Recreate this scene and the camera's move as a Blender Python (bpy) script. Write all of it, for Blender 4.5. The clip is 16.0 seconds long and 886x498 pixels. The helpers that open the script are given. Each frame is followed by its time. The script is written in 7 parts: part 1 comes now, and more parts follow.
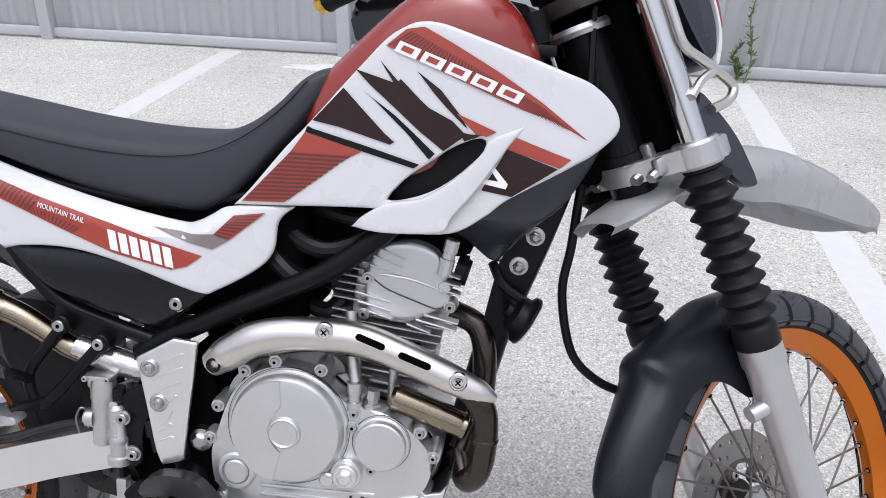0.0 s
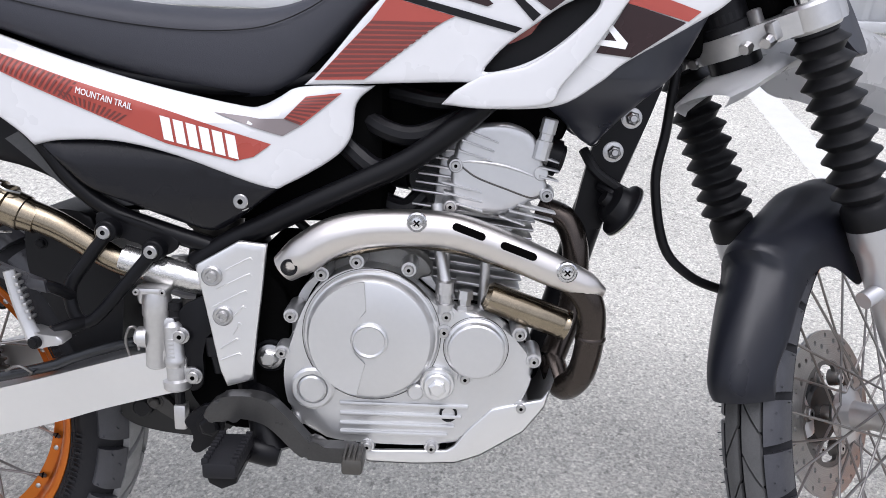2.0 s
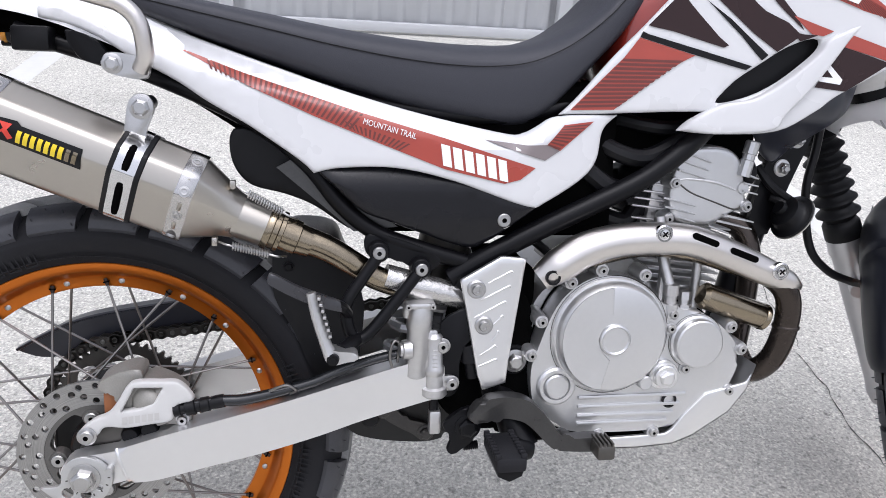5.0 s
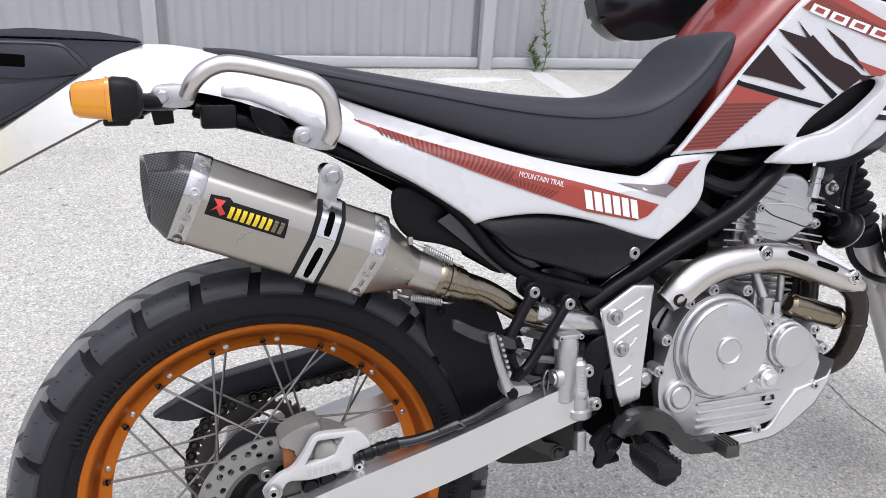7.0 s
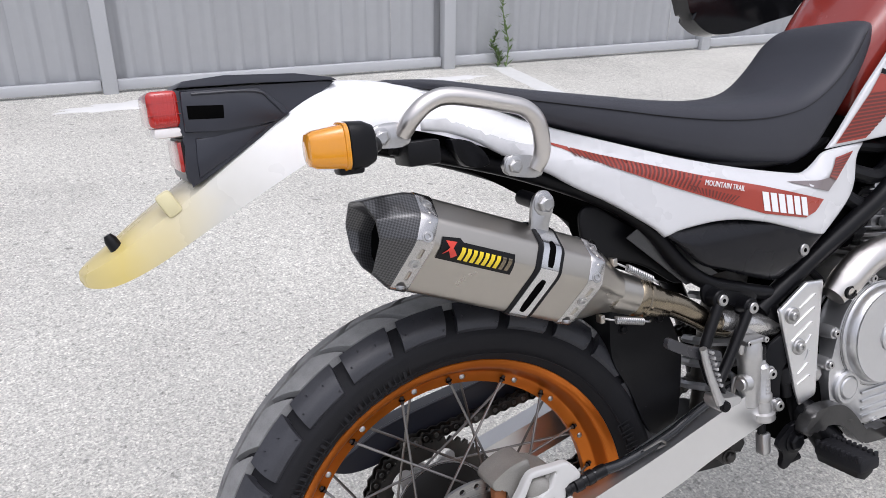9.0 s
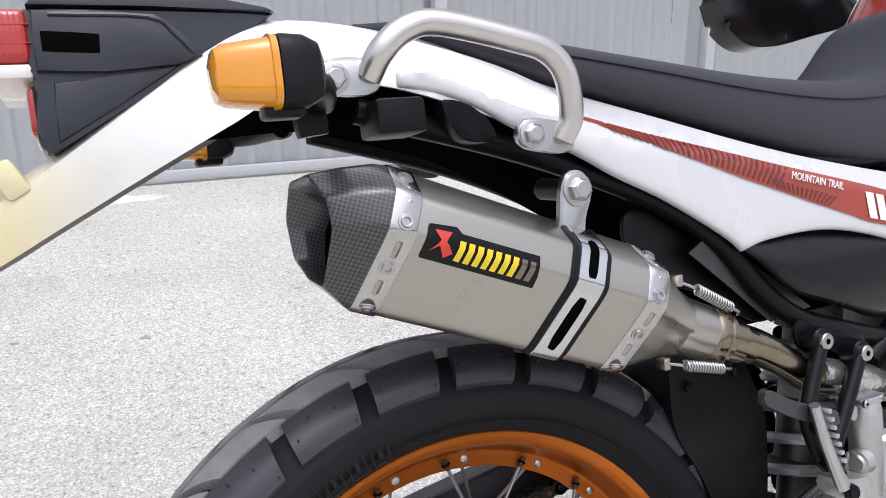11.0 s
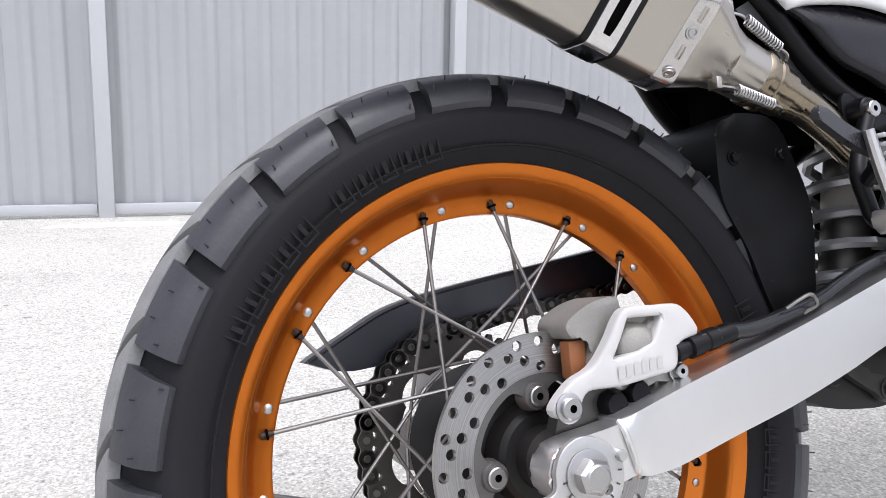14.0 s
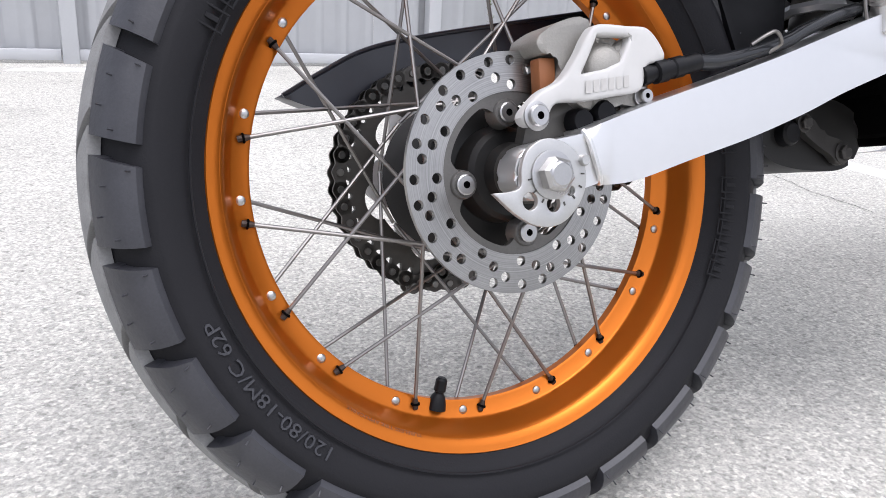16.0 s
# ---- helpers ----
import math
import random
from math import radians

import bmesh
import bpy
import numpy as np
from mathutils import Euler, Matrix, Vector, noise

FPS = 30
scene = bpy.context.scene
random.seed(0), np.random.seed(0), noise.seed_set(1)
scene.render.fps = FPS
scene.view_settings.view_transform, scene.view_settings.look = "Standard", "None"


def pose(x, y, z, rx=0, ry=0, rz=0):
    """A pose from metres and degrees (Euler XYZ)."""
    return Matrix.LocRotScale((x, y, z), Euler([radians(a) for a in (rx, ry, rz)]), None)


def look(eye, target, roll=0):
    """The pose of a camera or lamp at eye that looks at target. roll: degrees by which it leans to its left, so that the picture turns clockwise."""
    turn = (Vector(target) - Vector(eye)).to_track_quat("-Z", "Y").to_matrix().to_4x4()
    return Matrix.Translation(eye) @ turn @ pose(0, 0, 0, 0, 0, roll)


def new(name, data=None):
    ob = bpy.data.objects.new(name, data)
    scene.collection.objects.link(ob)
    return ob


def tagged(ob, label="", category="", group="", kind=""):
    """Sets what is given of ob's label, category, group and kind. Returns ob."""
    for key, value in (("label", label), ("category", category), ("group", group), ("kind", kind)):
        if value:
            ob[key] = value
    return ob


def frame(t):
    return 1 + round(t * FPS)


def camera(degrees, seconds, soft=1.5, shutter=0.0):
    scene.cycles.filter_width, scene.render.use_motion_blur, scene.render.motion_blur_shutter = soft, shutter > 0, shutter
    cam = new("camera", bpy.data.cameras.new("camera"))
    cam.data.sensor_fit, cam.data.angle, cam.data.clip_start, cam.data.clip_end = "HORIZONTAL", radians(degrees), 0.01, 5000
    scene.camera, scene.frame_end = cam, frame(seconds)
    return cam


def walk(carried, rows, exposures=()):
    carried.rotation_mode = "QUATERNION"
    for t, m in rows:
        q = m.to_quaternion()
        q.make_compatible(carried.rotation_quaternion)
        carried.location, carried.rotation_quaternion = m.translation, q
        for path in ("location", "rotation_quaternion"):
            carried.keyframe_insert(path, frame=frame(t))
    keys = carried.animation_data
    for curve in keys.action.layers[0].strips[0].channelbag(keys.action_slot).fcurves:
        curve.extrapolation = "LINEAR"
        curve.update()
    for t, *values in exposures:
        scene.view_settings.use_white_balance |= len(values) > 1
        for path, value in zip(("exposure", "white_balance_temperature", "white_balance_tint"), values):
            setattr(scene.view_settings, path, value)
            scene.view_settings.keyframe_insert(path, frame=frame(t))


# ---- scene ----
cam = camera(59.5, 16.0, 0.9)
# length of the walk, first eye, tilt, lean and turn of its first view
METRES, EYE, TILT, LEAN, TURN = 2.34, (0.9208, -0.7670, 1.1507), -26.6, -1.2, 6.36
ROWS = [
    (0.0, 0.0, 0.0, 0.0, 0.0, 0.0, -0.0),
    (0.5, -0.0068, 0.0145, -0.0176, -0.44, -0.28, 0.9),
    (1.0, -0.0313, 0.0334, -0.0303, -1.2, -0.83, 1.52),
    (1.5, -0.0588, 0.0479, -0.0408, -2.52, -1.33, 1.92),
    (2.0, -0.076, 0.0427, -0.0447, -4.22, -1.73, 2.01),
    (2.5, -0.1122, 0.0101, -0.0575, -6.28, -1.73, 1.97),
    (3.0, -0.1603, -0.0236, -0.0637, -8.25, -1.47, 1.9),
    (3.5, -0.183, -0.0264, -0.0613, -9.83, -1.19, 1.93),
    (4.0, -0.2108, -0.0079, -0.0586, -11.25, -1.16, 2.3),
    (4.5, -0.2539, 0.0129, -0.0434, -12.8, -1.33, 2.95),
    (5.0, -0.281, 0.0332, -0.0315, -14.89, -1.56, 4.04),
    (7.5, -0.4627, 0.0495, 0.0025, -24.52, -1.01, 9.62),
    (8.0, -0.4899, 0.0824, 0.0181, -25.65, -1.41, 10.83),
    (8.5, -0.5071, 0.1015, 0.0268, -27.04, -1.95, 12.4),
    (9.0, -0.537, 0.1166, 0.039, -28.43, -2.26, 13.96),
    (11.5, -0.482, 0.2463, -0.0296, -28.95, 9.84, 15.56),
    (12.0, -0.4867, 0.259, -0.0639, -29.17, 13.8, 15.28),
    (12.5, -0.495, 0.263, -0.0869, -29.35, 15.8, 14.95),
    (13.0, -0.5048, 0.2642, -0.1015, -29.19, 16.09, 14.44),
    (13.5, -0.5114, 0.2653, -0.1127, -28.86, 15.04, 13.89),
    (14.0, -0.5183, 0.2672, -0.1238, -28.48, 13.21, 13.34),
    (14.5, -0.5247, 0.2719, -0.1396, -28.38, 11.0, 12.88),
    (15.0, -0.5262, 0.2747, -0.1528, -28.75, 8.44, 12.57),
    (15.5, -0.5276, 0.2726, -0.1674, -29.53, 6.0, 12.43),
    (16.0, -0.5281, 0.2741, -0.1795, -30.57, 4.04, 12.46),
]
walk(cam, [(t, pose(*EYE, TILT, LEAN, TURN) @ pose(METRES * x, METRES * y, METRES * z, 90 + pitch, roll, yaw)) for t, x, y, z, yaw, pitch, roll in ROWS],
     exposures=[(t, e + 0.40, 6020 if t < 7 else 6100, 15) for t, e in ((0.0, 0.0), (1.0, 0.05), (2.5, 0.16), (5.0, 0.12), (7.5, 0.02), (9.0, -0.05), (11.5, 0.20), (12.3, 0.34), (13.0, 0.42), (14.5, 0.42), (16.0, 0.36))])

# ---- light ----
world = bpy.data.worlds.new("sky")
scene.world = world
world.use_nodes = True
nt = world.node_tree
sky = nt.nodes.new("ShaderNodeTexSky")
sky.sky_type, sky.sun_disc = "NISHITA", False
sky.sun_elevation, sky.sun_rotation = radians(76), radians(178)
sky.air_density, sky.dust_density, sky.ozone_density = 1.0, 6.0, 1.0
soften = nt.nodes.new("ShaderNodeHueSaturation")
soften.inputs["Saturation"].default_value = 0.25
nt.links.new(sky.outputs[0], soften.inputs["Color"])
# thin high cloud: the sky brightens gently towards the horizon
where = nt.nodes.new("ShaderNodeTexCoord")
height = nt.nodes.new("ShaderNodeSeparateXYZ")
rise = nt.nodes.new("ShaderNodeMapRange")
rise.inputs["From Min"].default_value, rise.inputs["From Max"].default_value = 0.0, 0.9
rise.inputs["To Min"].default_value, rise.inputs["To Max"].default_value = 1.30, 0.85
overcast = nt.nodes.new("ShaderNodeVectorMath")
overcast.operation = "SCALE"
nt.links.new(where.outputs["Generated"], height.inputs[0])
nt.links.new(height.outputs[2], rise.inputs["Value"])
nt.links.new(soften.outputs[0], overcast.inputs[0])
nt.links.new(rise.outputs[0], overcast.inputs["Scale"])
nt.links.new(overcast.outputs[0], nt.nodes["Background"].inputs[0])
nt.nodes["Background"].inputs[1].default_value = 0.15
sun_data = bpy.data.lights.new("sun", "SUN")
sun_data.energy, sun_data.angle, sun_data.color = 0.55, radians(90), (1.0, 0.985, 0.97)
sun = new("sun", sun_data)
sun.matrix_world = look((0.3, -1.0, 5.4), (0.4, 0.3, 0.0))

# ---- materials ----
def mat(name, col, rough=0.5, metal=0.0, var=0.10, scale=12.0, bump=0.0, bscale=300.0, coat=0.0, second=None, rvar=0.08, spec=0.5, trans=0.0):
    """Principled surface with variation at two scales, fine relief and uneven gloss."""
    m = bpy.data.materials.new(name)
    m.use_nodes = True
    t = m.node_tree
    p = t.nodes["Principled BSDF"]
    co = t.nodes.new("ShaderNodeTexCoord")
    big, small = t.nodes.new("ShaderNodeTexNoise"), t.nodes.new("ShaderNodeTexNoise")
    big.inputs["Scale"].default_value, small.inputs["Scale"].default_value = scale, scale * 14
    big.inputs["Detail"].default_value = small.inputs["Detail"].default_value = 4
    for n in (big, small):
        t.links.new(co.outputs["Object"], n.inputs["Vector"])
    ramp = t.nodes.new("ShaderNodeMix")
    ramp.data_type = "RGBA"
    dark = [c * (1 - var) for c in col]
    light = second or [min(1, c * (1 + var)) for c in col]
    ramp.inputs[6].default_value, ramp.inputs[7].default_value = (*dark, 1), (*light, 1)
    mixv = t.nodes.new("ShaderNodeMath")
    mixv.operation = "MULTIPLY_ADD"
    mixv.inputs[1].default_value, mixv.inputs[2].default_value = 0.35, 0.0
    add = t.nodes.new("ShaderNodeMath")
    add.operation = "MULTIPLY_ADD"
    add.inputs[1].default_value = 0.65
    t.links.new(small.outputs["Fac"], mixv.inputs[0])
    t.links.new(big.outputs["Fac"], add.inputs[0])
    t.links.new(mixv.outputs[0], add.inputs[2])
    t.links.new(add.outputs[0], ramp.inputs[0])
    t.links.new(ramp.outputs[2], p.inputs["Base Color"])
    rr = t.nodes.new("ShaderNodeMapRange")
    rr.inputs["To Min"].default_value, rr.inputs["To Max"].default_value = max(0.02, rough - rvar), min(1, rough + rvar)
    t.links.new(big.outputs["Fac"], rr.inputs["Value"])
    t.links.new(rr.outputs[0], p.inputs["Roughness"])
    p.inputs["Metallic"].default_value = metal
    p.inputs["Coat Weight"].default_value = coat
    p.inputs["Coat Roughness"].default_value = 0.08
    p.inputs["Specular IOR Level"].default_value = spec
    p.inputs["Transmission Weight"].default_value = trans
    if bump:
        n = t.nodes.new("ShaderNodeTexNoise")
        n.inputs["Scale"].default_value, n.inputs["Detail"].default_value = bscale, 3
        b = t.nodes.new("ShaderNodeBump")
        b.inputs["Strength"].default_value, b.inputs["Distance"].default_value = bump, 0.001
        t.links.new(co.outputs["Object"], n.inputs["Vector"])
        t.links.new(n.outputs["Fac"], b.inputs["Height"])
        t.links.new(b.outputs[0], p.inputs["Normal"])
    return m


def brushed(name, col, rough):
    """Metal with fine lines along x and soft patches of different gloss."""
    m = mat(name, col, rough, metal=0.9, var=0.05, scale=7, rvar=0.07)
    t = m.node_tree
    co, mp, n, b = (t.nodes.new("ShaderNode" + k) for k in ("TexCoord", "Mapping", "TexNoise", "Bump"))
    mp.inputs["Scale"].default_value = (14, 420, 420)
    n.inputs["Scale"].default_value, n.inputs["Detail"].default_value = 1.0, 3
    b.inputs["Strength"].default_value, b.inputs["Distance"].default_value = 0.03, 0.001
    t.links.new(co.outputs["Object"], mp.inputs[0])
    t.links.new(mp.outputs[0], n.inputs["Vector"])
    t.links.new(n.outputs["Fac"], b.inputs["Height"])
    t.links.new(b.outputs[0], t.nodes["Principled BSDF"].inputs["Normal"])
    return m


def ringed(name, col, rough):
    """Turned steel: fine rings round the y axis."""
    m = mat(name, col, rough, metal=1.0, var=0.25, scale=22)
    t = m.node_tree
    p = t.nodes["Principled BSDF"]
    co, sep, cmb, ln, n, mr = (t.nodes.new("ShaderNode" + k) for k in ("TexCoord", "SeparateXYZ", "CombineXYZ", "VectorMath", "TexNoise", "MapRange"))
    ln.operation = "LENGTH"
    n.noise_dimensions = "1D"
    n.inputs["Scale"].default_value, n.inputs["Detail"].default_value = 900, 2
    mr.inputs["To Min"].default_value, mr.inputs["To Max"].default_value = 0.62, 1.30
    t.links.new(co.outputs["Object"], sep.inputs[0])
    t.links.new(sep.outputs[0], cmb.inputs[0])
    t.links.new(sep.outputs[2], cmb.inputs[1])
    t.links.new(cmb.outputs[0], ln.inputs[0])
    t.links.new(ln.outputs["Value"], n.inputs["W"])
    t.links.new(n.outputs["Fac"], mr.inputs["Value"])
    src = p.inputs["Base Color"].links[0].from_socket
    sc = t.nodes.new("ShaderNodeVectorMath")
    sc.operation = "SCALE"
    t.links.new(src, sc.inputs[0])
    t.links.new(mr.outputs[0], sc.inputs["Scale"])
    t.links.new(sc.outputs[0], p.inputs["Base Color"])
    return m


M_WHITE = mat("white_plastic", (0.61, 0.61, 0.615), 0.28, var=0.02, coat=0.3)
M_YELLOWED = mat("yellowed_plastic", (0.66, 0.60, 0.36), 0.4, var=0.03)
M_RED = mat("red_paint", (0.25, 0.026, 0.017), 0.25, var=0.06, coat=0.6)
M_DECAL_RED = mat("red_decal", (0.33, 0.046, 0.028), 0.30, var=0.05, coat=0.3)
M_DECAL_DARK = mat("dark_maroon_decal", (0.022, 0.009, 0.009), 0.26, var=0.1, coat=0.05, spec=0.3)
M_DECAL_WHITE = mat("white_decal", (0.82, 0.82, 0.82), 0.3, var=0.02)
M_STRIPE = mat("brown_red_print", (0.13, 0.030, 0.024), 0.3, var=0.1)
M_GREY_DECAL = mat("grey_decal", (0.20, 0.17, 0.17), 0.3, var=0.05)
M_SEAT = mat("black_vinyl", (0.032, 0.033, 0.041), 0.48, var=0.15, bump=0.35, bscale=1500, spec=0.35)
M_BLACK = mat("black_plastic", (0.005, 0.005, 0.006), 0.40, var=0.25, bump=0.12, bscale=1200, spec=0.22)
M_FENDER = mat("matte_black_plastic", (0.019, 0.0205, 0.029), 0.30, var=0.12, bump=0.05, bscale=900, spec=0.55)
M_SIDE = mat("satin_black_cover", (0.007, 0.007, 0.009), 0.26, var=0.15, bump=0.05, bscale=900, spec=0.3)
M_FRAME = mat("satin_black_paint", (0.005, 0.005, 0.006), 0.34, var=0.15, spec=0.16)
# near-black without gloss: shade put into colour for gaps, holes and hidden parts
M_DARK = mat("shade_black", (0.003, 0.003, 0.003), 0.7, var=0.4, spec=0.0)
M_RUBBER = mat("rubber", (0.013, 0.013, 0.015), 0.6, var=0.25, scale=30, bump=0.25, bscale=500, spec=0.18)
M_DUSTY = mat("dusty_tread_rubber", (0.18, 0.18, 0.18), 0.85, var=0.5, scale=40, bump=0.4, bscale=500, second=(0.34, 0.34, 0.335))
M_WORN = mat("worn_tread_rubber", (0.05, 0.05, 0.05), 0.8, var=0.4, scale=40, bump=0.4, bscale=500, second=(0.10, 0.10, 0.10))
M_TREAD = mat("block_rubber", (0.018, 0.018, 0.022), 0.38, var=0.4, scale=38, bump=0.35, bscale=160, spec=0.5, second=(0.056, 0.057, 0.066), rvar=0.14)
# near-black: the hub's shaded hollow put into the colour, along with its grease
M_GREASE_SHADE = mat("shaded_greasy_black", (0.012, 0.0115, 0.011), 0.45, var=0.5, scale=40, spec=0.3)
M_CAST = mat("stained_caliper_casting", (0.30, 0.29, 0.265), 0.5, metal=0.5, var=0.35, scale=35, bump=0.3, bscale=700)
M_CARRIER = mat("stained_steel", (0.06, 0.057, 0.054), 0.5, metal=0.7, var=0.35, scale=40)
M_DISCARM = mat("dusty_disc_carrier", (0.14, 0.135, 0.127), 0.5, metal=0.7, var=0.4, scale=35)
M_BOOT = mat("fork_boot_rubber", (0.007, 0.007, 0.008), 0.5, var=0.3, spec=0.22)
M_ALU = mat("cast_aluminium", (0.52, 0.515, 0.51), 0.36, metal=0.9, var=0.22, bump=0.18, bscale=900)
M_COVER = mat("silver_engine_paint", (0.59, 0.59, 0.59), 0.32, metal=0.8, var=0.08, bump=0.1, bscale=1100)
M_BRUSHED = brushed("brushed_aluminium", (0.72, 0.717, 0.712), 0.30)
M_FORKLEG = mat("silver_fork_paint", (0.50, 0.50, 0.51), 0.34, metal=0.7, var=0.08)
M_TITAN = mat("satin_titanium", (0.44, 0.415, 0.375), 0.30, metal=1.0, var=0.06, bump=0.04, bscale=700)
M_STEEL = mat("satin_stainless", (0.64, 0.61, 0.58), 0.30, metal=1.0, var=0.06, bump=0.05, bscale=500)
M_CHROME = mat("chrome", (0.62, 0.62, 0.62), 0.12, metal=1.0, var=0.08)
M_BAND = mat("polished_band", (0.52, 0.51, 0.50), 0.2, metal=1.0, var=0.1, scale=30)
M_ZINC = mat("zinc_plated_steel", (0.46, 0.455, 0.45), 0.30, metal=1.0, var=0.2, scale=40)
M_SPOKE = mat("spoke_steel", (0.24, 0.23, 0.22), 0.38, metal=1.0, var=0.2, scale=40)
M_NIPPLE = mat("rusty_nipple", (0.045, 0.032, 0.026), 0.5, metal=0.6, var=0.4, scale=60)
M_BRONZE = mat("heat_tinted_steel", (0.27, 0.225, 0.16), 0.20, metal=1.0, var=0.55, scale=26, second=(0.40, 0.34, 0.25), rvar=0.12)
M_BROWNPIPE = mat("heat_browned_pipe", (0.060, 0.050, 0.044), 0.26, metal=0.9, var=0.25, scale=20)
M_ORANGE = mat("orange_anodised_rim", (0.54, 0.145, 0.012), 0.30, metal=0.75, var=0.05, scale=10, rvar=0.05)
M_DISC = ringed("brake_disc_steel", (0.36, 0.355, 0.345), 0.34)
M_CHAIN = mat("greasy_chain_steel", (0.095, 0.09, 0.082), 0.45, metal=0.8, var=0.3)
M_AMBER = mat("amber_lens", (0.68, 0.27, 0.004), 0.12, var=0.1, coat=0.8)
M_REDLENS = mat("red_lens", (0.42, 0.014, 0.008), 0.10, var=0.15, coat=0.8)
M_CLEAR = mat("clear_lens", (0.75, 0.72, 0.70), 0.10, var=0.05, coat=0.8)
M_YELLOW = mat("yellow_print", (0.80, 0.60, 0.02), 0.4, var=0.05)
M_GOLD = mat("gold_anodised", (0.65, 0.42, 0.06), 0.25, metal=1.0, var=0.05)
M_FOIL = mat("crumpled_foil_wrap", (0.56, 0.55, 0.53), 0.25, metal=0.9, var=0.2, bump=1.0, bscale=120)
M_UNDER = mat("grey_unpainted_plastic", (0.36, 0.335, 0.29), 0.6, var=0.12, bump=0.1, bscale=400)
M_FENCE = mat("galvanised_sheet", (0.40, 0.408, 0.42), 0.45, metal=0.2, var=0.10, scale=1.6)
M_POST = mat("white_post_paint", (0.48, 0.49, 0.505), 0.55, var=0.06, scale=6)
M_LINE = mat("worn_line_paint", (0.60, 0.60, 0.58), 0.8, var=0.12, scale=20, bump=0.5, bscale=150)
M_HOSE = mat("gloss_hose_rubber", (0.012, 0.013, 0.015), 0.25, var=0.2, spec=0.5)
M_LEAF = mat("weed_leaf", (0.13, 0.20, 0.06), 0.6, var=0.3, scale=20)
M_BRICKRED = mat("brown_pad", (0.25, 0.09, 0.03), 0.6, var=0.2)


def carbon():
    m = mat("carbon_fibre", (0.03, 0.03, 0.032), 0.32, var=0.1, coat=0.6)
    t = m.node_tree
    p = t.nodes["Principled BSDF"]
    co = t.nodes.new("ShaderNodeTexCoord")
    mp = t.nodes.new("ShaderNodeMapping")
    mp.inputs["Rotation"].default_value = (0, radians(22), 0)
    mp.inputs["Scale"].default_value, mp.inputs["Location"].default_value = (1.0, 0.0, 1.0), (0.0, 0.0004, 0.0)
    ch = t.nodes.new("ShaderNodeTexChecker")
    ch.inputs["Scale"].default_value = 520
    ch.inputs["Color1"].default_value, ch.inputs["Color2"].default_value = (0.012, 0.012, 0.013, 1), (0.06, 0.06, 0.062, 1)
    t.links.new(co.outputs["Object"], mp.inputs[0])
    t.links.new(mp.outputs[0], ch.inputs[0])
    t.links.new(ch.outputs[0], p.inputs["Base Color"])
    return m


def asphalt():
    """Pale worn asphalt: fine bright and dark aggregate, broad stains."""
    m = bpy.data.materials.new("pale_asphalt")
    m.use_nodes = True
    t = m.node_tree
    p = t.nodes["Principled BSDF"]
    co = t.nodes.new("ShaderNodeTexCoord")

    def noise_node(scale, detail, rough=0.6):
        n = t.nodes.new("ShaderNodeTexNoise")
        n.inputs["Scale"].default_value, n.inputs["Detail"].default_value, n.inputs["Roughness"].default_value = scale, detail, rough
        t.links.new(co.outputs["Object"], n.inputs["Vector"])
        return n

    def ramp(src, *stops):
        r = t.nodes.new("ShaderNodeValToRGB")
        while len(r.color_ramp.elements) < len(stops):
            r.color_ramp.elements.new(0.5)
        for e, (at, v) in zip(r.color_ramp.elements, stops):
            e.position, e.color = at, (*v, 1)
        t.links.new(src, r.inputs[0])
        return r

    def mul(a, b, kind="MULTIPLY", fac=1.0):
        x = t.nodes.new("ShaderNodeMix")
        x.data_type, x.blend_type = "RGBA", kind
        x.inputs[0].default_value = fac
        t.links.new(a, x.inputs[6])
        t.links.new(b, x.inputs[7])
        return x.outputs[2]

    g = lambda v: (v, v * 0.995, v * 0.975)
    broad = ramp(noise_node(0.9, 5).outputs["Fac"], (0.25, g(0.39)), (0.42, g(0.50)), (0.55, g(0.545)), (0.78, g(0.63)))
    grain = ramp(noise_node(170, 3, 0.7).outputs["Fac"], (0.30, g(0.66)), (0.5, g(1.0)), (0.70, g(1.34)))
    pits = ramp(noise_node(60, 3, 0.6).outputs["Fac"], (0.30, g(0.60)), (0.42, g(1.0)), (0.60, g(1.0)), (0.74, g(1.3)))
    cell = t.nodes.new("ShaderNodeTexVoronoi")
    cell.inputs["Scale"].default_value = 190
    t.links.new(co.outputs["Object"], cell.inputs["Vector"])
    stones = ramp(cell.outputs["Color"], (0.15, g(0.50)), (0.45, g(0.92)), (0.60, g(1.02)), (0.85, g(1.55)))
    c = mul(mul(broad.outputs[0], grain.outputs[0]), pits.outputs[0])
    c = mul(c, stones.outputs[0], fac=0.46)
    spots = ramp(noise_node(24, 2, 0.5).outputs["Fac"], (0.24, g(0.55)), (0.31, g(1.0)))
    c = mul(c, spots.outputs[0])
    t.links.new(c, p.inputs["Base Color"])
    p.inputs["Roughness"].default_value = 0.9
    p.inputs["Specular IOR Level"].default_value = 0.25
    b = t.nodes.new("ShaderNodeBump")
    b.inputs["Strength"].default_value, b.inputs["Distance"].default_value = 0.8, 0.004
    hh = noise_node(150, 4, 0.7)
    t.links.new(hh.outputs["Fac"], b.inputs["Height"])
    t.links.new(b.outputs[0], p.inputs["Normal"])
    return m


M_CARBON, M_ASPHALT = carbon(), asphalt()


# ---- building helpers ----
V = Vector


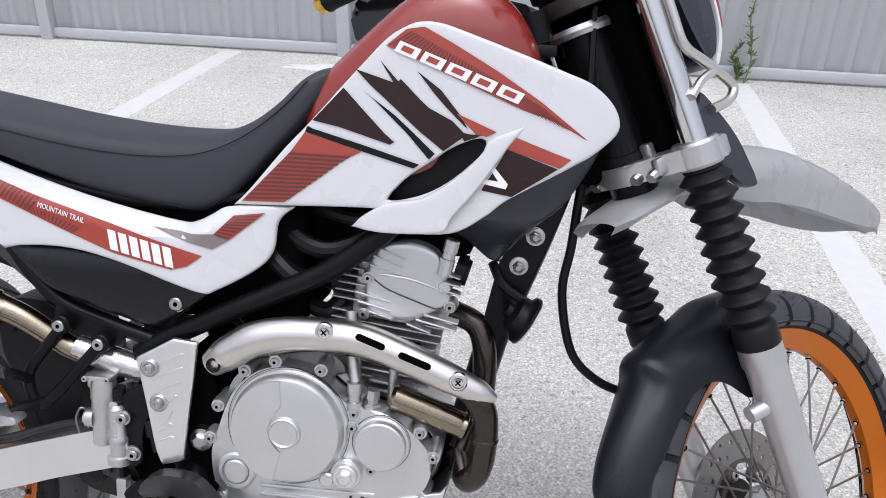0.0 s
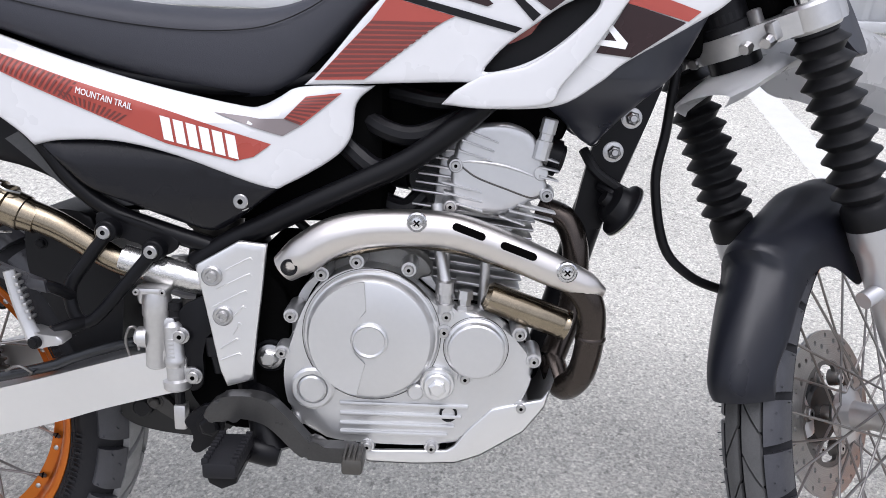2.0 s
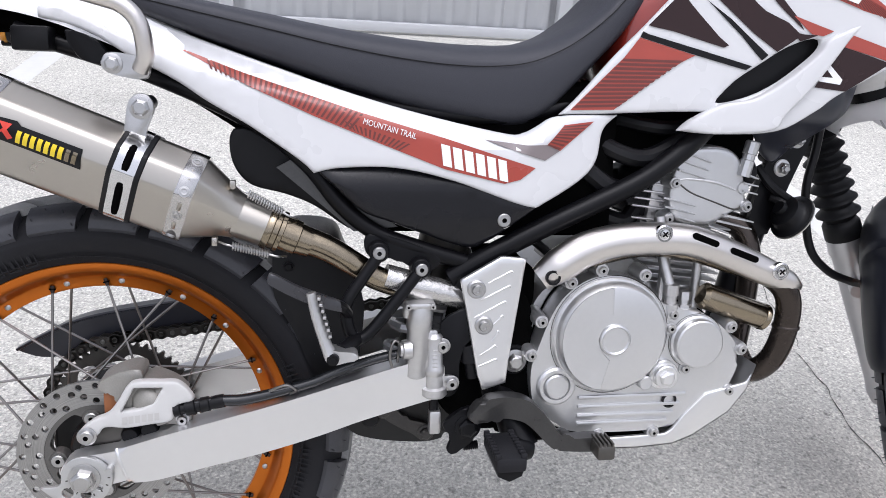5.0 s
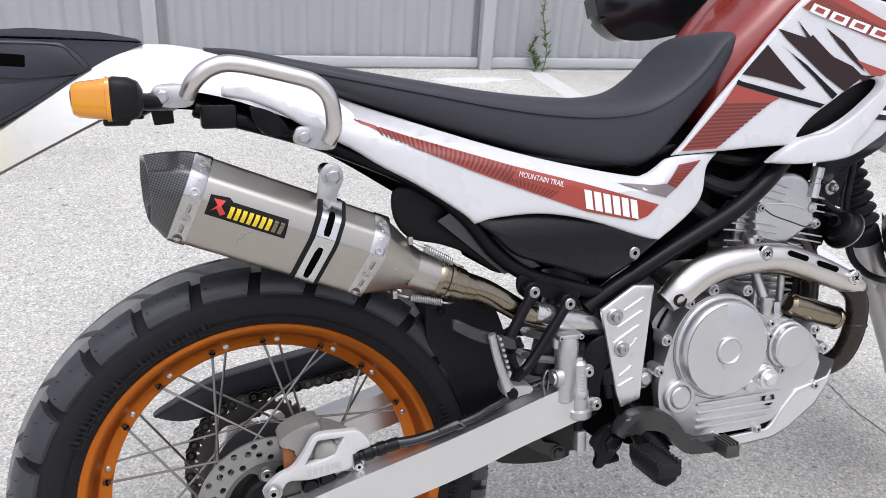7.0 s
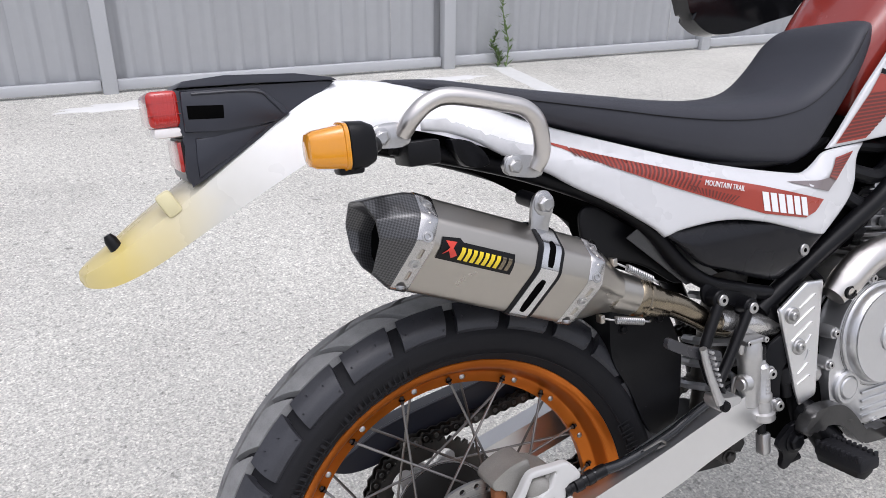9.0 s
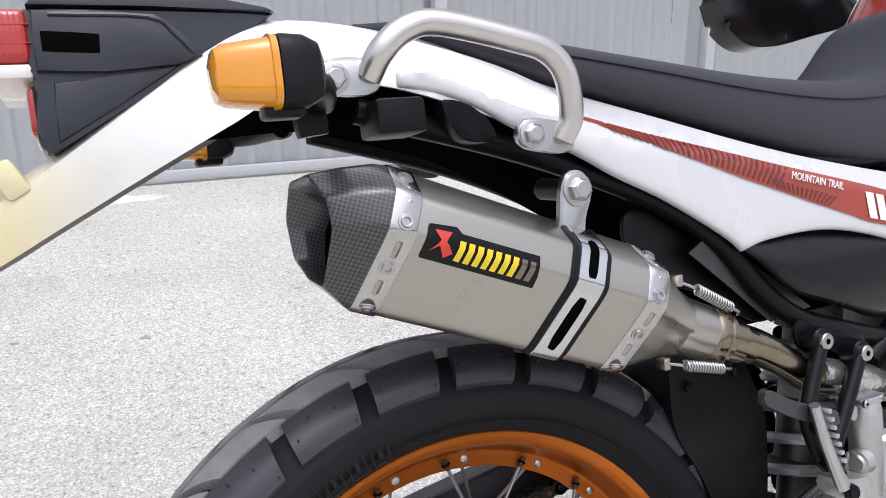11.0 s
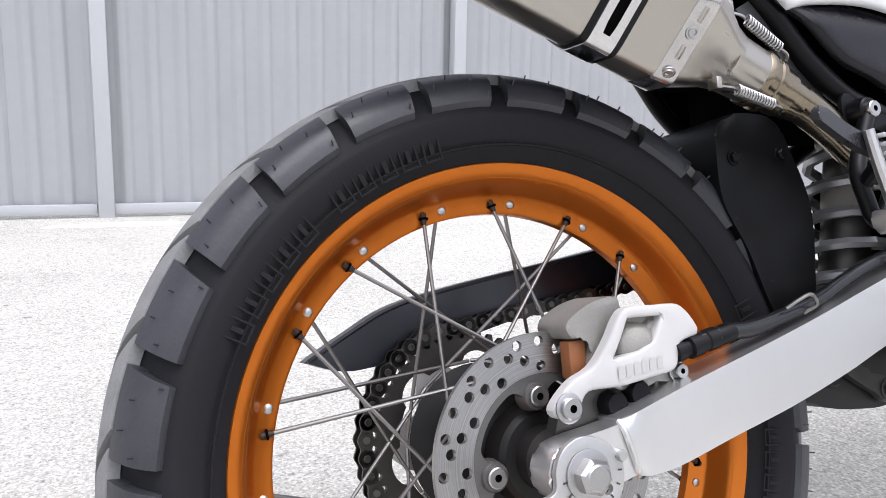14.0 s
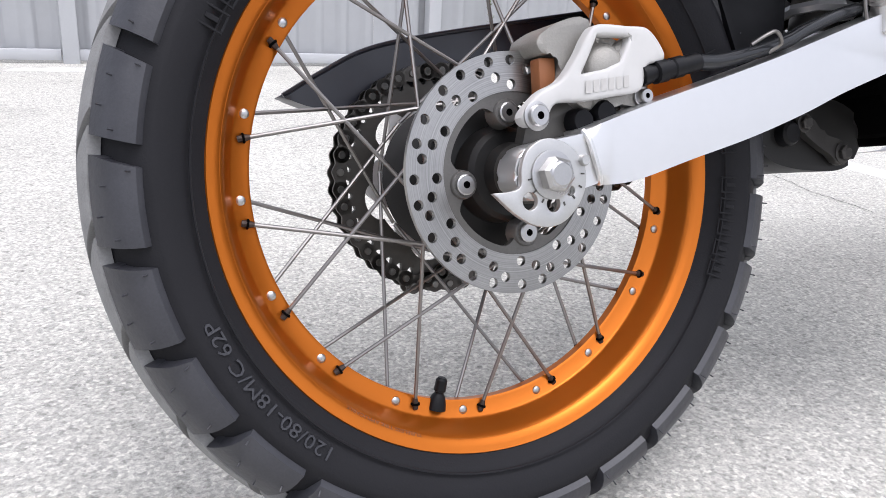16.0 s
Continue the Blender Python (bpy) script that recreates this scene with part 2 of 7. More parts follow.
def part(name, bm, material, parent=None, label="", angle=32):
    """Link a bmesh as one smooth-shaded mesh object under a thing or a part."""
    me = bpy.data.meshes.new(name)
    bmesh.ops.recalc_face_normals(bm, faces=bm.faces[:])
    bm.to_mesh(me)
    bm.free()
    for m in material if isinstance(material, (list, tuple)) else [material]:
        me.materials.append(m)
    me.shade_smooth()
    me.set_sharp_from_angle(angle=radians(angle))
    ob = new(name, me)
    if parent:
        ob.parent = parent
    if label:
        tagged(ob, label=label)
    return ob


def again(ob, m):
    """Another object on the same mesh, under the same parent, at the pose m."""
    o = new(ob.name.split(".")[0], ob.data)
    o.parent, o.matrix_basis = ob.parent, m
    if "label" in ob:
        o["label"] = ob["label"]
    return o


def smooth_path(pts, n=6):
    """Catmull-Rom curve through the points."""
    pts = [V(p) for p in pts]
    ext = [2 * pts[0] - pts[1], *pts, 2 * pts[-1] - pts[-2]]
    out = []
    for a, b, c, d in zip(ext, ext[1:], ext[2:], ext[3:]):
        for k in range(n):
            s = k / n
            out.append(0.5 * (2 * b + (c - a) * s + (2 * a - 5 * b + 4 * c - d) * s * s + (3 * b - a - 3 * c + d) * s ** 3))
    return out + [pts[-1]]


def smooth_loop(pts, n=5):
    """Closed curve through 2D points; a point given with a third value 1 stays a sharp corner."""
    out, m = [], len(pts)
    P = [V(p[:2]) for p in pts]
    hard = [len(p) > 2 and p[2] for p in pts]
    for i in range(m):
        b, c = P[i], P[(i + 1) % m]
        a = P[i - 1] if not hard[i] else 2 * b - c
        d = P[(i + 2) % m] if not hard[(i + 1) % m] else 2 * c - b
        for k in range(n):
            s = k / n
            out.append(0.5 * (2 * b + (c - a) * s + (2 * a - 5 * b + 4 * c - d) * s * s + (3 * b - a - 3 * c + d) * s ** 3))
    return out


def tube(bm, pts, r, seg=12, n=6, flat=1.0, cap=True):
    """Sweep a round section along a smooth path. r: one radius, or one for each point."""
    rs = [r] * len(pts) if isinstance(r, (int, float)) else list(r)
    path = smooth_path(pts, n) if n > 1 else [V(p) for p in pts]
    rad = [rs[0]] if n > 1 else rs
    if n > 1:
        rad = [rs[i] + (rs[i + 1] - rs[i]) * k / n for i in range(len(rs) - 1) for k in range(n)] + [rs[-1]]
    up, rings = None, []
    for i, p in enumerate(path):
        d = (path[min(i + 1, len(path) - 1)] - path[max(i - 1, 0)]).normalized()
        if up is None:
            up = d.orthogonal().normalized()
        up = (up - d * up.dot(d)).normalized()
        side = d.cross(up)
        rings.append([bm.verts.new(p + rad[i] * (up * math.cos(a) + side * math.sin(a) * flat)) for a in [2 * math.pi * k / seg for k in range(seg)]])
    skin(bm, rings, cap)
    return bm


def skin(bm, rings, cap=True, closed=True):
    n = len(rings[0])
    for a, b in zip(rings, rings[1:]):
        for k in range(n if closed else n - 1):
            bm.faces.new((a[k], a[(k + 1) % n], b[(k + 1) % n], b[k]))
    if cap:
        bm.faces.new(rings[0])
        bm.faces.new(rings[-1])


def revolve(bm, profile, seg=48, centre=(0, 0, 0), axis="y", closed=False):
    """Turn (radius, along) pairs round an axis through the centre."""
    rings = []
    for k in range(seg):
        a = 2 * math.pi * k / seg
        ring = []
        for r, h in profile:
            c, s = r * math.cos(a), r * math.sin(a)
            ring.append(bm.verts.new(V(centre) + V({"y": (c, h, s), "x": (h, c, s), "z": (c, s, h)}[axis])))
        rings.append(ring)
    m = len(profile)
    for k in range(seg):
        a, b = rings[k], rings[(k + 1) % seg]
        for j in range(m if closed else m - 1):
            bm.faces.new((a[j], a[(j + 1) % m], b[(j + 1) % m], b[j]))
    return bm


def lathe(bm, p0, p1, profile, seg=24):
    """Turn (fraction along, radius) pairs round the line from p0 to p1, ends closed."""
    p0, p1 = V(p0), V(p1)
    d = p1 - p0
    u = d.orthogonal().normalized()
    w = d.normalized().cross(u)
    rings = [[bm.verts.new(p0 + d * t + r * (u * math.cos(a) + w * math.sin(a))) for a in [2 * math.pi * k / seg for k in range(seg)]] for t, r in profile]
    skin(bm, rings)
    return bm


def block(bm, outline, y0, y1, bevel=0.0, seg=2):
    """Extrude an (x, z) outline between two depths, with rounded rims."""
    front = [bm.verts.new((x, y0, z)) for x, z in (p[:2] for p in outline)]
    back = [bm.verts.new((x, y1, z)) for x, z in (p[:2] for p in outline)]
    n = len(front)
    f = [bm.faces.new(front), bm.faces.new(back)]
    sides = [bm.faces.new((front[k], front[(k + 1) % n], back[(k + 1) % n], back[k])) for k in range(n)]
    if bevel:
        rim = list({e for g in f for e in g.edges})
        bmesh.ops.bevel(bm, geom=rim, offset=bevel, segments=seg, affect="EDGES", profile=0.5, clamp_overlap=True)
    return bm


def box(bm, lo, hi, bevel=0.0, m=None, seg=2):
    lo, hi = V(lo), V(hi)
    made = bmesh.ops.create_cube(bm, size=1)["verts"]
    for v in made:
        v.co = V([lo[i] + (hi[i] - lo[i]) * (v.co[i] + 0.5) for i in range(3)])
    if m is not None:
        bmesh.ops.transform(bm, matrix=m, verts=made)
    if bevel:
        bmesh.ops.bevel(bm, geom=list({e for v in made for e in v.link_edges}), offset=bevel, segments=seg, affect="EDGES", profile=0.5, clamp_overlap=True)
    return bm


def inside(p, loop):
    hit = False
    for i in range(len(loop)):
        a, b = loop[i - 1], loop[i]
        if (a[1] > p[1]) != (b[1] > p[1]) and p[0] < (b[0] - a[0]) * (p[1] - a[1]) / (b[1] - a[1]) + a[0]:
            hit = not hit
    return hit


def edge_distance(P, loops):
    """Distance of each 2D point in P to the nearest edge of the loops."""
    best = np.full(len(P), 9.0)
    for loop in loops:
        L = np.array([tuple(p) for p in loop])
        for a, b in zip(L, np.roll(L, -1, axis=0)):
            d = b - a
            t = np.clip(((P - a) @ d) / max(d @ d, 1e-12), 0, 1)
            best = np.minimum(best, np.linalg.norm(P - a - t[:, None] * d, axis=1))
    return best


def resample(loop, step):
    """Even spacing along a closed 2D loop; sharp corners stay."""
    out = []
    n = len(loop)
    keep = []
    for i in range(n):
        a, b, c = loop[i - 1], loop[i], loop[(i + 1) % n]
        if (b - a).length > 1e-7 and (c - b).length > 1e-7 and (b - a).normalized().dot((c - b).normalized()) < 0.8:
            keep.append(i)
    if not keep:
        keep = [0]
    for k, i in enumerate(keep):
        j = keep[(k + 1) % len(keep)]
        run = [loop[(i + q) % n] for q in range(((j - i) % n or n) + 1)]
        d = [0.0]
        for a, b in zip(run, run[1:]):
            d.append(d[-1] + (b - a).length)
        m = max(1, round(d[-1] / step))
        for q in range(m):
            t = d[-1] * q / m
            out.append(V((float(np.interp(t, d, [p[0] for p in run])), float(np.interp(t, d, [p[1] for p in run])))))
    return out


def panel(bm, outline, depth, thick=0.003, res=0.008, edge=0.006, holes=(), even=True):
    """A moulded sheet: fills an (x, z) outline, bent to y = depth(x, z), rims rolled in by edge, given a thickness towards +y."""
    from mathutils.geometry import delaunay_2d_cdt
    loops = [[V(p[:2]) for p in outline]] + [[V(p[:2]) for p in h] for h in holes]
    if even:
        loops = [resample(loop, max(0.0022, min(res * 0.6, 0.005))) for loop in loops]
    pts, edges = [], []
    for loop in loops:
        n0 = len(pts)
        pts += loop
        edges += [(n0 + k, n0 + (k + 1) % len(loop)) for k in range(len(loop))]
    grid = []
    for loop in loops if edge else ():
        sgn = 1 if loop is loops[0] else -1
        area = sum(a[0] * b[1] - b[0] * a[1] for a, b in zip(loop, loop[1:] + loop[:1]))
        n = len(loop)
        for off in (edge * 0.12, edge * 0.42, edge * 0.95):
            ring = []
            for i in range(n):
                d = (loop[(i + 1) % n] - loop[i - 1])
                if d.length > 1e-9:
                    ring.append(loop[i] + V((-d[1], d[0])).normalized() * (1 if area > 0 else -1) * sgn * off)
            rp = np.array([tuple(p) for p in ring])
            ok = edge_distance(rp, loops) > off * 0.92
            grid += [tuple(p) for p, k in zip(rp, ok) if k and inside(p, loops[0]) and not any(inside(p, h) for h in loops[1:])]
    xs, zs = [p[0] for p in loops[0]], [p[1] for p in loops[0]]
    gx, gz = np.meshgrid(np.arange(min(xs), max(xs), res), np.arange(min(zs), max(zs), res * 0.9))
    gx[1::2] += res / 2
    mesh = np.c_[gx.ravel(), gz.ravel()]
    if len(mesh):
        mesh = mesh[edge_distance(mesh, loops) > edge * 0.95 + res * 0.4]
    grid += [g for g in mesh if inside(g, loops[0]) and not any(inside(g, h) for h in loops[1:])]
    allp = pts + [V((g[0], g[1])) for g in grid]
    vs, es, fs, *_ = delaunay_2d_cdt(allp, edges, [], 0, 1e-6)
    P = np.array([tuple(v) for v in vs])
    roll = np.zeros(len(P))
    if edge:
        q = np.clip(1 - edge_distance(P, loops) / edge, 0, 1)
        roll = edge * (1 - np.sqrt(np.maximum(0, 1 - q * q)))
    front = [bm.verts.new((p[0], depth(p[0], p[1]) + roll[i], p[1])) for i, p in enumerate(P)]
    back = [bm.verts.new((p[0], depth(p[0], p[1]) + roll[i] * 0.6 + thick, p[1])) for i, p in enumerate(P)] if thick else None
    seen = {}
    for f in fs:
        c = P[list(f)].mean(axis=0)
        if not inside(c, loops[0]) or any(inside(c, h) for h in loops[1:]):
            continue
        bm.faces.new([front[i] for i in f])
        if thick:
            bm.faces.new([back[i] for i in reversed(f)])
        for a, b in zip(f, (*f[1:], f[0])):
            key = (min(a, b), max(a, b))
            seen[key] = seen.get(key, 0) + 1
    if thick:
        for (a, b), count in seen.items():
            if count == 1:
                bm.faces.new((front[a], front[b], back[b], back[a]))
    for v in [v for v in bm.verts if not v.link_faces]:
        bm.verts.remove(v)
    return bm


def circle(x, z, r, n=24, a0=0.0):
    return [V((x + r * math.cos(a0 + 2 * math.pi * k / n), z + r * math.sin(a0 + 2 * math.pi * k / n))) for k in range(n)]


def ease(v):
    v = min(1.0, max(0.0, v))
    return v * v * (3 - 2 * v)


def interp(x, *pairs):
    return float(np.interp(x, [p[0] for p in pairs], [p[1] for p in pairs]))


def curve(x, *pairs):
    """Smooth curve through (x, value) pairs."""
    X, Y = [p[0] for p in pairs], [p[1] for p in pairs]
    if x <= X[0] or x >= X[-1]:
        return Y[0] if x <= X[0] else Y[-1]
    i = max(k for k in range(len(X)) if X[k] <= x)
    m = [(Y[min(k + 1, len(Y) - 1)] - Y[max(k - 1, 0)]) / (X[min(k + 1, len(X) - 1)] - X[max(k - 1, 0)]) for k in (i, i + 1)]
    h = X[i + 1] - X[i]
    s = (x - X[i]) / h
    return Y[i] * (1 + 2 * s) * (1 - s) ** 2 + h * m[0] * s * (1 - s) ** 2 + Y[i + 1] * s * s * (3 - 2 * s) + h * m[1] * s * s * (s - 1)


def bolt(parent, x, y, z, r=0.008, h=0.006, material=None, washer=True, name="bolt", socket=False, seg=6):
    """Hex or socket head facing the right side of the machine (towards -y)."""
    bm = bmesh.new()
    if washer:
        lathe(bm, (x, y, z), (x, y - 0.0018, z), [(0, r * 1.35), (0.8, r * 1.35), (1, r * 1.25)], 20)
    y0 = y - (0.0018 if washer else 0)
    if socket:
        lathe(bm, (x, y0, z), (x, y0 - h, z), [(0, r), (0.8, r), (1, r * 0.88), (1, r * 0.36), (0.5, r * 0.33)], 18)
        # socket floor in near-black, the shade inside it painted on
        bm.faces.ensure_lookup_table()
        for f in bm.faces[-20:]:
            if all((v.co - V((x, v.co[1], z))).length < r * 0.37 for v in f.verts):
                f.material_index = 1
    else:
        lathe(bm, (x, y0, z), (x, y0 - h, z), [(0, r), (0.75, r), (1, r * 0.8)], seg)
        lathe(bm, (x, y0 - h, z), (x, y0 - h * 1.1, z), [(0, r * 0.7), (1, r * 0.6)], 14)
    return part(name, bm, [material or M_ZINC, M_DARK], parent, angle=25)


# ---- the place ----
def ground_z(y):
    return 0.045 * ease((y - 1.0) / 3.0)


bm = bmesh.new()
ys = [-60, -20, -6, -2, 0, 0.8, 1.2, 1.6, 2.0, 2.4, 2.8, 3.2, 3.6, 4.0, 4.4, 8, 25, 120]
xs = [-120, -25, -6, -3, 0, 3, 6, 25, 120]
rows_ = [[bm.verts.new((x, y, ground_z(y))) for x in xs] for y in ys]
skin(bm, rows_, cap=False, closed=False)
ground = tagged(part("ground", bm, M_ASPHALT), "pale worn asphalt of a parking lot", "ground", kind="structure")

FENCE_Y = lambda x: 4.02 - 0.055 * x
FENCE_TURN = math.degrees(math.atan(-0.055))


def painted_line(name, a, b, width):
    """A worn stripe of road paint, 3 mm thick with ragged rims."""
    a, b = V(a), V(b)
    d = (b - a).normalized()
    s = V((-d[1], d[0]))
    n = max(8, int((b - a).length / 0.04))
    bm = bmesh.new()
    rng = random.Random(name + str(a[0]))
    rings = []
    for k in range(n + 1):
        p = a + (b - a) * k / n
        ring = []
        for off in (-0.5, -0.25, 0, 0.25, 0.5):
            j = rng.uniform(-0.004, 0.004) if abs(off) == 0.5 else 0
            q = p + s * (off * width + j)
            ring.append(bm.verts.new((q[0], q[1], ground_z(q[1]) + (0.0035 if abs(off) < 0.5 else 0.0005))))
        rings.append(ring)
    skin(bm, rings, cap=False, closed=False)
    return tagged(part(name, bm, M_LINE), "worn white parking line painted on asphalt", "road marking", group="parking lines", kind="structure")


painted_line("parking_line", (-0.93, 4.0), (-1.10, 1.2), 0.13)
painted_line("parking_line", (2.135, 3.85), (1.88, -1.0), 0.13)



M_CRACK = mat("crack_shadow", (0.075, 0.074, 0.07), 0.95, var=0.4, scale=30)
M_CEMENT = mat("pale_cement_splash", (0.66, 0.655, 0.64), 0.9, var=0.12, scale=9, bump=0.5, bscale=160)


def crack(a, b, seed):
    """A thin wandering crack in the asphalt."""
    rng = random.Random(seed)
    a, b = V((*a, 0)), V((*b, 0))
    d = (b - a).normalized()
    s = V((-d[1], d[0], 0))
    n = max(6, int((b - a).length / 0.02))
    bm = bmesh.new()
    rings, off = [], 0.0
    for k in range(n + 1):
        off = off * 0.9 + rng.uniform(-0.007, 0.007)
        w = rng.uniform(0.0005, 0.0021) * (1 - abs(2 * k / n - 1) ** 6)
        p = a.lerp(b, k / n) + s * off
        rings.append([bm.verts.new((q[0], q[1], ground_z(q[1]) + 0.0012)) for q in (p - s * w, p + s * w)])
    skin(bm, rings, cap=False, closed=False)
    return tagged(part("pavement_crack", bm, M_CRACK), "thin dark crack wandering through pale asphalt", "crack", group="cracks", kind="structure")


def cement_patch(x, y, rx, ry, seed):
    """An irregular splash of cement that lies on the asphalt at a post's foot."""
    rng = random.Random(seed)
    bm = bmesh.new()
    waves = [(rng.uniform(0.05, 0.14), rng.randint(2, 9), rng.uniform(0, 6.28)) for _ in range(6)]
    rim = lambda t: 1 + sum(w * math.sin(m * t + o) for w, m, o in waves)
    rings = []
    for f, h in ((1.0, 0.0006), (0.93, 0.004), (0.5, 0.006)):
        rings.append([bm.verts.new((x + rx * f * rim(t) * math.cos(t), y + ry * f * rim(t) * math.sin(t), ground_z(y + ry * f * rim(t) * math.sin(t)) + h)) for t in [2 * math.pi * k / 56 for k in range(56)]])
    skin(bm, rings, cap=False)
    bm.faces.new(rings[-1])
    return tagged(part("cement_patch", bm, M_CEMENT), "pale cement splash on the asphalt beside a fence post", "cement patch", group="cement patches", kind="structure")


crack((1.62, 1.20), (1.465, 0.64), 1)
crack((1.455, 0.66), (1.40, 0.22), 2)
cement_patch(-0.16, 3.70, 0.30, 0.085, 3)
cement_patch(1.62, 3.62, 0.26, 0.07, 8)


def fence():
    """Corrugated sheet fence with square posts, a bottom rail and ribs."""
    root = tagged(new("metal_fence"), "grey corrugated sheet-metal fence with pale square posts", "fence")
    x0, x1, pitch = -9.05, 11.0, 0.150
    shape = [(0.0, 0.0), (0.058, 0.001), (0.068, 0.004), (0.086, 0.018), (0.096, 0.021), (0.122, 0.021), (0.130, 0.018), (0.142, 0.004), (0.150, 0.0)]
    sheet_w = pitch * 7
    k = 0
    x = x0
    while x < x1:
        bm = bmesh.new()
        cols = []
        for j in range(7):
            for u, d in shape[:-1] if j < 6 else shape:
                cols.append((x + j * pitch + u, d))
        top, bot = [], []
        for u, d in cols:
            y = FENCE_Y(u) + 0.055 - d + (0.003 if k % 2 else 0)
            bot.append(bm.verts.new((u, y, 0.085)))
            top.append(bm.verts.new((u, y, 2.05)))
        for i in range(len(cols) - 1):
            bm.faces.new((bot[i], bot[i + 1], top[i + 1], top[i]))
        part("sheet_panel", bm, M_FENCE, root, angle=50)
        x += sheet_w
        k += 1
    k0 = -4
    for k in range(k0, 6):
        px = -0.21 + 2.015 * k
        bm = bmesh.new()
        box(bm, (px - 0.04, FENCE_Y(px) - 0.04, 0.0), (px + 0.04, FENCE_Y(px) + 0.036, 2.1), 0.006)
        part("post", bm, M_POST, root)
        bm = bmesh.new()
        box(bm, (px + 0.041, FENCE_Y(px) - 0.012, 0.060), (px + 1.974, FENCE_Y(px) + 0.03, 0.115), 0.004)
        m = Matrix.Translation((px, FENCE_Y(px), 0)) @ pose(0, 0, 0, 0, 0, FENCE_TURN) @ Matrix.Translation((-px, -FENCE_Y(px), 0))
        bmesh.ops.transform(bm, matrix=m, verts=bm.verts[:])
        part("bottom_rail", bm, M_POST, root)
    return root


fence()


# ---- the motorcycle: leans on its side stand, bars turned to its left ----
LEAN_ANGLE = 14.4
bike = tagged(new("motorcycle"), "white, red and black trail motorcycle with orange rims, leaning slightly", "motorcycle")
bike.matrix_world = pose(0, 0, 0, -LEAN_ANGLE)

# front fork: steering axis, steered forward, left and up directions in the machine's own frame
RAKE, STEER = radians(23.5), radians(42.8)
F_BASE = V((1.0727, 0, 0.8))
F_UP = V((-math.sin(RAKE), 0, math.cos(RAKE)))
F_TURN = Matrix.Rotation(STEER, 3, F_UP)
F_FWD = F_TURN @ V((math.cos(RAKE), 0, math.sin(RAKE)))
F_LEFT = F_TURN @ V((0, 1, 0))
# in the fork's frame x is forward, y left, z up along the axis
FORK = Matrix((
    (F_FWD[0], F_LEFT[0], F_UP[0], F_BASE[0]),
    (F_FWD[1], F_LEFT[1], F_UP[1], F_BASE[1]),
    (F_FWD[2], F_LEFT[2], F_UP[2], F_BASE[2]),
    (0, 0, 0, 1)))


def tyre_mesh(R, half, bead, seg=144):
    """Carcass of a trail tyre turned round y, cut down where the tread blocks stand."""
    b_y, b_r = half * 0.62, bead
    prof = [(b_r - 0.004, b_y - 0.006), (b_r, b_y), (b_r + 0.003, b_y + 0.002), (b_r + 0.010, half * 0.78), (b_r + 0.012, half * 0.80), (b_r + (R - b_r) * 0.30, half * 0.935),
            (R - 0.0475, half * 0.985), (R - 0.0440, half * 0.975), (R - 0.036, half * 0.90), (R - 0.026, half * 0.80), (R - 0.0165, half * 0.58), (R - 0.0085, half * 0.28), (R - 0.0078, 0)]
    prof = [(r, -y) for r, y in prof] + [(r, y) for r, y in reversed(prof[:-1])]
    return revolve(bmesh.new(), prof, seg)


def tread_block(R, half, width, s0, s1, skew, depth, nphi=4, ns=6, taper=0.0, point=0.0):
    """One block of tread round angle zero, between two places across the crown (0 middle, 1 lower shoulder)."""
    top = [(0.0, R, 0.0), (0.25, R - 0.0012, half * 0.28), (0.5, R - 0.007, half * 0.60), (0.72, R - 0.0175, half * 0.88), (0.85, R - 0.027, half * 0.975), (1.0, R - 0.043, half * 1.005)]
    bm = bmesh.new()

    def at(phi, s, h):
        a = abs(s)
        r = curve(a, *[(k, v) for k, v, _ in top]) + h
        y = curve(a, *[(k, v) for k, _, v in top]) * (1 if s > 0 else -1) * (1 + h / half * (0.8 if a > 0.6 else 0))
        return V((r * math.cos(phi), y, r * math.sin(phi)))

    grid = []
    for i in range(ns + 1):
        f = i / ns
        w = width * (1 - taper * f)
        grid.append([(skew * f + w * (j / nphi - 0.5), s0 + (s1 - s0) * f + point * (s1 - s0) * (abs(j / nphi - 0.5) * 2) * (1 - f)) for j in range(nphi + 1)])
    tops = [[bm.verts.new(at(p, s, 0)) for p, s in row] for row in grid]
    for i in range(ns):
        for j in range(nphi):
            bm.faces.new((tops[i][j], tops[i][j + 1], tops[i + 1][j + 1], tops[i + 1][j]))
    rim = [(i, 0) for i in range(ns + 1)] + [(ns, j) for j in range(1, nphi + 1)] + [(i, nphi) for i in range(ns - 1, -1, -1)] + [(0, j) for j in range(nphi - 1, 0, -1)]
    base = [bm.verts.new(at(*grid[i][j], -depth)) for i, j in rim]
    for k in range(len(rim)):
        a, b = rim[k], rim[(k + 1) % len(rim)]
        bm.faces.new((tops[a[0]][a[1]], tops[b[0]][b[1]], base[(k + 1) % len(rim)], base[k]))
    # moulding whiskers on the shoulder blocks
    if abs(s1) > 0.8:
        for f, g in ((0.30, 0.15), (0.62, 0.38), (0.45, -0.20), (0.92, -0.42)):
            p, s = skew * f + width * g, s0 + (s1 - s0) * f
            tube(bm, [at(p, s, -0.001), at(p, s, 0.0035)], 0.0007, 5, 1)
    return bm


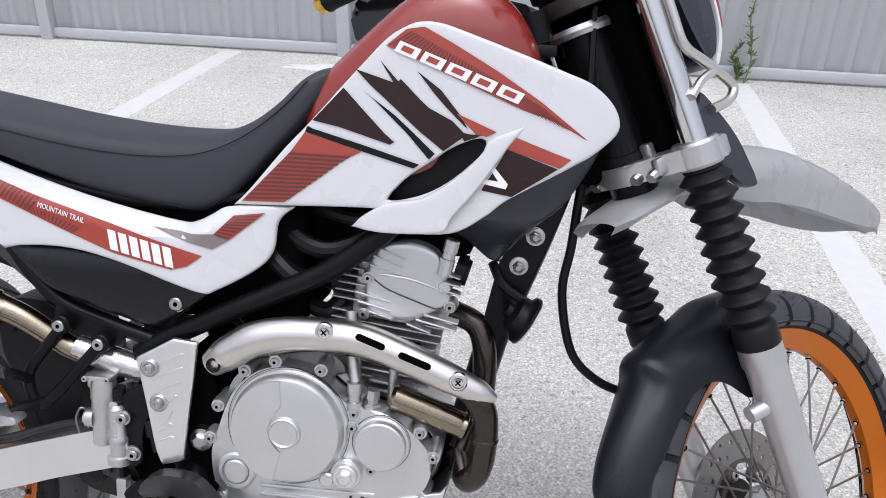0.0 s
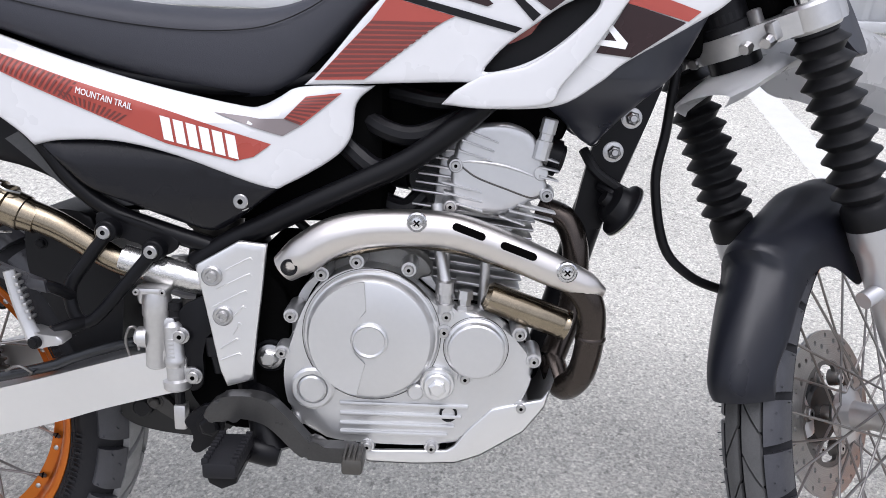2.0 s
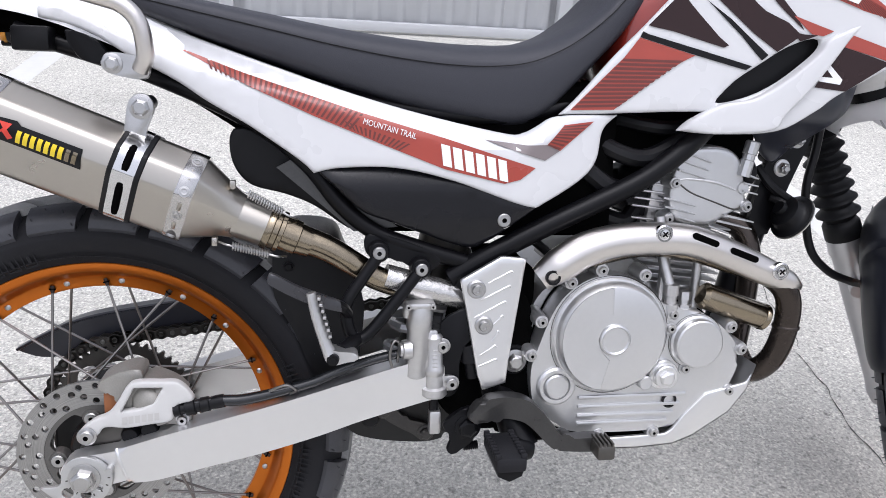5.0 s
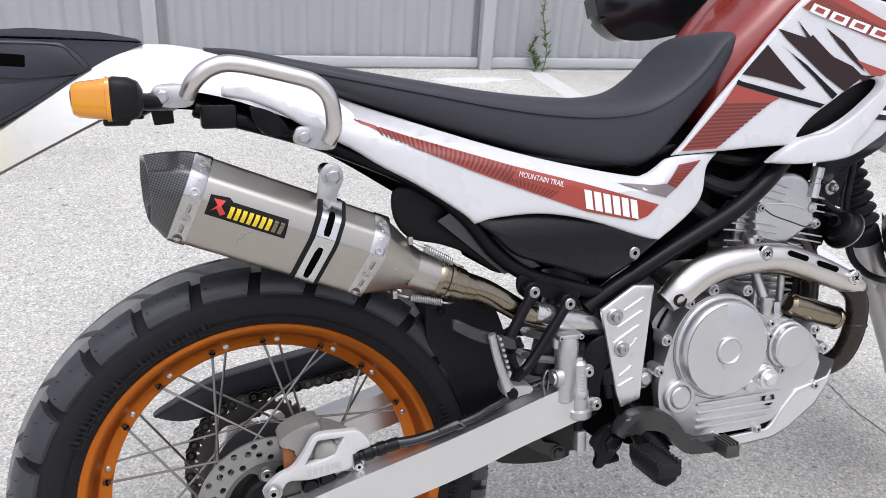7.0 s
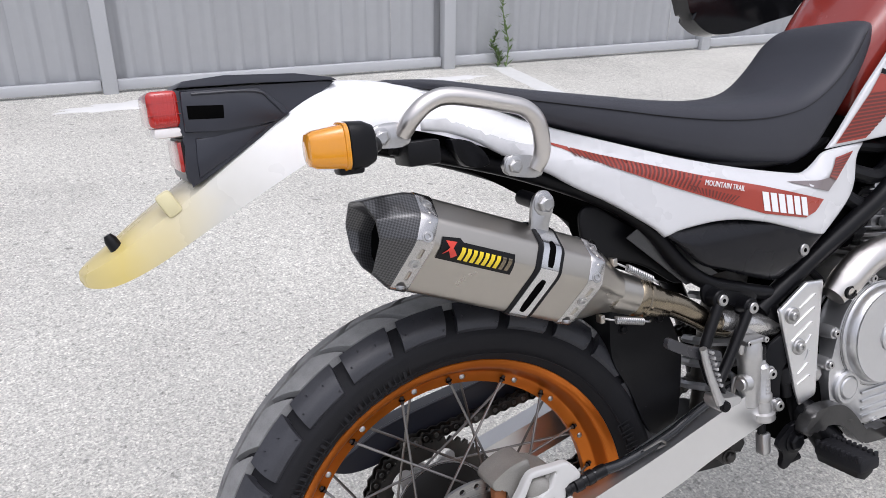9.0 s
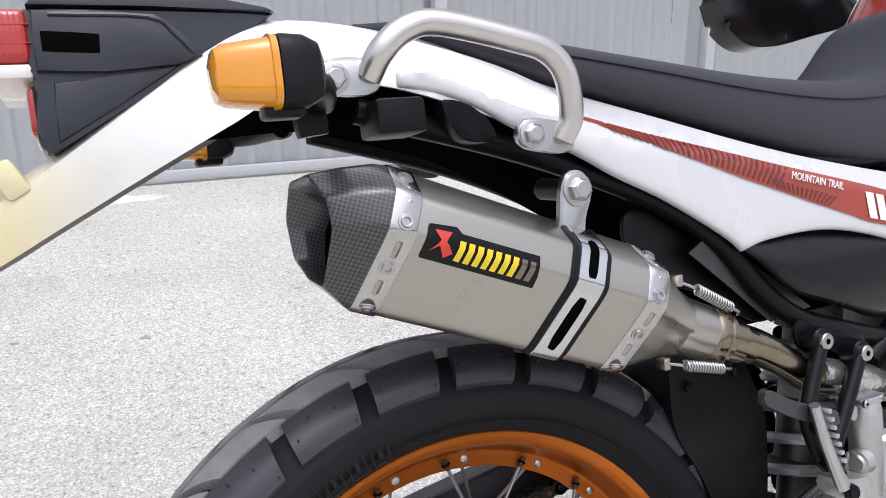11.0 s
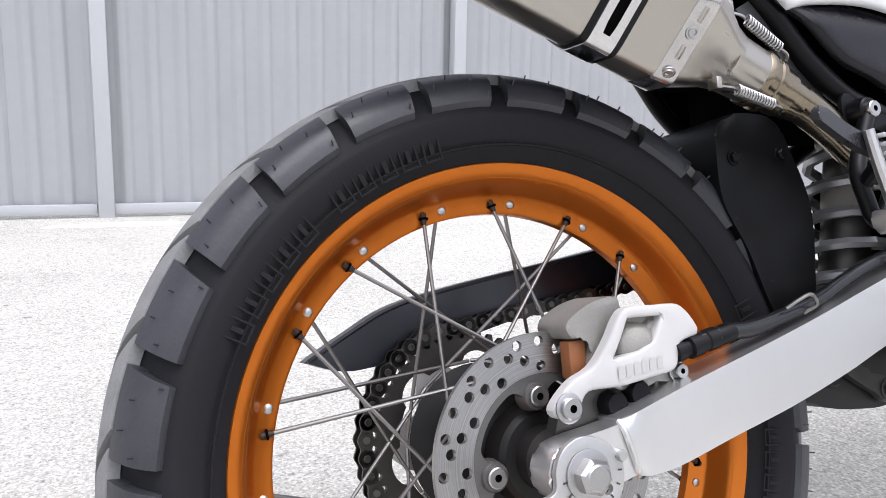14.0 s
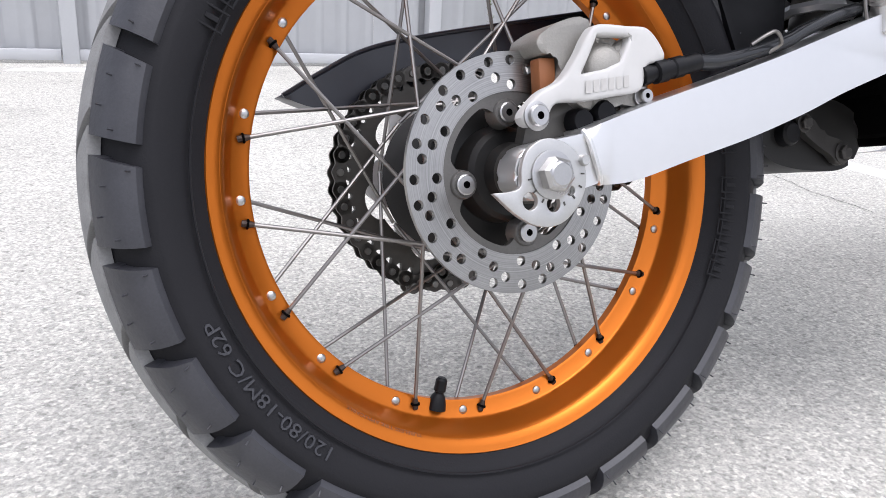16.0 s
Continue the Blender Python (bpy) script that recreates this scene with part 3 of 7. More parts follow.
def tread(rim, R, half, blocks, kinds):
    """Rings of tread blocks. Each kind: share of the pitch, s0, s1, skew, depth, taper, point, turn, material."""
    step = 2 * math.pi / blocks
    for share, s0, s1, skew, depth, taper, point, turn, material in kinds:
        first = part("tread_block", tread_block(R, half, step * share, s0, s1, step * skew, depth, taper=taper, point=point), material, rim, angle=38)
        first.matrix_basis = Matrix.Rotation(-step * turn, 4, "Y")
        for k in range(1, blocks):
            again(first, Matrix.Rotation(-step * (k + turn), 4, "Y"))


def wheel(name, R, half, bead, rim_half, rim_r, label, m, tubeless):
    """Spoked wheel turned round y at its own origin; m places it on the machine."""
    w = rim_half
    bm = bmesh.new()
    if tubeless:
        prof = [(rim_r - 0.006, -w - 0.0005), (rim_r - 0.002, -w - 0.0025), (rim_r, -w), (rim_r - 0.003, -w + 0.003), (rim_r - 0.013, -w + 0.004)]
        inner = [(rim_r - 0.010, -w + 0.001), (rim_r - 0.0165, -w + 0.008), (rim_r - 0.0185, -w + 0.017), (rim_r - 0.0225, -w + 0.0225), (rim_r - 0.0235, -0.0115), (rim_r - 0.0262, -0.0085),
                 (rim_r - 0.038, -0.0060), (rim_r - 0.0405, -0.0045), (rim_r - 0.0405, 0.0)]
    else:
        prof = [(rim_r - 0.005, -w - 0.0005), (rim_r - 0.002, -w - 0.0015), (rim_r, -w), (rim_r - 0.003, -w + 0.003), (rim_r - 0.012, -w + 0.004)]
        inner = [(rim_r - 0.008, -w + 0.001), (rim_r - 0.014, -w + 0.004), (rim_r - 0.019, -w + 0.008), (rim_r - 0.031, -0.0075), (rim_r - 0.0325, 0.0)]
    loop = list(reversed(prof)) + inner
    loop = loop + [(r, -y) for r, y in reversed(loop[:-1])]
    revolve(bm, loop, 120, closed=True)
    rim = part(name, bm, M_ORANGE, bike, label, angle=40)
    rim.matrix_basis = m
    t = part("tyre", tyre_mesh(R, half, bead), M_RUBBER, rim, "black dusty block-tread tyre", angle=35)
    return rim, t


REAR_C = V((0, 0, 0.32))
rear, rear_tyre = wheel("rear_wheel", 0.3245, 0.060, 0.2395, 0.037, 0.2425, "orange anodised spoked rear wheel with drilled brake disc", Matrix.Translation(REAR_C), True)
FRONT_M = FORK @ Matrix.Translation((0.0700, 0, -0.5466))
front, front_tyre = wheel("front_wheel", 0.336, 0.038, 0.2770, 0.0240, 0.2805, "orange anodised spoked front wheel turned aside", FRONT_M, False)

tread(rear, 0.3245, 0.060, 26, [
    (0.82, -0.50, -0.93, 0.10, 0.012, 0.05, 0.0, 0.0, M_TREAD), (0.82, 0.50, 0.93, 0.10, 0.012, 0.05, 0.0, 0.5, M_TREAD),
    (0.84, -0.05, -0.47, -0.40, 0.009, 0.0, 0.0, 0.15, M_DUSTY), (0.84, 0.05, 0.47, -0.40, 0.009, 0.0, 0.0, 0.65, M_DUSTY)])
tread(front, 0.336, 0.039, 34, [
    (0.86, -0.52, -1.0, -0.10, 0.010, 0.05, 0.0, 0.0, M_TREAD), (0.86, 0.52, 1.0, -0.10, 0.010, 0.05, 0.0, 0.5, M_TREAD),
    (0.92, -0.06, -0.46, 0.60, 0.006, 0.0, 0.0, 0.1, M_WORN), (0.92, 0.06, 0.46, 0.60, 0.006, 0.0, 0.0, 0.6, M_WORN)])


def spokes(rim, sets, nip_r=0.0032, nipple=None):
    """Each set: rim radius, rim depth, hub radius, hub depth, list of (rim angle, hub angle) for one pattern, repeats."""
    for rr, ry, hr, hy, pairs, reps in sets:
        for ra, ha in pairs:
            a, b = radians(ra), radians(ha)
            p0, p1 = V((rr * math.cos(a), ry, rr * math.sin(a))), V((hr * math.cos(b), hy, hr * math.sin(b)))
            bm = bmesh.new()
            tube(bm, [p0, p1], 0.00175, 8, 1)
            n_tube = len(bm.faces)
            lathe(bm, p0 + (p0 - p1).normalized() * 0.004, p0 + (p1 - p0).normalized() * 0.006, [(0, nip_r), (0.6, nip_r), (1, 0.0019)], 8)
            s = part("spoke", bm, [M_SPOKE, nipple or M_NIPPLE], rim)
            for f in s.data.polygons:
                f.material_index = 1 if f.index >= n_tube else 0
            # near-black collar painted as the shaded hole round the nipple
            seat = part("nipple_hole", lathe(bmesh.new(), p0, p0 + (p1 - p0).normalized() * 0.0018, [(0, nip_r + 0.0013), (0.6, nip_r + 0.0013), (1, nip_r + 0.0006)], 10), M_DARK, rim)
            for k in range(1, reps):
                again(seat, Matrix.Rotation(-2 * math.pi * k / reps, 4, "Y"))
            for k in range(1, reps):
                again(s, Matrix.Rotation(-2 * math.pi * k / reps, 4, "Y"))


rim_near = 0.2425 - 0.0335
spokes(rear, [
    (rim_near, -0.0075, 0.066, -0.042, [(168.8, 168.8 - 72), (187.1, 187.1 + 72)], 9),
    (rim_near, 0.0075, 0.072, 0.048, [(163.1, 163.1 - 70), (181.6, 181.6 + 70)], 9)], 0.0030)
bm = bmesh.new()
a = radians(172.8 - 9.2)
p = V((0.2107 * math.cos(a), -0.0065, 0.2107 * math.sin(a)))
lathe(bm, p, p + V((0, -0.0028, 0)), [(0, 0.0042), (0.5, 0.0040), (0.9, 0.0026), (1, 0.001)], 10)
rv = part("rivet", bm, M_ZINC, rear)
for k in range(9):
    for off in (0, 18.4):
        if k or off:
            again(rv, Matrix.Rotation(radians(-40 * k - off), 4, "Y"))
# front wheel: nipples at the rim's middle line
spokes(front, [
    (0.2455, -0.003, 0.030, -0.034, [(5, 5 - 78), (25, 25 + 78)], 9),
    (0.2455, 0.003, 0.030, 0.030, [(15, 15 - 78), (35, 35 + 78)], 9)], 0.003, M_ZINC)
# tyre valve
bm = bmesh.new()
p0, p1 = V((-0.0545, -0.004, -0.2035)), V((-0.0480, -0.008, -0.1755))
lathe(bm, p0, p1, [(0, 0.0090), (0.18, 0.0082), (0.42, 0.0062), (0.50, 0.0042), (0.56, 0.0042), (0.58, 0.0055), (0.92, 0.0052), (1, 0.0035)], 14)
part("valve", bm, M_BLACK, rear, "black rubber tyre valve")

# hubs
bm = bmesh.new()
revolve(bm, [(0.006, -0.090), (0.019, -0.090), (0.0205, -0.088), (0.0205, -0.082), (0.024, -0.080), (0.026, -0.064), (0.030, -0.056), (0.028, -0.050), (0.026, -0.042), (0.058, -0.040), (0.064, -0.037), (0.040, -0.034), (0.038, -0.033), (0.040, -0.033), (0.024, -0.028), (0.021, 0.0),
             (0.024, 0.032), (0.060, 0.042), (0.070, 0.046), (0.060, 0.050), (0.036, 0.062), (0.006, 0.066)], 40)
part("hub", bm, M_GREASE_SHADE, rear, "dark greasy rear hub")
bm = bmesh.new()
revolve(bm, [(0.006, -0.060), (0.014, -0.060), (0.016, -0.046), (0.026, -0.044), (0.036, -0.038), (0.037, -0.031), (0.022, -0.024), (0.018, 0.0), (0.022, 0.022), (0.040, 0.028), (0.042, 0.036), (0.030, 0.046), (0.006, 0.050)], 40)
part("hub", bm, M_ALU, front, "silver cast front hub")


def disc(parent, R, inner, y, th, arms, rings, bolts_r, turn=0.5):
    holes = [circle(0, 0, inner, 64)]
    for r, n, off, hr in rings:
        holes += [circle(r * math.cos(2 * math.pi * (k + off) / n), r * math.sin(2 * math.pi * (k + off) / n), hr, 16) for k in range(n)]
    bm = bmesh.new()
    panel(bm, circle(0, 0, R, 128), lambda x, z: y, th, 0.012, 0.0, holes, False)
    d = part("brake_disc", bm, M_DISC, parent, "drilled steel brake disc", angle=30)
    lobe = lambda t: inner * (0.91 - 0.27 * max(0.0, math.cos(arms * (t - turn))) ** 2)
    scallop = [V((lobe(t) * math.cos(t), lobe(t) * math.sin(t))) for t in [2 * math.pi * k / 120 for k in range(120)]]
    bm = panel(bmesh.new(), circle(0, 0, inner + 0.0005, 96), lambda x, z: y + 0.001, 0.006, 0.012, 0.0, [scallop], False)
    part("disc_carrier", bm, M_DISCARM, parent, "dusty steel disc carrier")
    part("disc_hub", lathe(bmesh.new(), (0, y + 0.008, 0), (0, y + 0.030, 0), [(0, inner * 0.52), (0.2, inner * 0.58), (1, inner * 0.62)], 40), M_GREASE_SHADE, parent)
    for k in range(arms):
        a = 2 * math.pi * k / arms + turn
        part("carrier_boss", lathe(bmesh.new(), (bolts_r * math.cos(a), y + 0.012, bolts_r * math.sin(a)), (bolts_r * math.cos(a), y - 0.0015, bolts_r * math.sin(a)), [(0, 0.013), (0.9, 0.0115), (1, 0.0105)], 18), M_DISCARM, parent)
        bolt(parent, bolts_r * math.cos(a), y - 0.0015, bolts_r * math.sin(a), 0.0082, 0.004, M_ZINC, False, "disc_bolt", True)


disc(rear, 0.0985, 0.0665, -0.0735, 0.0045, 4, [(0.0720, 12, 0.0, 0.0043), (0.0785, 12, 0.35, 0.0043), (0.0852, 12, 0.65, 0.0043), (0.0915, 12, 0.0, 0.0042), (0.0915, 12, 0.42, 0.0042)], 0.0495, radians(97.5))
disc(front, 0.122, 0.078, 0.060, 0.004, 6, [(0.090, 12, 0.0, 0.0038), (0.099, 12, 0.33, 0.0038), (0.108, 12, 0.66, 0.0038), (0.115, 12, 0.1, 0.0034)], 0.060)

# sprocket with teeth and lightening holes, chain on it
n = 48
teeth = []
for k in range(n):
    for off, r in ((0.0, 0.092), (0.25, 0.0985), (0.5, 0.0985), (0.75, 0.092)):
        a = 2 * math.pi * (k + off) / n
        teeth.append(V((r * math.cos(a), r * math.sin(a))))
bites = [V((r * math.cos(a), r * math.sin(a))) for k in range(144) for a in [2 * math.pi * k / 144] for r in [0.070 + 0.011 * max(0.0, math.sin(6 * a)) ** 0.5]]
bm = panel(bmesh.new(), teeth, lambda x, z: 0.070, 0.006, 0.014, 0.0, [bites], even=False)
part("sprocket_ring", bm, M_CHAIN, rear, "greasy toothed sprocket rim")
star = []
for k in range(120):
    a = 2 * math.pi * k / 120
    c = math.cos(6 * a)
    star.append(V(((0.070 + 0.012 * c * abs(c) ** 0.3) * math.cos(a), (0.070 + 0.012 * c * abs(c) ** 0.3) * math.sin(a))))
bm = panel(bmesh.new(), star, lambda x, z: 0.0705, 0.004, 0.014, 0.0, [circle(0, 0, 0.036, 32)], even=False)
part("sprocket", bm, mat("bare_aluminium_sprocket", (0.72, 0.72, 0.71), 0.45, metal=0.5, var=0.12, scale=25), rear, "pale aluminium rear sprocket plate")

# raised marks on the rear tyre's sidewall, the maker's words as plain bars
bm = bmesh.new()
for lo, hi in (((-0.008, -0.011), (-0.0062, 0.011)), ((0.0062, -0.011), (0.008, 0.011)), ((-0.0062, 0.0092), (0.0062, 0.011)), ((-0.0062, -0.011), (0.0062, -0.0092)), ((-0.0020, -0.005), (0.0020, 0.005))):
    box(bm, (lo[0], -0.0574, lo[1]), (hi[0], -0.0560, hi[1]), 0.0003, None, 1)
mark = part("sidewall_bar", bm, M_RUBBER, rear)
places = [(152 - 4.7 * k if k < 5 else 148 - 4.7 * k) + s for s in (0, -130) for k in range(10)]
for k, deg in enumerate(places):
    a = radians(90 - deg)
    m = Matrix.Rotation(a, 4, "Y") @ Matrix.Translation((0, 0.0012, 0.268)) @ pose(0, 0, 0, 9)
    if k:
        again(mark, m)
    else:
        mark.matrix_basis = m
bm = revolve(bmesh.new(), [(0.2525, -0.0525), (0.2530, -0.0541), (0.2540, -0.0545), (0.2545, -0.0535)], 120)
part("sidewall_rib", bm, M_RUBBER, rear)


# ---- frame ----
def pipe(name, pts, r, material, parent=bike, label="", seg=14, n=6, flat=1.0):
    return part(name, tube(bmesh.new(), pts, r, seg, n, flat), material, parent, label)


def plate(name, outline, y0, y1, material, parent=bike, label="", bevel=0.002, loop=True, seg=2):
    return part(name, block(bmesh.new(), smooth_loop(outline) if loop else outline, y0, y1, bevel, seg), material, parent, label)


for sd in (-1, 1):
    pipe("main_frame_tube", [(0.83, sd * 0.07, 0.80), (0.757, sd * 0.095, 0.733), (0.693, sd * 0.10, 0.684), (0.624, sd * 0.102, 0.649), (0.554, sd * 0.103, 0.616), (0.484, sd * 0.103, 0.580), (0.440, sd * 0.10, 0.552)], 0.0135, M_FRAME, label="satin black frame spar")
    pipe("subframe_tube", [(0.462, sd * 0.10, 0.572), (0.405, sd * 0.102, 0.590), (0.345, sd * 0.102, 0.612), (0.302, sd * 0.10, 0.646), (0.262, sd * 0.096, 0.695), (0.20, sd * 0.086, 0.742), (0.08, sd * 0.072, 0.795), (-0.06, sd * 0.066, 0.838)], 0.0105, M_FRAME)
    pipe("seat_rail", [(0.70, sd * 0.06, 0.80), (0.50, sd * 0.085, 0.755), (0.30, sd * 0.082, 0.775), (0.10, sd * 0.060, 0.83), (-0.08, sd * 0.055, 0.865)], 0.010, M_FRAME)
    pipe("frame_upright", [(0.452, sd * 0.098, 0.560), (0.480, sd * 0.098, 0.49), (0.495, sd * 0.096, 0.42), (0.50, sd * 0.09, 0.37)], 0.017, M_FRAME)
pipe("down_tube", [(0.985, 0.0, 0.83), (0.950, 0.0, 0.72), (0.907, -0.004, 0.600), (0.876, -0.006, 0.48), (0.850, -0.006, 0.40), (0.80, 0, 0.355)], 0.0215, M_FRAME)
pipe("head_tube", [F_BASE + F_UP * -0.01, F_BASE + F_UP * 0.205], 0.031, M_FRAME, n=1, seg=24)
pipe("backbone", [(1.03, 0, 0.90), (0.93, 0, 0.88), (0.80, 0, 0.84), (0.66, 0, 0.79)], 0.024, M_FRAME)
plate("head_gusset", [(0.930, 0.775, 1), (0.985, 0.775, 1), (0.968, 0.724, 1), (0.941, 0.653), (0.921, 0.592, 1), (0.884, 0.592, 1), (0.896, 0.655), (0.905, 0.695), (0.922, 0.735)], -0.026, -0.018, M_FRAME)
for x, z, r in ((0.949, 0.730, 0.0085), (0.930, 0.689, 0.0085)):
    part("washer", revolve(bmesh.new(), [(0.005, -0.0265), (0.0125, -0.0265), (0.013, -0.025), (0.013, -0.018)], 24, (x, 0, z)), M_ZINC, bike)
    bolt(bike, x, -0.0265, z, r, 0.008)
    part("stud", lathe(bmesh.new(), (x, -0.03, z), (x, -0.039, z), [(0, 0.0048), (0.85, 0.0048), (1, 0.0038)], 12), M_ZINC, bike)
part("washer", revolve(bmesh.new(), [(0.004, -0.0405), (0.0085, -0.0405), (0.009, -0.039), (0.009, -0.030)], 20, (0.902, 0, 0.705)), M_FRAME, bike)
bolt(bike, 0.902, -0.0405, 0.705, 0.0048, 0.007)
pipe("spacer", [(0.902, -0.02, 0.705), (0.902, -0.039, 0.705)], 0.008, M_FRAME, n=1)

# ---- engine ----
engine = part("engine", block(bmesh.new(), smooth_loop([(0.535, 0.43), (0.552, 0.50), (0.575, 0.535), (0.63, 0.562), (0.70, 0.556), (0.735, 0.515), (0.80, 0.49), (0.842, 0.452), (0.832, 0.395), (0.76, 0.350), (0.70, 0.338), (0.60, 0.343), (0.55, 0.365)]), -0.085, 0.10, 0.012), M_ALU, bike, "silver single-cylinder engine with finned barrel")
cover_line = [(0.546, 0.425), (0.556, 0.470), (0.576, 0.520), (0.605, 0.549), (0.640, 0.560), (0.680, 0.552), (0.712, 0.527), (0.735, 0.512), (0.770, 0.510), (0.812, 0.483), (0.836, 0.448), (0.828, 0.408), (0.800, 0.372), (0.757, 0.362), (0.744, 0.344), (0.612, 0.345), (0.560, 0.372)]
part("clutch_case", block(bmesh.new(), smooth_loop(cover_line), -0.125, -0.0845, 0.009, 3), M_COVER, engine, "silver-painted right engine cover")


def round_cover(name, x, z, y, prof, material=M_COVER, label="", seg=64):
    return part(name, revolve(bmesh.new(), prof, seg, (x, y, z)), material, engine, label, angle=28)


# clutch cover: stepped disc with a raised badge ring and a lower half-sector
CX, CZ = 0.649, 0.4795
round_cover("clutch_cover", CX, CZ, 0, [(0.0785, -0.121), (0.0785, -0.128), (0.0765, -0.130), (0.0745, -0.1305), (0.0735, -0.1345), (0.0722, -0.139), (0.069, -0.1425), (0.066, -0.1435), (0.024, -0.1435), (0.0215, -0.1435), (0.0205, -0.1475), (0.0185, -0.149), (0.0175, -0.1475), (0.0165, -0.1468), (0.0001, -0.1468)], label="round silver clutch cover with a stamped ring")
arc = [(CX + 0.0695 * math.cos(t), CZ + 0.0695 * math.sin(t)) for t in np.linspace(radians(95), radians(258), 22)] + [(CX - 0.0045, CZ - 0.028), (CX - 0.018, CZ - 0.016), (CX - 0.023, CZ), (CX - 0.018, CZ + 0.018), (CX - 0.004, CZ + 0.035)]
part("cover_sector", block(bmesh.new(), [(p[0], p[1]) for p in arc], -0.1450, -0.1430, 0.0009, 1), M_COVER, engine)
SX, SZ = 0.7705, 0.468
round_cover("oil_filter_cover", SX, SZ, 0, [(0.0365, -0.118), (0.0365, -0.129), (0.0350, -0.1305), (0.0335, -0.1310), (0.0325, -0.1390), (0.0305, -0.1405), (0.0001, -0.1410)], label="small round silver oil filter cover")
round_cover("oil_cap", 0.727, 0.424, 0, [(0.0205, -0.118), (0.0205, -0.132), (0.019, -0.134), (0.0165, -0.134), (0.016, -0.141), (0.0145, -0.1425), (0.0001, -0.1425)], M_BRUSHED, "silver oil filler cap")
bolt(engine, 0.727, -0.142, 0.424, 0.0105, 0.006, M_BRUSHED, False, "cap_hex")
round_cover("shaft_boss", 0.5805, 0.412, 0, [(0.026, -0.115), (0.026, -0.129), (0.023, -0.131), (0.0185, -0.131), (0.0175, -0.1285), (0.0165, -0.131), (0.0145, -0.1325), (0.0001, -0.1325)], M_COVER)
round_cover("small_plug", 0.702, 0.4135, 0, [(0.010, -0.12), (0.010, -0.133), (0.008, -0.135), (0.0001, -0.135)], M_COVER)
# dark joint lines round the covers: crevice shade put in as thin dark parts
part("case_crevice", block(bmesh.new(), [(x + (0.0016 if x > 0.69 else -0.0016), z + (0.0016 if z > 0.45 else -0.0016)) for x, z in (p[:2] for p in smooth_loop(cover_line))], -0.0865, -0.0840), M_DARK, engine)
round_cover("joint_ring", CX, CZ, 0, [(0.0783, -0.1240), (0.0804, -0.1256), (0.0806, -0.1240)], M_CHAIN)
round_cover("joint_ring", SX, SZ, 0, [(0.0363, -0.1240), (0.0380, -0.1257), (0.0382, -0.1240)], M_CHAIN)
# horizontal ribs on the lower cover
for k, z in enumerate((0.394, 0.381, 0.368, 0.357)):
    x1 = 0.765 - 0.008 * k
    part("case_rib", box(bmesh.new(), (0.612, -0.1285, z - 0.0028), (x1, -0.122, z + 0.0028), 0.002), M_COVER, engine)
part("sight_glass", revolve(bmesh.new(), [(0.0105, -0.12), (0.0105, -0.1275), (0.008, -0.128), (0.0075, -0.1245), (0.0001, -0.1245)], 24, (0.741, 0, 0.385)), M_BLACK, engine, "dark oil sight glass")
for x, z in ((0.592, 0.551), (0.632, 0.567), (0.691, 0.560), (0.556, 0.500), (0.545, 0.455), (0.556, 0.366), (0.645, 0.339), (0.722, 0.340), (0.735, 0.506), (0.733, 0.487), (0.820, 0.487), (0.759, 0.430), (0.838, 0.455), (0.826, 0.396)):
    bm = bmesh.new()
    lathe(bm, (x, -0.085, z), (x, -0.127, z), [(0, 0.0105), (0.9, 0.0095), (1, 0.0085)], 14)
    part("bolt_boss", bm, M_COVER, engine)
    bolt(engine, x, -0.127, z, 0.0058, 0.005, M_ZINC, False, "case_bolt", True)

# barrel and head: a finned block that leans forward
TIP = pose(0.752, 0, 0.560, 0, 7, 0)


def barrel_part(name, lo, hi, material, bevel=0.003, label=""):
    return part(name, box(bmesh.new(), lo, hi, bevel, TIP), material, engine, label)


barrel_part("barrel", (-0.045, -0.045, -0.06), (0.055, 0.045, 0.06), M_ALU)
barrel_part("cylinder_head", (-0.046, -0.062, 0.05), (0.058, 0.058, 0.150), M_ALU, 0.008)
for k in range(9):
    z = -0.028 + 0.0105 * k
    e = 0.0 if k < 6 else 0.004
    barrel_part("fin", (-0.066 - e, -0.070, z), (0.074 + e, 0.070, z + 0.0028), M_ALU, 0.0012)
for k in range(7):
    z = 0.072 + 0.0105 * k
    barrel_part("fin", (-0.072 + 0.002 * k, -0.068, z), (0.072, 0.060, z + 0.0030), M_ALU, 0.0012)


dome = [(0.742, 0.703), (0.752, 0.716), (0.770, 0.7225), (0.801, 0.723), (0.826, 0.712), (0.838, 0.692), (0.842, 0.670), (0.847, 0.650), (0.840, 0.639), (0.827, 0.634), (0.790, 0.617), (0.750, 0.622), (0.737, 0.638), (0.735, 0.668)]
cover_y = lambda x, z: -0.086 + 1.2 * (x - 0.79) ** 2
part("head_cover", panel(bmesh.new(), smooth_loop(dome), cover_y, 0.02, 0.006, 0.006), M_COVER, engine, "silver cam-side head cover")
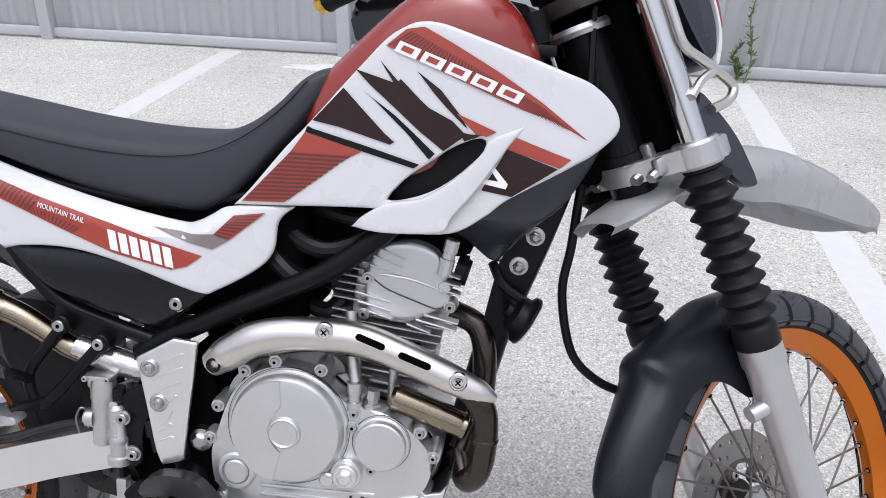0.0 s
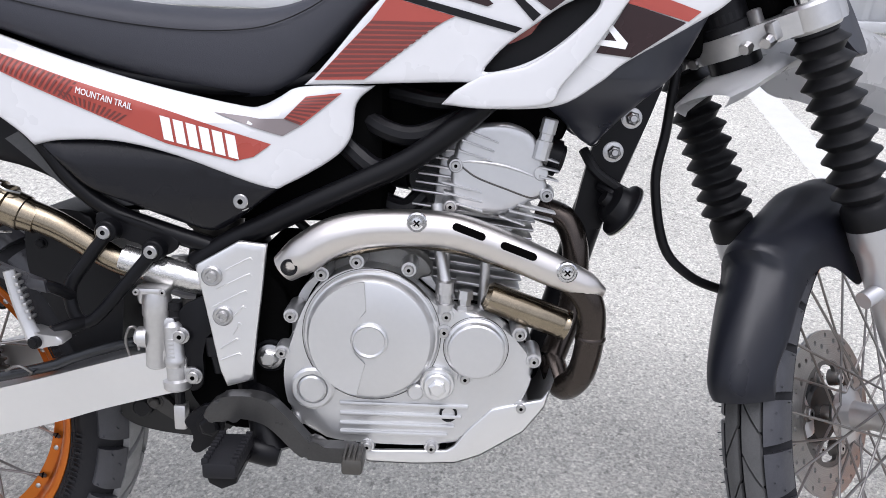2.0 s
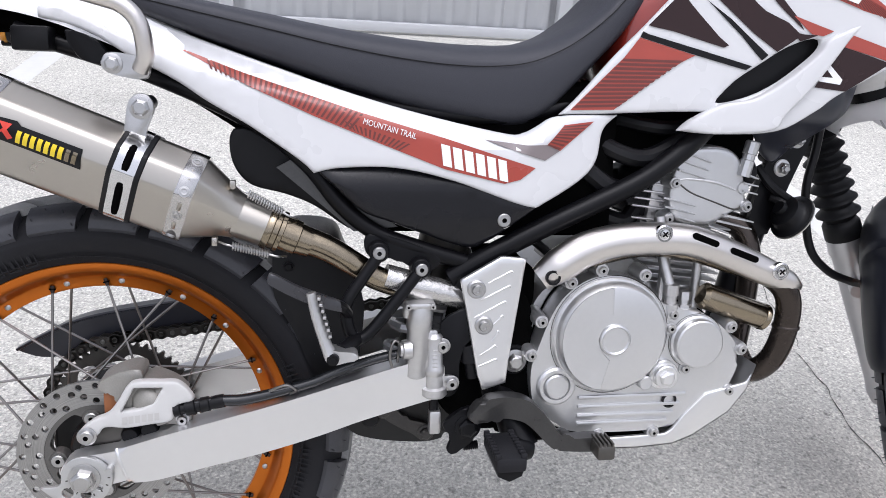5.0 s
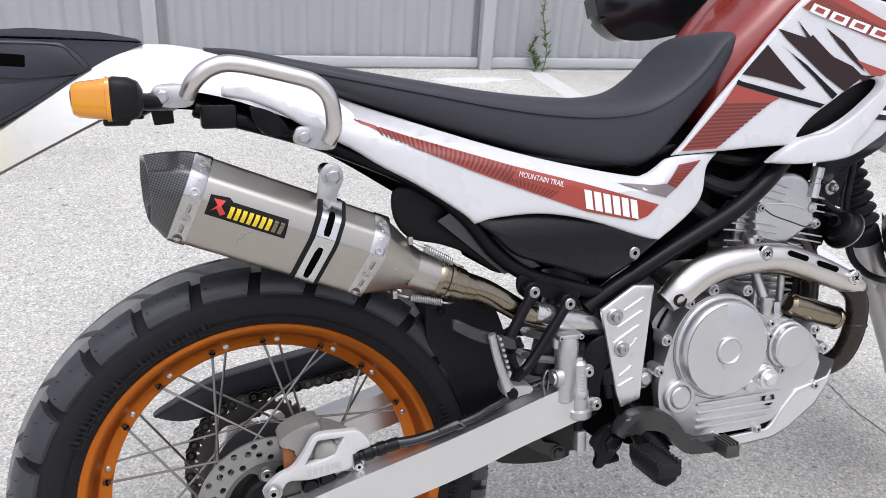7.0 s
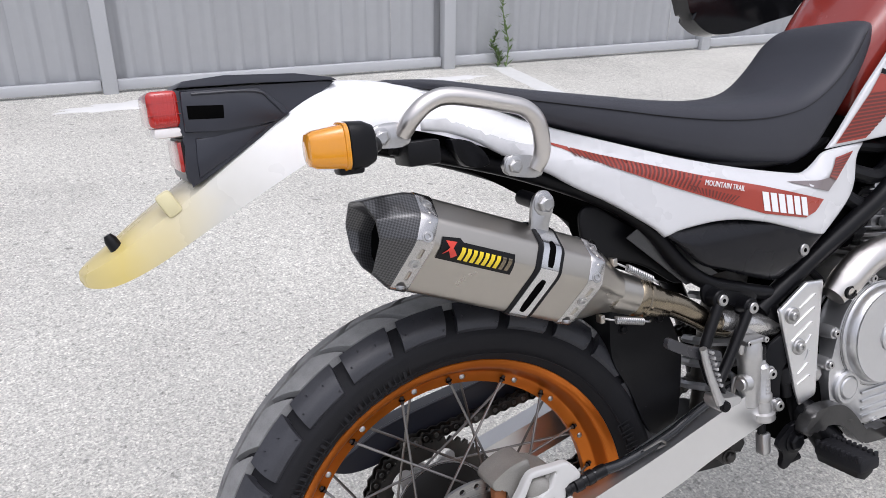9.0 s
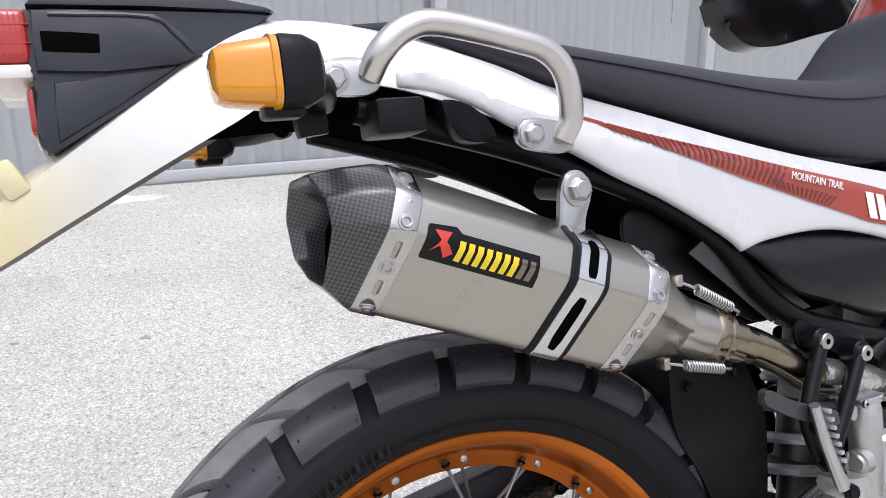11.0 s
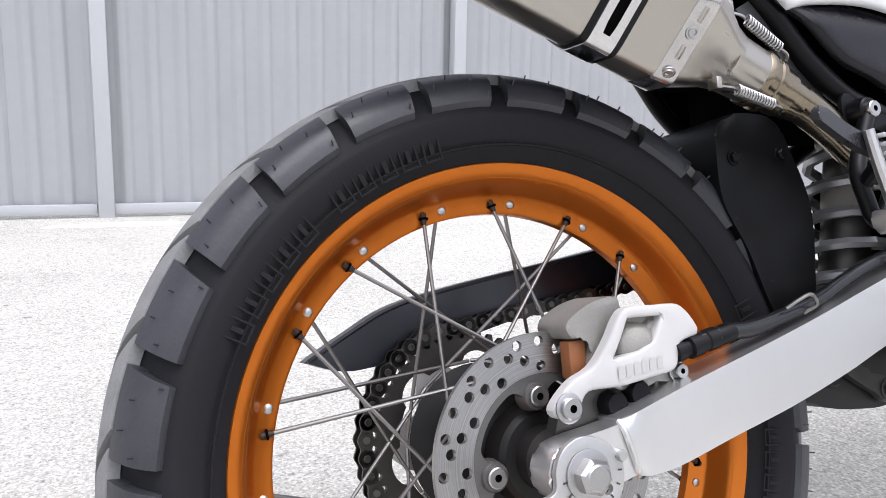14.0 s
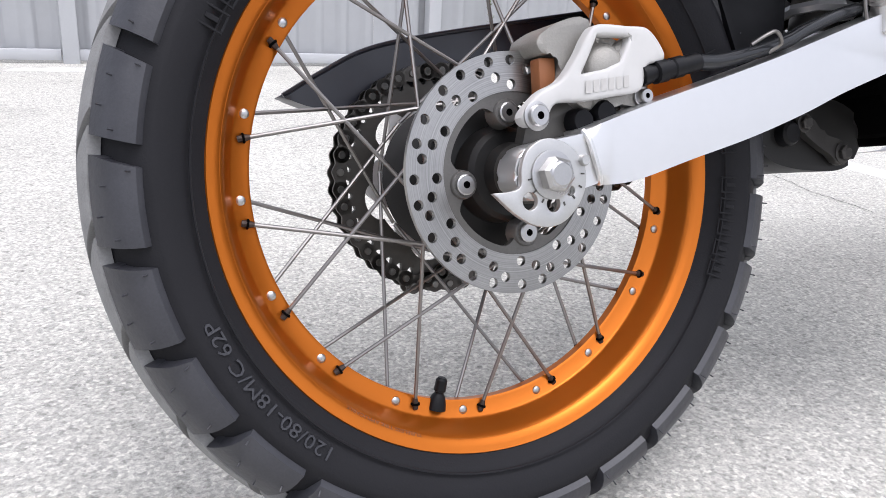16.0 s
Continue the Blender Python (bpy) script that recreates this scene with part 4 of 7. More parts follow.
for x0, z0, x1, z1 in ((0.752, 0.714, 0.787, 0.702), (0.746, 0.704, 0.783, 0.692), (0.742, 0.692, 0.781, 0.681), (0.724, 0.655, 0.770, 0.644), (0.727, 0.643, 0.771, 0.633), (0.742, 0.630, 0.772, 0.622), (0.813, 0.631, 0.857, 0.622), (0.803, 0.624, 0.855, 0.6125), (0.792, 0.617, 0.822, 0.607), (0.841, 0.686, 0.857, 0.681), (0.837, 0.675, 0.858, 0.671), (0.836, 0.665, 0.858, 0.660)):
    part("head_fin", block(bmesh.new(), [(x0, z0 - 0.0014), (x1, z1 - 0.0010), (x1 + 0.001, z1), (x1, z1 + 0.0010), (x0, z0 + 0.0016)], -0.0895, -0.070, 0.0006, 1), M_COVER, engine)
# thin dark tube drawn for the shaded groove across the cover
part("cover_crease", tube(bmesh.new(), [(x, cover_y(x, z) - 0.0002, z) for x, z in ((0.741, 0.679), (0.752, 0.669), (0.767, 0.660), (0.801, 0.648), (0.826, 0.6395), (0.836, 0.6405), (0.845, 0.650))], 0.0011, 8), M_CHAIN, engine)
part("cover_ridge", tube(bmesh.new(), [(x, cover_y(x, z) - 0.0002, z) for x, z in ((0.744, 0.678), (0.760, 0.6795), (0.788, 0.677), (0.812, 0.671), (0.838, 0.661))], [0.0006, 0.0018, 0.0022, 0.0018, 0.0006], 8), M_COVER, engine)
for x, z in ((0.838, 0.668), (0.740, 0.674), (0.846, 0.643), (0.735, 0.626)):
    part("cover_boss", lathe(bmesh.new(), (x, -0.066, z), (x, -0.0865, z), [(0, 0.0105), (0.9, 0.0085), (1, 0.0075)], 14), M_COVER, engine)
    if z != 0.668:
        bolt(engine, x, -0.0865, z, 0.0058, 0.004, M_ZINC, False, "case_bolt", True)
part("chain_tower", lathe(bmesh.new(), (0.836, -0.084, 0.684), (0.846, -0.084, 0.731), [(0, 0.0095), (0.45, 0.0095), (0.47, 0.0082), (0.62, 0.0082), (0.64, 0.0095), (0.97, 0.0095), (1, 0.0075)], 10), M_COVER, engine)
part("tensioner_cap", lathe(bmesh.new(), (0.848, -0.05, 0.685), (0.866, -0.05, 0.680), [(0, 0.022), (0.7, 0.022), (0.75, 0.018), (1, 0.017)], 24), M_FRAME, engine)
for x, z in ((-0.020, 0.022), (0.050, 0.012)):
    q = TIP @ V((x, -0.072, z))
    bm = lathe(bmesh.new(), q, q + V((0.0, 0, 0.02)), [(0, 0.009), (0.7, 0.009), (1, 0.007)], 6)
    part("stud_nut", bm, M_FRAME, engine)
# crank-side base under the barrel and small fittings
barrel_part("barrel_base", (-0.050, -0.080, -0.075), (0.058, 0.075, -0.052), M_ALU)
for k in range(3):
    barrel_part("base_fin", (-0.004, -0.084, -0.050 + 0.011 * k), (0.055, -0.06, -0.046 + 0.011 * k), M_ALU, 0.001)
part("banjo_fitting", lathe(bmesh.new(), (0.733, -0.118, 0.508), (0.733, -0.118, 0.545), [(0, 0.011), (0.3, 0.011), (0.32, 0.008), (0.6, 0.008), (0.62, 0.010), (1, 0.010)], 12), M_ALU, engine)
part("oil_line", tube(bmesh.new(), [(0.733, -0.112, 0.54), (0.725, -0.10, 0.58), (0.720, -0.09, 0.63)], 0.0075), M_ALU, engine)
part("stud_tube", lathe(bmesh.new(), (0.728, -0.100, 0.515), (0.731, -0.098, 0.585), [(0, 0.0075), (1, 0.0068)], 14), M_ALU, engine)
part("stud_tube", lathe(bmesh.new(), (0.777, -0.096, 0.505), (0.779, -0.094, 0.575), [(0, 0.0062), (1, 0.0058)], 14), M_ALU, engine)
part("oil_union", lathe(bmesh.new(), (0.755, -0.112, 0.506), (0.756, -0.110, 0.533), [(0, 0.011), (0.35, 0.011), (0.36, 0.0075), (0.6, 0.0075), (0.61, 0.0095), (1, 0.009)], 6), M_ALU, engine)
part("gear_cover_top", block(bmesh.new(), smooth_loop([(0.598, 0.545), (0.625, 0.575), (0.695, 0.572), (0.715, 0.545), (0.66, 0.535)]), -0.095, 0.07, 0.006), mat("stained_aluminium", (0.24, 0.235, 0.22), 0.5, metal=0.6, var=0.3), engine)

# horn, coil and cables before the barrel
horn = part("horn", revolve(bmesh.new(), [(0.0001, -0.004), (0.020, -0.006), (0.031, -0.004), (0.0338, -0.001), (0.0338, 0.002), (0.028, 0.005), (0.025, 0.009), (0.023, 0.018), (0.016, 0.022), (0.010, 0.023), (0.009, 0.030), (0.0001, 0.030)], 36), M_BLACK, bike, "round black horn")
horn.matrix_basis = Matrix.Translation((0.943, -0.045, 0.621)) @ V((0, -1, 0)).rotation_difference(V((0.84, 0.10, -0.53))).to_matrix().to_4x4()
part("horn_ring", revolve(bmesh.new(), [(0.0330, -0.0035), (0.0346, -0.003), (0.0346, -0.0015), (0.0330, -0.001)], 36, closed=True), M_STEEL, horn)

pipe("wiring_loom", [(0.895, -0.02, 0.69), (0.91, -0.035, 0.665), (0.935, -0.038, 0.648), (0.95, -0.04, 0.64)], 0.0065, M_BLACK, seg=8)
pipe("horn_stay", [(0.915, -0.03, 0.648), (0.930, -0.042, 0.640), (0.938, -0.045, 0.628)], 0.006, M_FRAME, seg=8)


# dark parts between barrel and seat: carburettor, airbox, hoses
# two near-black filler boxes added so the gaps here look shaded
part("under_seat_filler", box(bmesh.new(), (0.31, -0.075, 0.605), (0.50, 0.075, 0.68), 0.015), M_DARK, bike)
part("under_tank_filler", box(bmesh.new(), (0.63, -0.055, 0.70), (0.87, 0.055, 0.80), 0.015), M_DARK, bike)
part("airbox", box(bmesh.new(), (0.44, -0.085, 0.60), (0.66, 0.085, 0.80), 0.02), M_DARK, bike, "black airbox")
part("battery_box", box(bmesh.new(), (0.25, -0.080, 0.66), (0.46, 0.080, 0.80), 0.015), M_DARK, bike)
part("carburettor", lathe(bmesh.new(), (0.715, -0.055, 0.655), (0.715, 0.05, 0.655), [(0, 0.030), (0.2, 0.036), (0.8, 0.036), (1, 0.03)], 20), M_FRAME, bike, "black carburettor")
pipe("intake_rubber", [(0.75, 0, 0.66), (0.70, 0, 0.655), (0.62, 0, 0.67)], 0.027, M_BLACK)
for pts, r in (([(0.62, -0.06, 0.735), (0.66, -0.085, 0.712), (0.70, -0.085, 0.708), (0.76, -0.07, 0.735)], 0.012), ([(0.605, -0.075, 0.70), (0.64, -0.088, 0.672), (0.66, -0.082, 0.665)], 0.013), ([(0.66, -0.05, 0.755), (0.72, -0.07, 0.745), (0.78, -0.06, 0.75)], 0.010), ([(0.64, -0.05, 0.63), (0.68, -0.06, 0.618), (0.70, -0.05, 0.632)], 0.012), ([(0.55, -0.06, 0.60), (0.60, -0.07, 0.55), (0.57, -0.08, 0.50)], 0.006)):
    pipe("hose", pts, r, M_BLACK, seg=10)
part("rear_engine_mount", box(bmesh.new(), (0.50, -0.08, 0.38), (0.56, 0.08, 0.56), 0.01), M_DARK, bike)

# frame guard plate with embossed ribs
gp = [(0.448, 0.557), (0.499, 0.587), (0.531, 0.584), (0.525, 0.536), (0.5135, 0.450), (0.511, 0.421), (0.481, 0.412), (0.473, 0.433), (0.460, 0.500)]
guard = part("frame_guard", panel(bmesh.new(), smooth_loop([(x, z, 1) for x, z in gp], 4), lambda x, z: -0.130 - 0.004 * ease((0.56 - z) / 0.15), 0.004, 0.007, 0.003), M_BRUSHED, bike, "brushed aluminium frame guard plate")
for x0, z0, x1, z1 in ((0.483, 0.553, 0.514, 0.568), (0.472, 0.530, 0.512, 0.549), (0.467, 0.509, 0.507, 0.529), (0.491, 0.499, 0.505, 0.511), (0.490, 0.477, 0.500, 0.491), (0.476, 0.460, 0.497, 0.472), (0.474, 0.445, 0.499, 0.454)):
    gy = lambda z: -0.1303 - 0.004 * ease((0.56 - z) / 0.15)
    part("rib", tube(bmesh.new(), [(x0, gy(z0), z0), ((x0 + x1) / 2, gy(z0) - 0.0004, (z0 + z1) / 2 + 0.001), (x1 - 0.003, gy(z1) - 0.0004, z1), (x1, gy(z1), z1 - 0.002)], 0.0009, 6, 4), M_BRUSHED, guard)
for x, z in ((0.468, 0.546), (0.479, 0.499)):
    bm = revolve(bmesh.new(), [(0.0120, -0.130), (0.0116, -0.1340), (0.0100, -0.1352), (0.0072, -0.1350), (0.0066, -0.1385), (0.0058, -0.1395), (0.0030, -0.1395), (0.0026, -0.1372), (0.0001, -0.1372)], 24, (x, 0, z))
    part("guard_bolt", bm, M_ZINC, guard)
bolt(bike, 0.527, -0.112, 0.443, 0.0115, 0.008, name="pivot_bolt")
part("pivot_boss", lathe(bmesh.new(), (0.527, -0.08, 0.443), (0.527, -0.112, 0.443), [(0, 0.024), (0.9, 0.020), (0.91, 0.0165), (1, 0.016)], 24), M_FRAME, bike)

# rear brake master cylinder, its reservoir hose and bracket
mc = part("brake_master_cylinder", lathe(bmesh.new(), (0.400, -0.122, 0.524), (0.396, -0.122, 0.430), [(0, 0.0145), (0.10, 0.0165), (0.30, 0.0165), (0.34, 0.0150), (0.72, 0.0150), (0.76, 0.0135), (0.98, 0.0130), (1, 0.011)], 24), M_ALU, bike, "cast aluminium rear brake master cylinder")
part("cap", box(bmesh.new(), (0.379, -0.137, 0.522), (0.417, -0.107, 0.530), 0.003), M_ALU, mc)
for x in (0.383, 0.413):
    bolt(mc, x, -0.137, 0.526, 0.0040, 0.003, M_ZINC, False, "cap_bolt", True)
part("ear", lathe(bmesh.new(), (0.3835, -0.122, 0.529), (0.3835, -0.122, 0.508), [(0, 0.006), (0.8, 0.006), (1, 0.004)], 12), M_ALU, mc)
part("bore", lathe(bmesh.new(), (0.417, -0.124, 0.488), (0.420, -0.124, 0.404), [(0, 0.008), (0.06, 0.0115), (0.50, 0.0115), (0.54, 0.0135), (0.62, 0.0135), (0.66, 0.0115), (0.84, 0.0120), (0.86, 0.0165), (0.97, 0.0165), (1, 0.014)], 22), M_ALU, mc)
part("web", box(bmesh.new(), (0.394, -0.131, 0.436), (0.422, -0.114, 0.494), 0.004), M_ALU, mc)
for x, z in ((0.428, 0.472), (0.441, 0.422)):
    part("lug", block(bmesh.new(), smooth_loop([(x - 0.018, z + 0.007), (x, z + 0.0095), (x + 0.009, z), (x, z - 0.0095), (x - 0.018, z - 0.007)]), -0.129, -0.116, 0.003), M_ALU, mc)
part("side_boss", lathe(bmesh.new(), (0.388, -0.126, 0.468), (0.374, -0.128, 0.468), [(0, 0.013), (0.75, 0.012), (0.8, 0.009), (1, 0.008)], 16), M_ALU, mc)
for k in range(5):
    part("badge_bar", box(bmesh.new(), (0.4145, -0.1362, 0.446 + 0.0052 * k), (0.4215, -0.1352, 0.4485 + 0.0052 * k), 0.0003), M_ALU, mc)
part("union", lathe(bmesh.new(), (0.418, -0.120, 0.485), (0.419, -0.120, 0.511), [(0, 0.009), (0.3, 0.0095), (0.35, 0.0085), (0.6, 0.0085), (0.65, 0.0095), (1, 0.009)], 14), M_BLACK, mc)
part("rod_clevis", box(bmesh.new(), (0.414, -0.130, 0.352), (0.429, -0.114, 0.384), 0.003), M_ALU, mc)
part("push_rod", tube(bmesh.new(), [(0.420, -0.121, 0.41), (0.420, -0.121, 0.365)], 0.006, 10, 1), M_BLACK, mc)
for x, z in ((0.428, 0.472), (0.441, 0.422)):
    bolt(mc, x, -0.128, z, 0.0075, 0.006, socket=True)
plate("cylinder_bracket", [(0.425, 0.50), (0.49, 0.525), (0.50, 0.50), (0.455, 0.47), (0.45, 0.41), (0.428, 0.41)], -0.125, -0.119, M_FRAME)
part("brake_light_switch", lathe(bmesh.new(), (0.462, -0.118, 0.470), (0.470, -0.118, 0.425), [(0, 0.010), (0.5, 0.012), (0.55, 0.008), (1, 0.008)], 14), M_BLACK, bike)
pipe("brake_hose", [(0.395, -0.112, 0.462), (0.34, -0.112, 0.449), (0.293, -0.114, 0.4335), (0.268, -0.115, 0.4235), (0.227, -0.116, 0.4130), (0.184, -0.116, 0.4045), (0.155, -0.115, 0.4035), (0.118, -0.114, 0.3985)], [0.0062, 0.0062, 0.0062, 0.0066, 0.0066, 0.0072, 0.0072, 0.006], M_HOSE, seg=12)
pipe("hose_clip", [(0.215, -0.124, 0.418), (0.226, -0.130, 0.425), (0.237, -0.132, 0.428), (0.247, -0.128, 0.419), (0.240, -0.120, 0.412)], 0.0018, M_SPOKE, seg=8)
pipe("hose_clip", [(0.366, -0.126, 0.442), (0.362, -0.127, 0.462), (0.367, -0.126, 0.478), (0.374, -0.122, 0.474), (0.373, -0.118, 0.448)], 0.0018, M_SPOKE, seg=8)

# brake pedal and foot peg
pedal = part("brake_pedal", block(bmesh.new(), smooth_loop([(0.459, 0.386), (0.477, 0.408), (0.505, 0.413), (0.533, 0.408), (0.555, 0.390), (0.576, 0.364), (0.591, 0.353), (0.640, 0.351), (0.640, 0.334), (0.591, 0.335), (0.569, 0.341), (0.544, 0.367), (0.526, 0.380), (0.498, 0.385), (0.475, 0.378)]), -0.160, -0.140, 0.006), mat("scuffed_black_lever", (0.055, 0.054, 0.053), 0.30, metal=0.6, var=0.5, scale=30), bike, "scuffed dark steel brake pedal")
part("pedal_pad", box(bmesh.new(), (0.622, -0.185, 0.332), (0.646, -0.150, 0.352), 0.004), M_CHAIN, pedal)
for k in range(4):
    part("pad_tooth", box(bmesh.new(), (0.624 + 0.0056 * k, -0.184, 0.350), (0.627 + 0.0056 * k, -0.152, 0.3555), 0.001), M_CHAIN, pedal)
plate("pedal_arm", [(0.430, 0.368), (0.445, 0.384), (0.462, 0.392), (0.480, 0.385), (0.472, 0.350), (0.456, 0.336), (0.443, 0.328), (0.436, 0.336), (0.442, 0.352)], -0.140, -0.132, M_FRAME)
bolt(bike, 0.462, -0.140, 0.366, 0.0125, 0.006, M_FRAME, True, "pedal_pivot")
part("return_spring", lathe(bmesh.new(), (0.459, -0.131, 0.335), (0.478, -0.131, 0.3365), [(k / 16, 0.0062 if k % 2 else 0.0048) for k in range(17)], 14), M_BLACK, bike, angle=20)
pipe("spring_hook", [(0.441, -0.133, 0.333), (0.450, -0.131, 0.335), (0.460, -0.131, 0.335)], 0.0014, M_ZINC, seg=6)
peg = part("foot_peg", box(bmesh.new(), (0.479, -0.230, 0.347), (0.517, -0.156, 0.366), 0.005), M_RUBBER, bike, "black cleated rubber foot peg")
for k in range(9):
    for dx in (0.4785, 0.5095):
        part("cleat", box(bmesh.new(), (dx, -0.227 + 0.0080 * k, 0.362), (dx + 0.0075, -0.2230 + 0.0080 * k, 0.3700), 0.001), M_RUBBER, peg)
part("peg_bar", block(bmesh.new(), [(0.480, 0.350), (0.517, 0.350), (0.514, 0.338), (0.498, 0.331), (0.484, 0.338)], -0.222, -0.158, 0.003), M_FRAME, peg)
part("peg_hinge", lathe(bmesh.new(), (0.505, -0.150, 0.345), (0.545, -0.150, 0.335), [(0, 0.012), (0.2, 0.016), (0.8, 0.016), (1, 0.012)], 18), M_FRAME, bike)
pipe("peg_bracket", [(0.510, -0.09, 0.395), (0.522, -0.12, 0.372), (0.535, -0.142, 0.335)], [0.020, 0.021, 0.022], M_FRAME, seg=20)
part("frame_plate", block(bmesh.new(), smooth_loop([(0.425, 0.400), (0.437, 0.500), (0.455, 0.545), (0.50, 0.555), (0.545, 0.52), (0.548, 0.45), (0.540, 0.37), (0.50, 0.345), (0.455, 0.36)]), -0.106, -0.09, 0.003), M_DARK, bike, "dark frame plate round the swingarm pivot")

# near-black boxes added to darken the space under the engine
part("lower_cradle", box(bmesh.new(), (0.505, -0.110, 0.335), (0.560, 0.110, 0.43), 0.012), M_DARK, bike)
part("under_engine_filler", box(bmesh.new(), (0.56, -0.112, 0.326), (0.74, 0.112, 0.352), 0.006), M_DARK, bike)
# skid plate: bent sheet that runs under the engine
sk = [(0.862, 0.433), (0.859, 0.420), (0.849, 0.407), (0.820, 0.400), (0.792, 0.393), (0.764, 0.364), (0.750, 0.344), (0.740, 0.337), (0.644, 0.334), (0.644, 0.320), (0.700, 0.319), (0.751, 0.322), (0.780, 0.333), (0.830, 0.366), (0.853, 0.398)]
skid = part("skid_plate", panel(bmesh.new(), smooth_loop([(x, z, 1) for x, z in sk], 4), lambda x, z: -0.128, 0.004, 0.008, 0.002), M_BRUSHED, bike, "bent aluminium skid plate under the engine")
bm = bmesh.new()
lo = [(0.644, 0.319), (0.700, 0.318), (0.751, 0.321), (0.780, 0.332), (0.830, 0.365), (0.853, 0.397), (0.863, 0.432)]
skin(bm, [[bm.verts.new((x, y, z)) for y in (-0.127, -0.06, 0.06, 0.127)] for x, z in lo] , cap=False, closed=False)
part("skid_bottom", bm, M_BRUSHED, skid)
pipe("dark_frame_rail", [(0.60, -0.10, 0.331), (0.73, -0.10, 0.333)], 0.006, M_FRAME, n=1)


# ---- seat, tank and bodywork ----
def section_loft(name, stations, material, parent=bike, label="", power=2.6, n=28, drop=None):
    """Stations (x, top, bottom, half width): rounded sections joined along x."""
    bm = bmesh.new()
    fine = smooth_path([V((x, t, b)) for x, t, b, _ in stations], 4)
    wide = smooth_path([V((x, w, 0)) for x, _, _, w in stations], 4)
    rings = []
    for p, q in zip(fine, wide):
        x, top, bot, w = p[0], p[1], p[2], q[1]
        mid, hh = (top + bot) / 2, (top - bot) / 2
        ring = []
        for k in range(n):
            a = 2 * math.pi * k / n
            c, s = math.cos(a), math.sin(a)
            ring.append(bm.verts.new((x, w * math.copysign(abs(c) ** (2 / power), c), mid + hh * math.copysign(abs(s) ** (2 / power), s))))
        rings.append(ring)
    skin(bm, rings)
    return part(name, bm, material, parent, label, angle=50)


# seat: top line dips before the tank and climbs its rear; the lower rim follows the side panels
seat_st = [(-0.045, 0.910, 0.901, 0.050), (0.00, 0.906, 0.889, 0.078), (0.06, 0.895, 0.865, 0.090), (0.14, 0.881, 0.836, 0.099), (0.22, 0.868, 0.809, 0.104), (0.30, 0.855, 0.783, 0.107), (0.38, 0.846, 0.759, 0.108), (0.45, 0.842, 0.744, 0.106), (0.51, 0.843, 0.737, 0.103), (0.55, 0.850, 0.748, 0.101), (0.585, 0.865, 0.782, 0.099), (0.62, 0.891, 0.820, 0.097), (0.648, 0.919, 0.850, 0.094), (0.672, 0.932, 0.885, 0.088), (0.688, 0.932, 0.905, 0.076), (0.694, 0.926, 0.914, 0.055)]
seat = section_loft("seat", seat_st, M_SEAT, label="black vinyl two-up seat", power=4.0, n=40)
seam = [(-0.02, -0.0745, 0.896), (0.06, -0.0905, 0.880), (0.14, -0.0995, 0.864), (0.22, -0.1045, 0.848), (0.30, -0.1075, 0.832), (0.38, -0.1085, 0.820), (0.45, -0.1065, 0.815), (0.51, -0.1035, 0.818), (0.55, -0.1015, 0.829), (0.59, -0.0995, 0.850), (0.63, -0.0970, 0.882), (0.66, -0.0925, 0.915)]
part("seat_seam", tube(bmesh.new(), seam, 0.0007, 6), M_BLACK, seat)

tank_st = [(0.645, 0.885, 0.800, 0.060), (0.660, 0.912, 0.79, 0.084), (0.70, 0.953, 0.78, 0.096), (0.74, 0.992, 0.78, 0.103), (0.775, 1.022, 0.78, 0.106), (0.81, 1.040, 0.78, 0.108), (0.86, 1.044, 0.79, 0.108), (0.905, 1.015, 0.80, 0.100), (0.935, 0.970, 0.82, 0.08), (0.945, 0.93, 0.85, 0.05)]
tank = section_loft("fuel_tank", tank_st, M_RED, label="metallic red fuel tank", power=4.5)
part("filler_cap", lathe(bmesh.new(), (0.80, 0, 1.043), (0.80, 0, 1.060), [(0, 0.038), (0.7, 0.038), (1, 0.032)], 28), M_BLACK, tank)


def shroud_y(x, z):
    return curve(x, (0.56, -0.103), (0.70, -0.113), (0.80, -0.126), (0.86, -0.140), (0.92, -0.158), (0.97, -0.166), (1.03, -0.155))


def mirrored(bm):
    bmesh.ops.transform(bm, matrix=Matrix.Diagonal((1, -1, 1, 1)), verts=bm.verts[:])
    return bm


shroud_line = [(0.570, 0.760, 1), (0.591, 0.781), (0.634, 0.832), (0.668, 0.868), (0.708, 0.913), (0.731, 0.938), (0.761, 0.969), (0.784, 0.983), (0.800, 0.988), (0.823, 0.987), (0.856, 0.977), (0.920, 0.955), (0.964, 0.939), (0.995, 0.927), (1.018, 0.908), (1.028, 0.889), (1.025, 0.873), (1.002, 0.851), (0.978, 0.836), (0.912, 0.795), (0.887, 0.773), (0.845, 0.747), (0.772, 0.741), (0.722, 0.744, 1), (0.736, 0.758), (0.755, 0.767), (0.730, 0.768), (0.635, 0.763)]
duct_line = [(0.768, 0.780), (0.770, 0.787), (0.790, 0.809), (0.817, 0.829), (0.843, 0.848), (0.869, 0.860), (0.882, 0.859), (0.880, 0.847), (0.864, 0.829), (0.839, 0.807), (0.812, 0.791), (0.785, 0.782)]
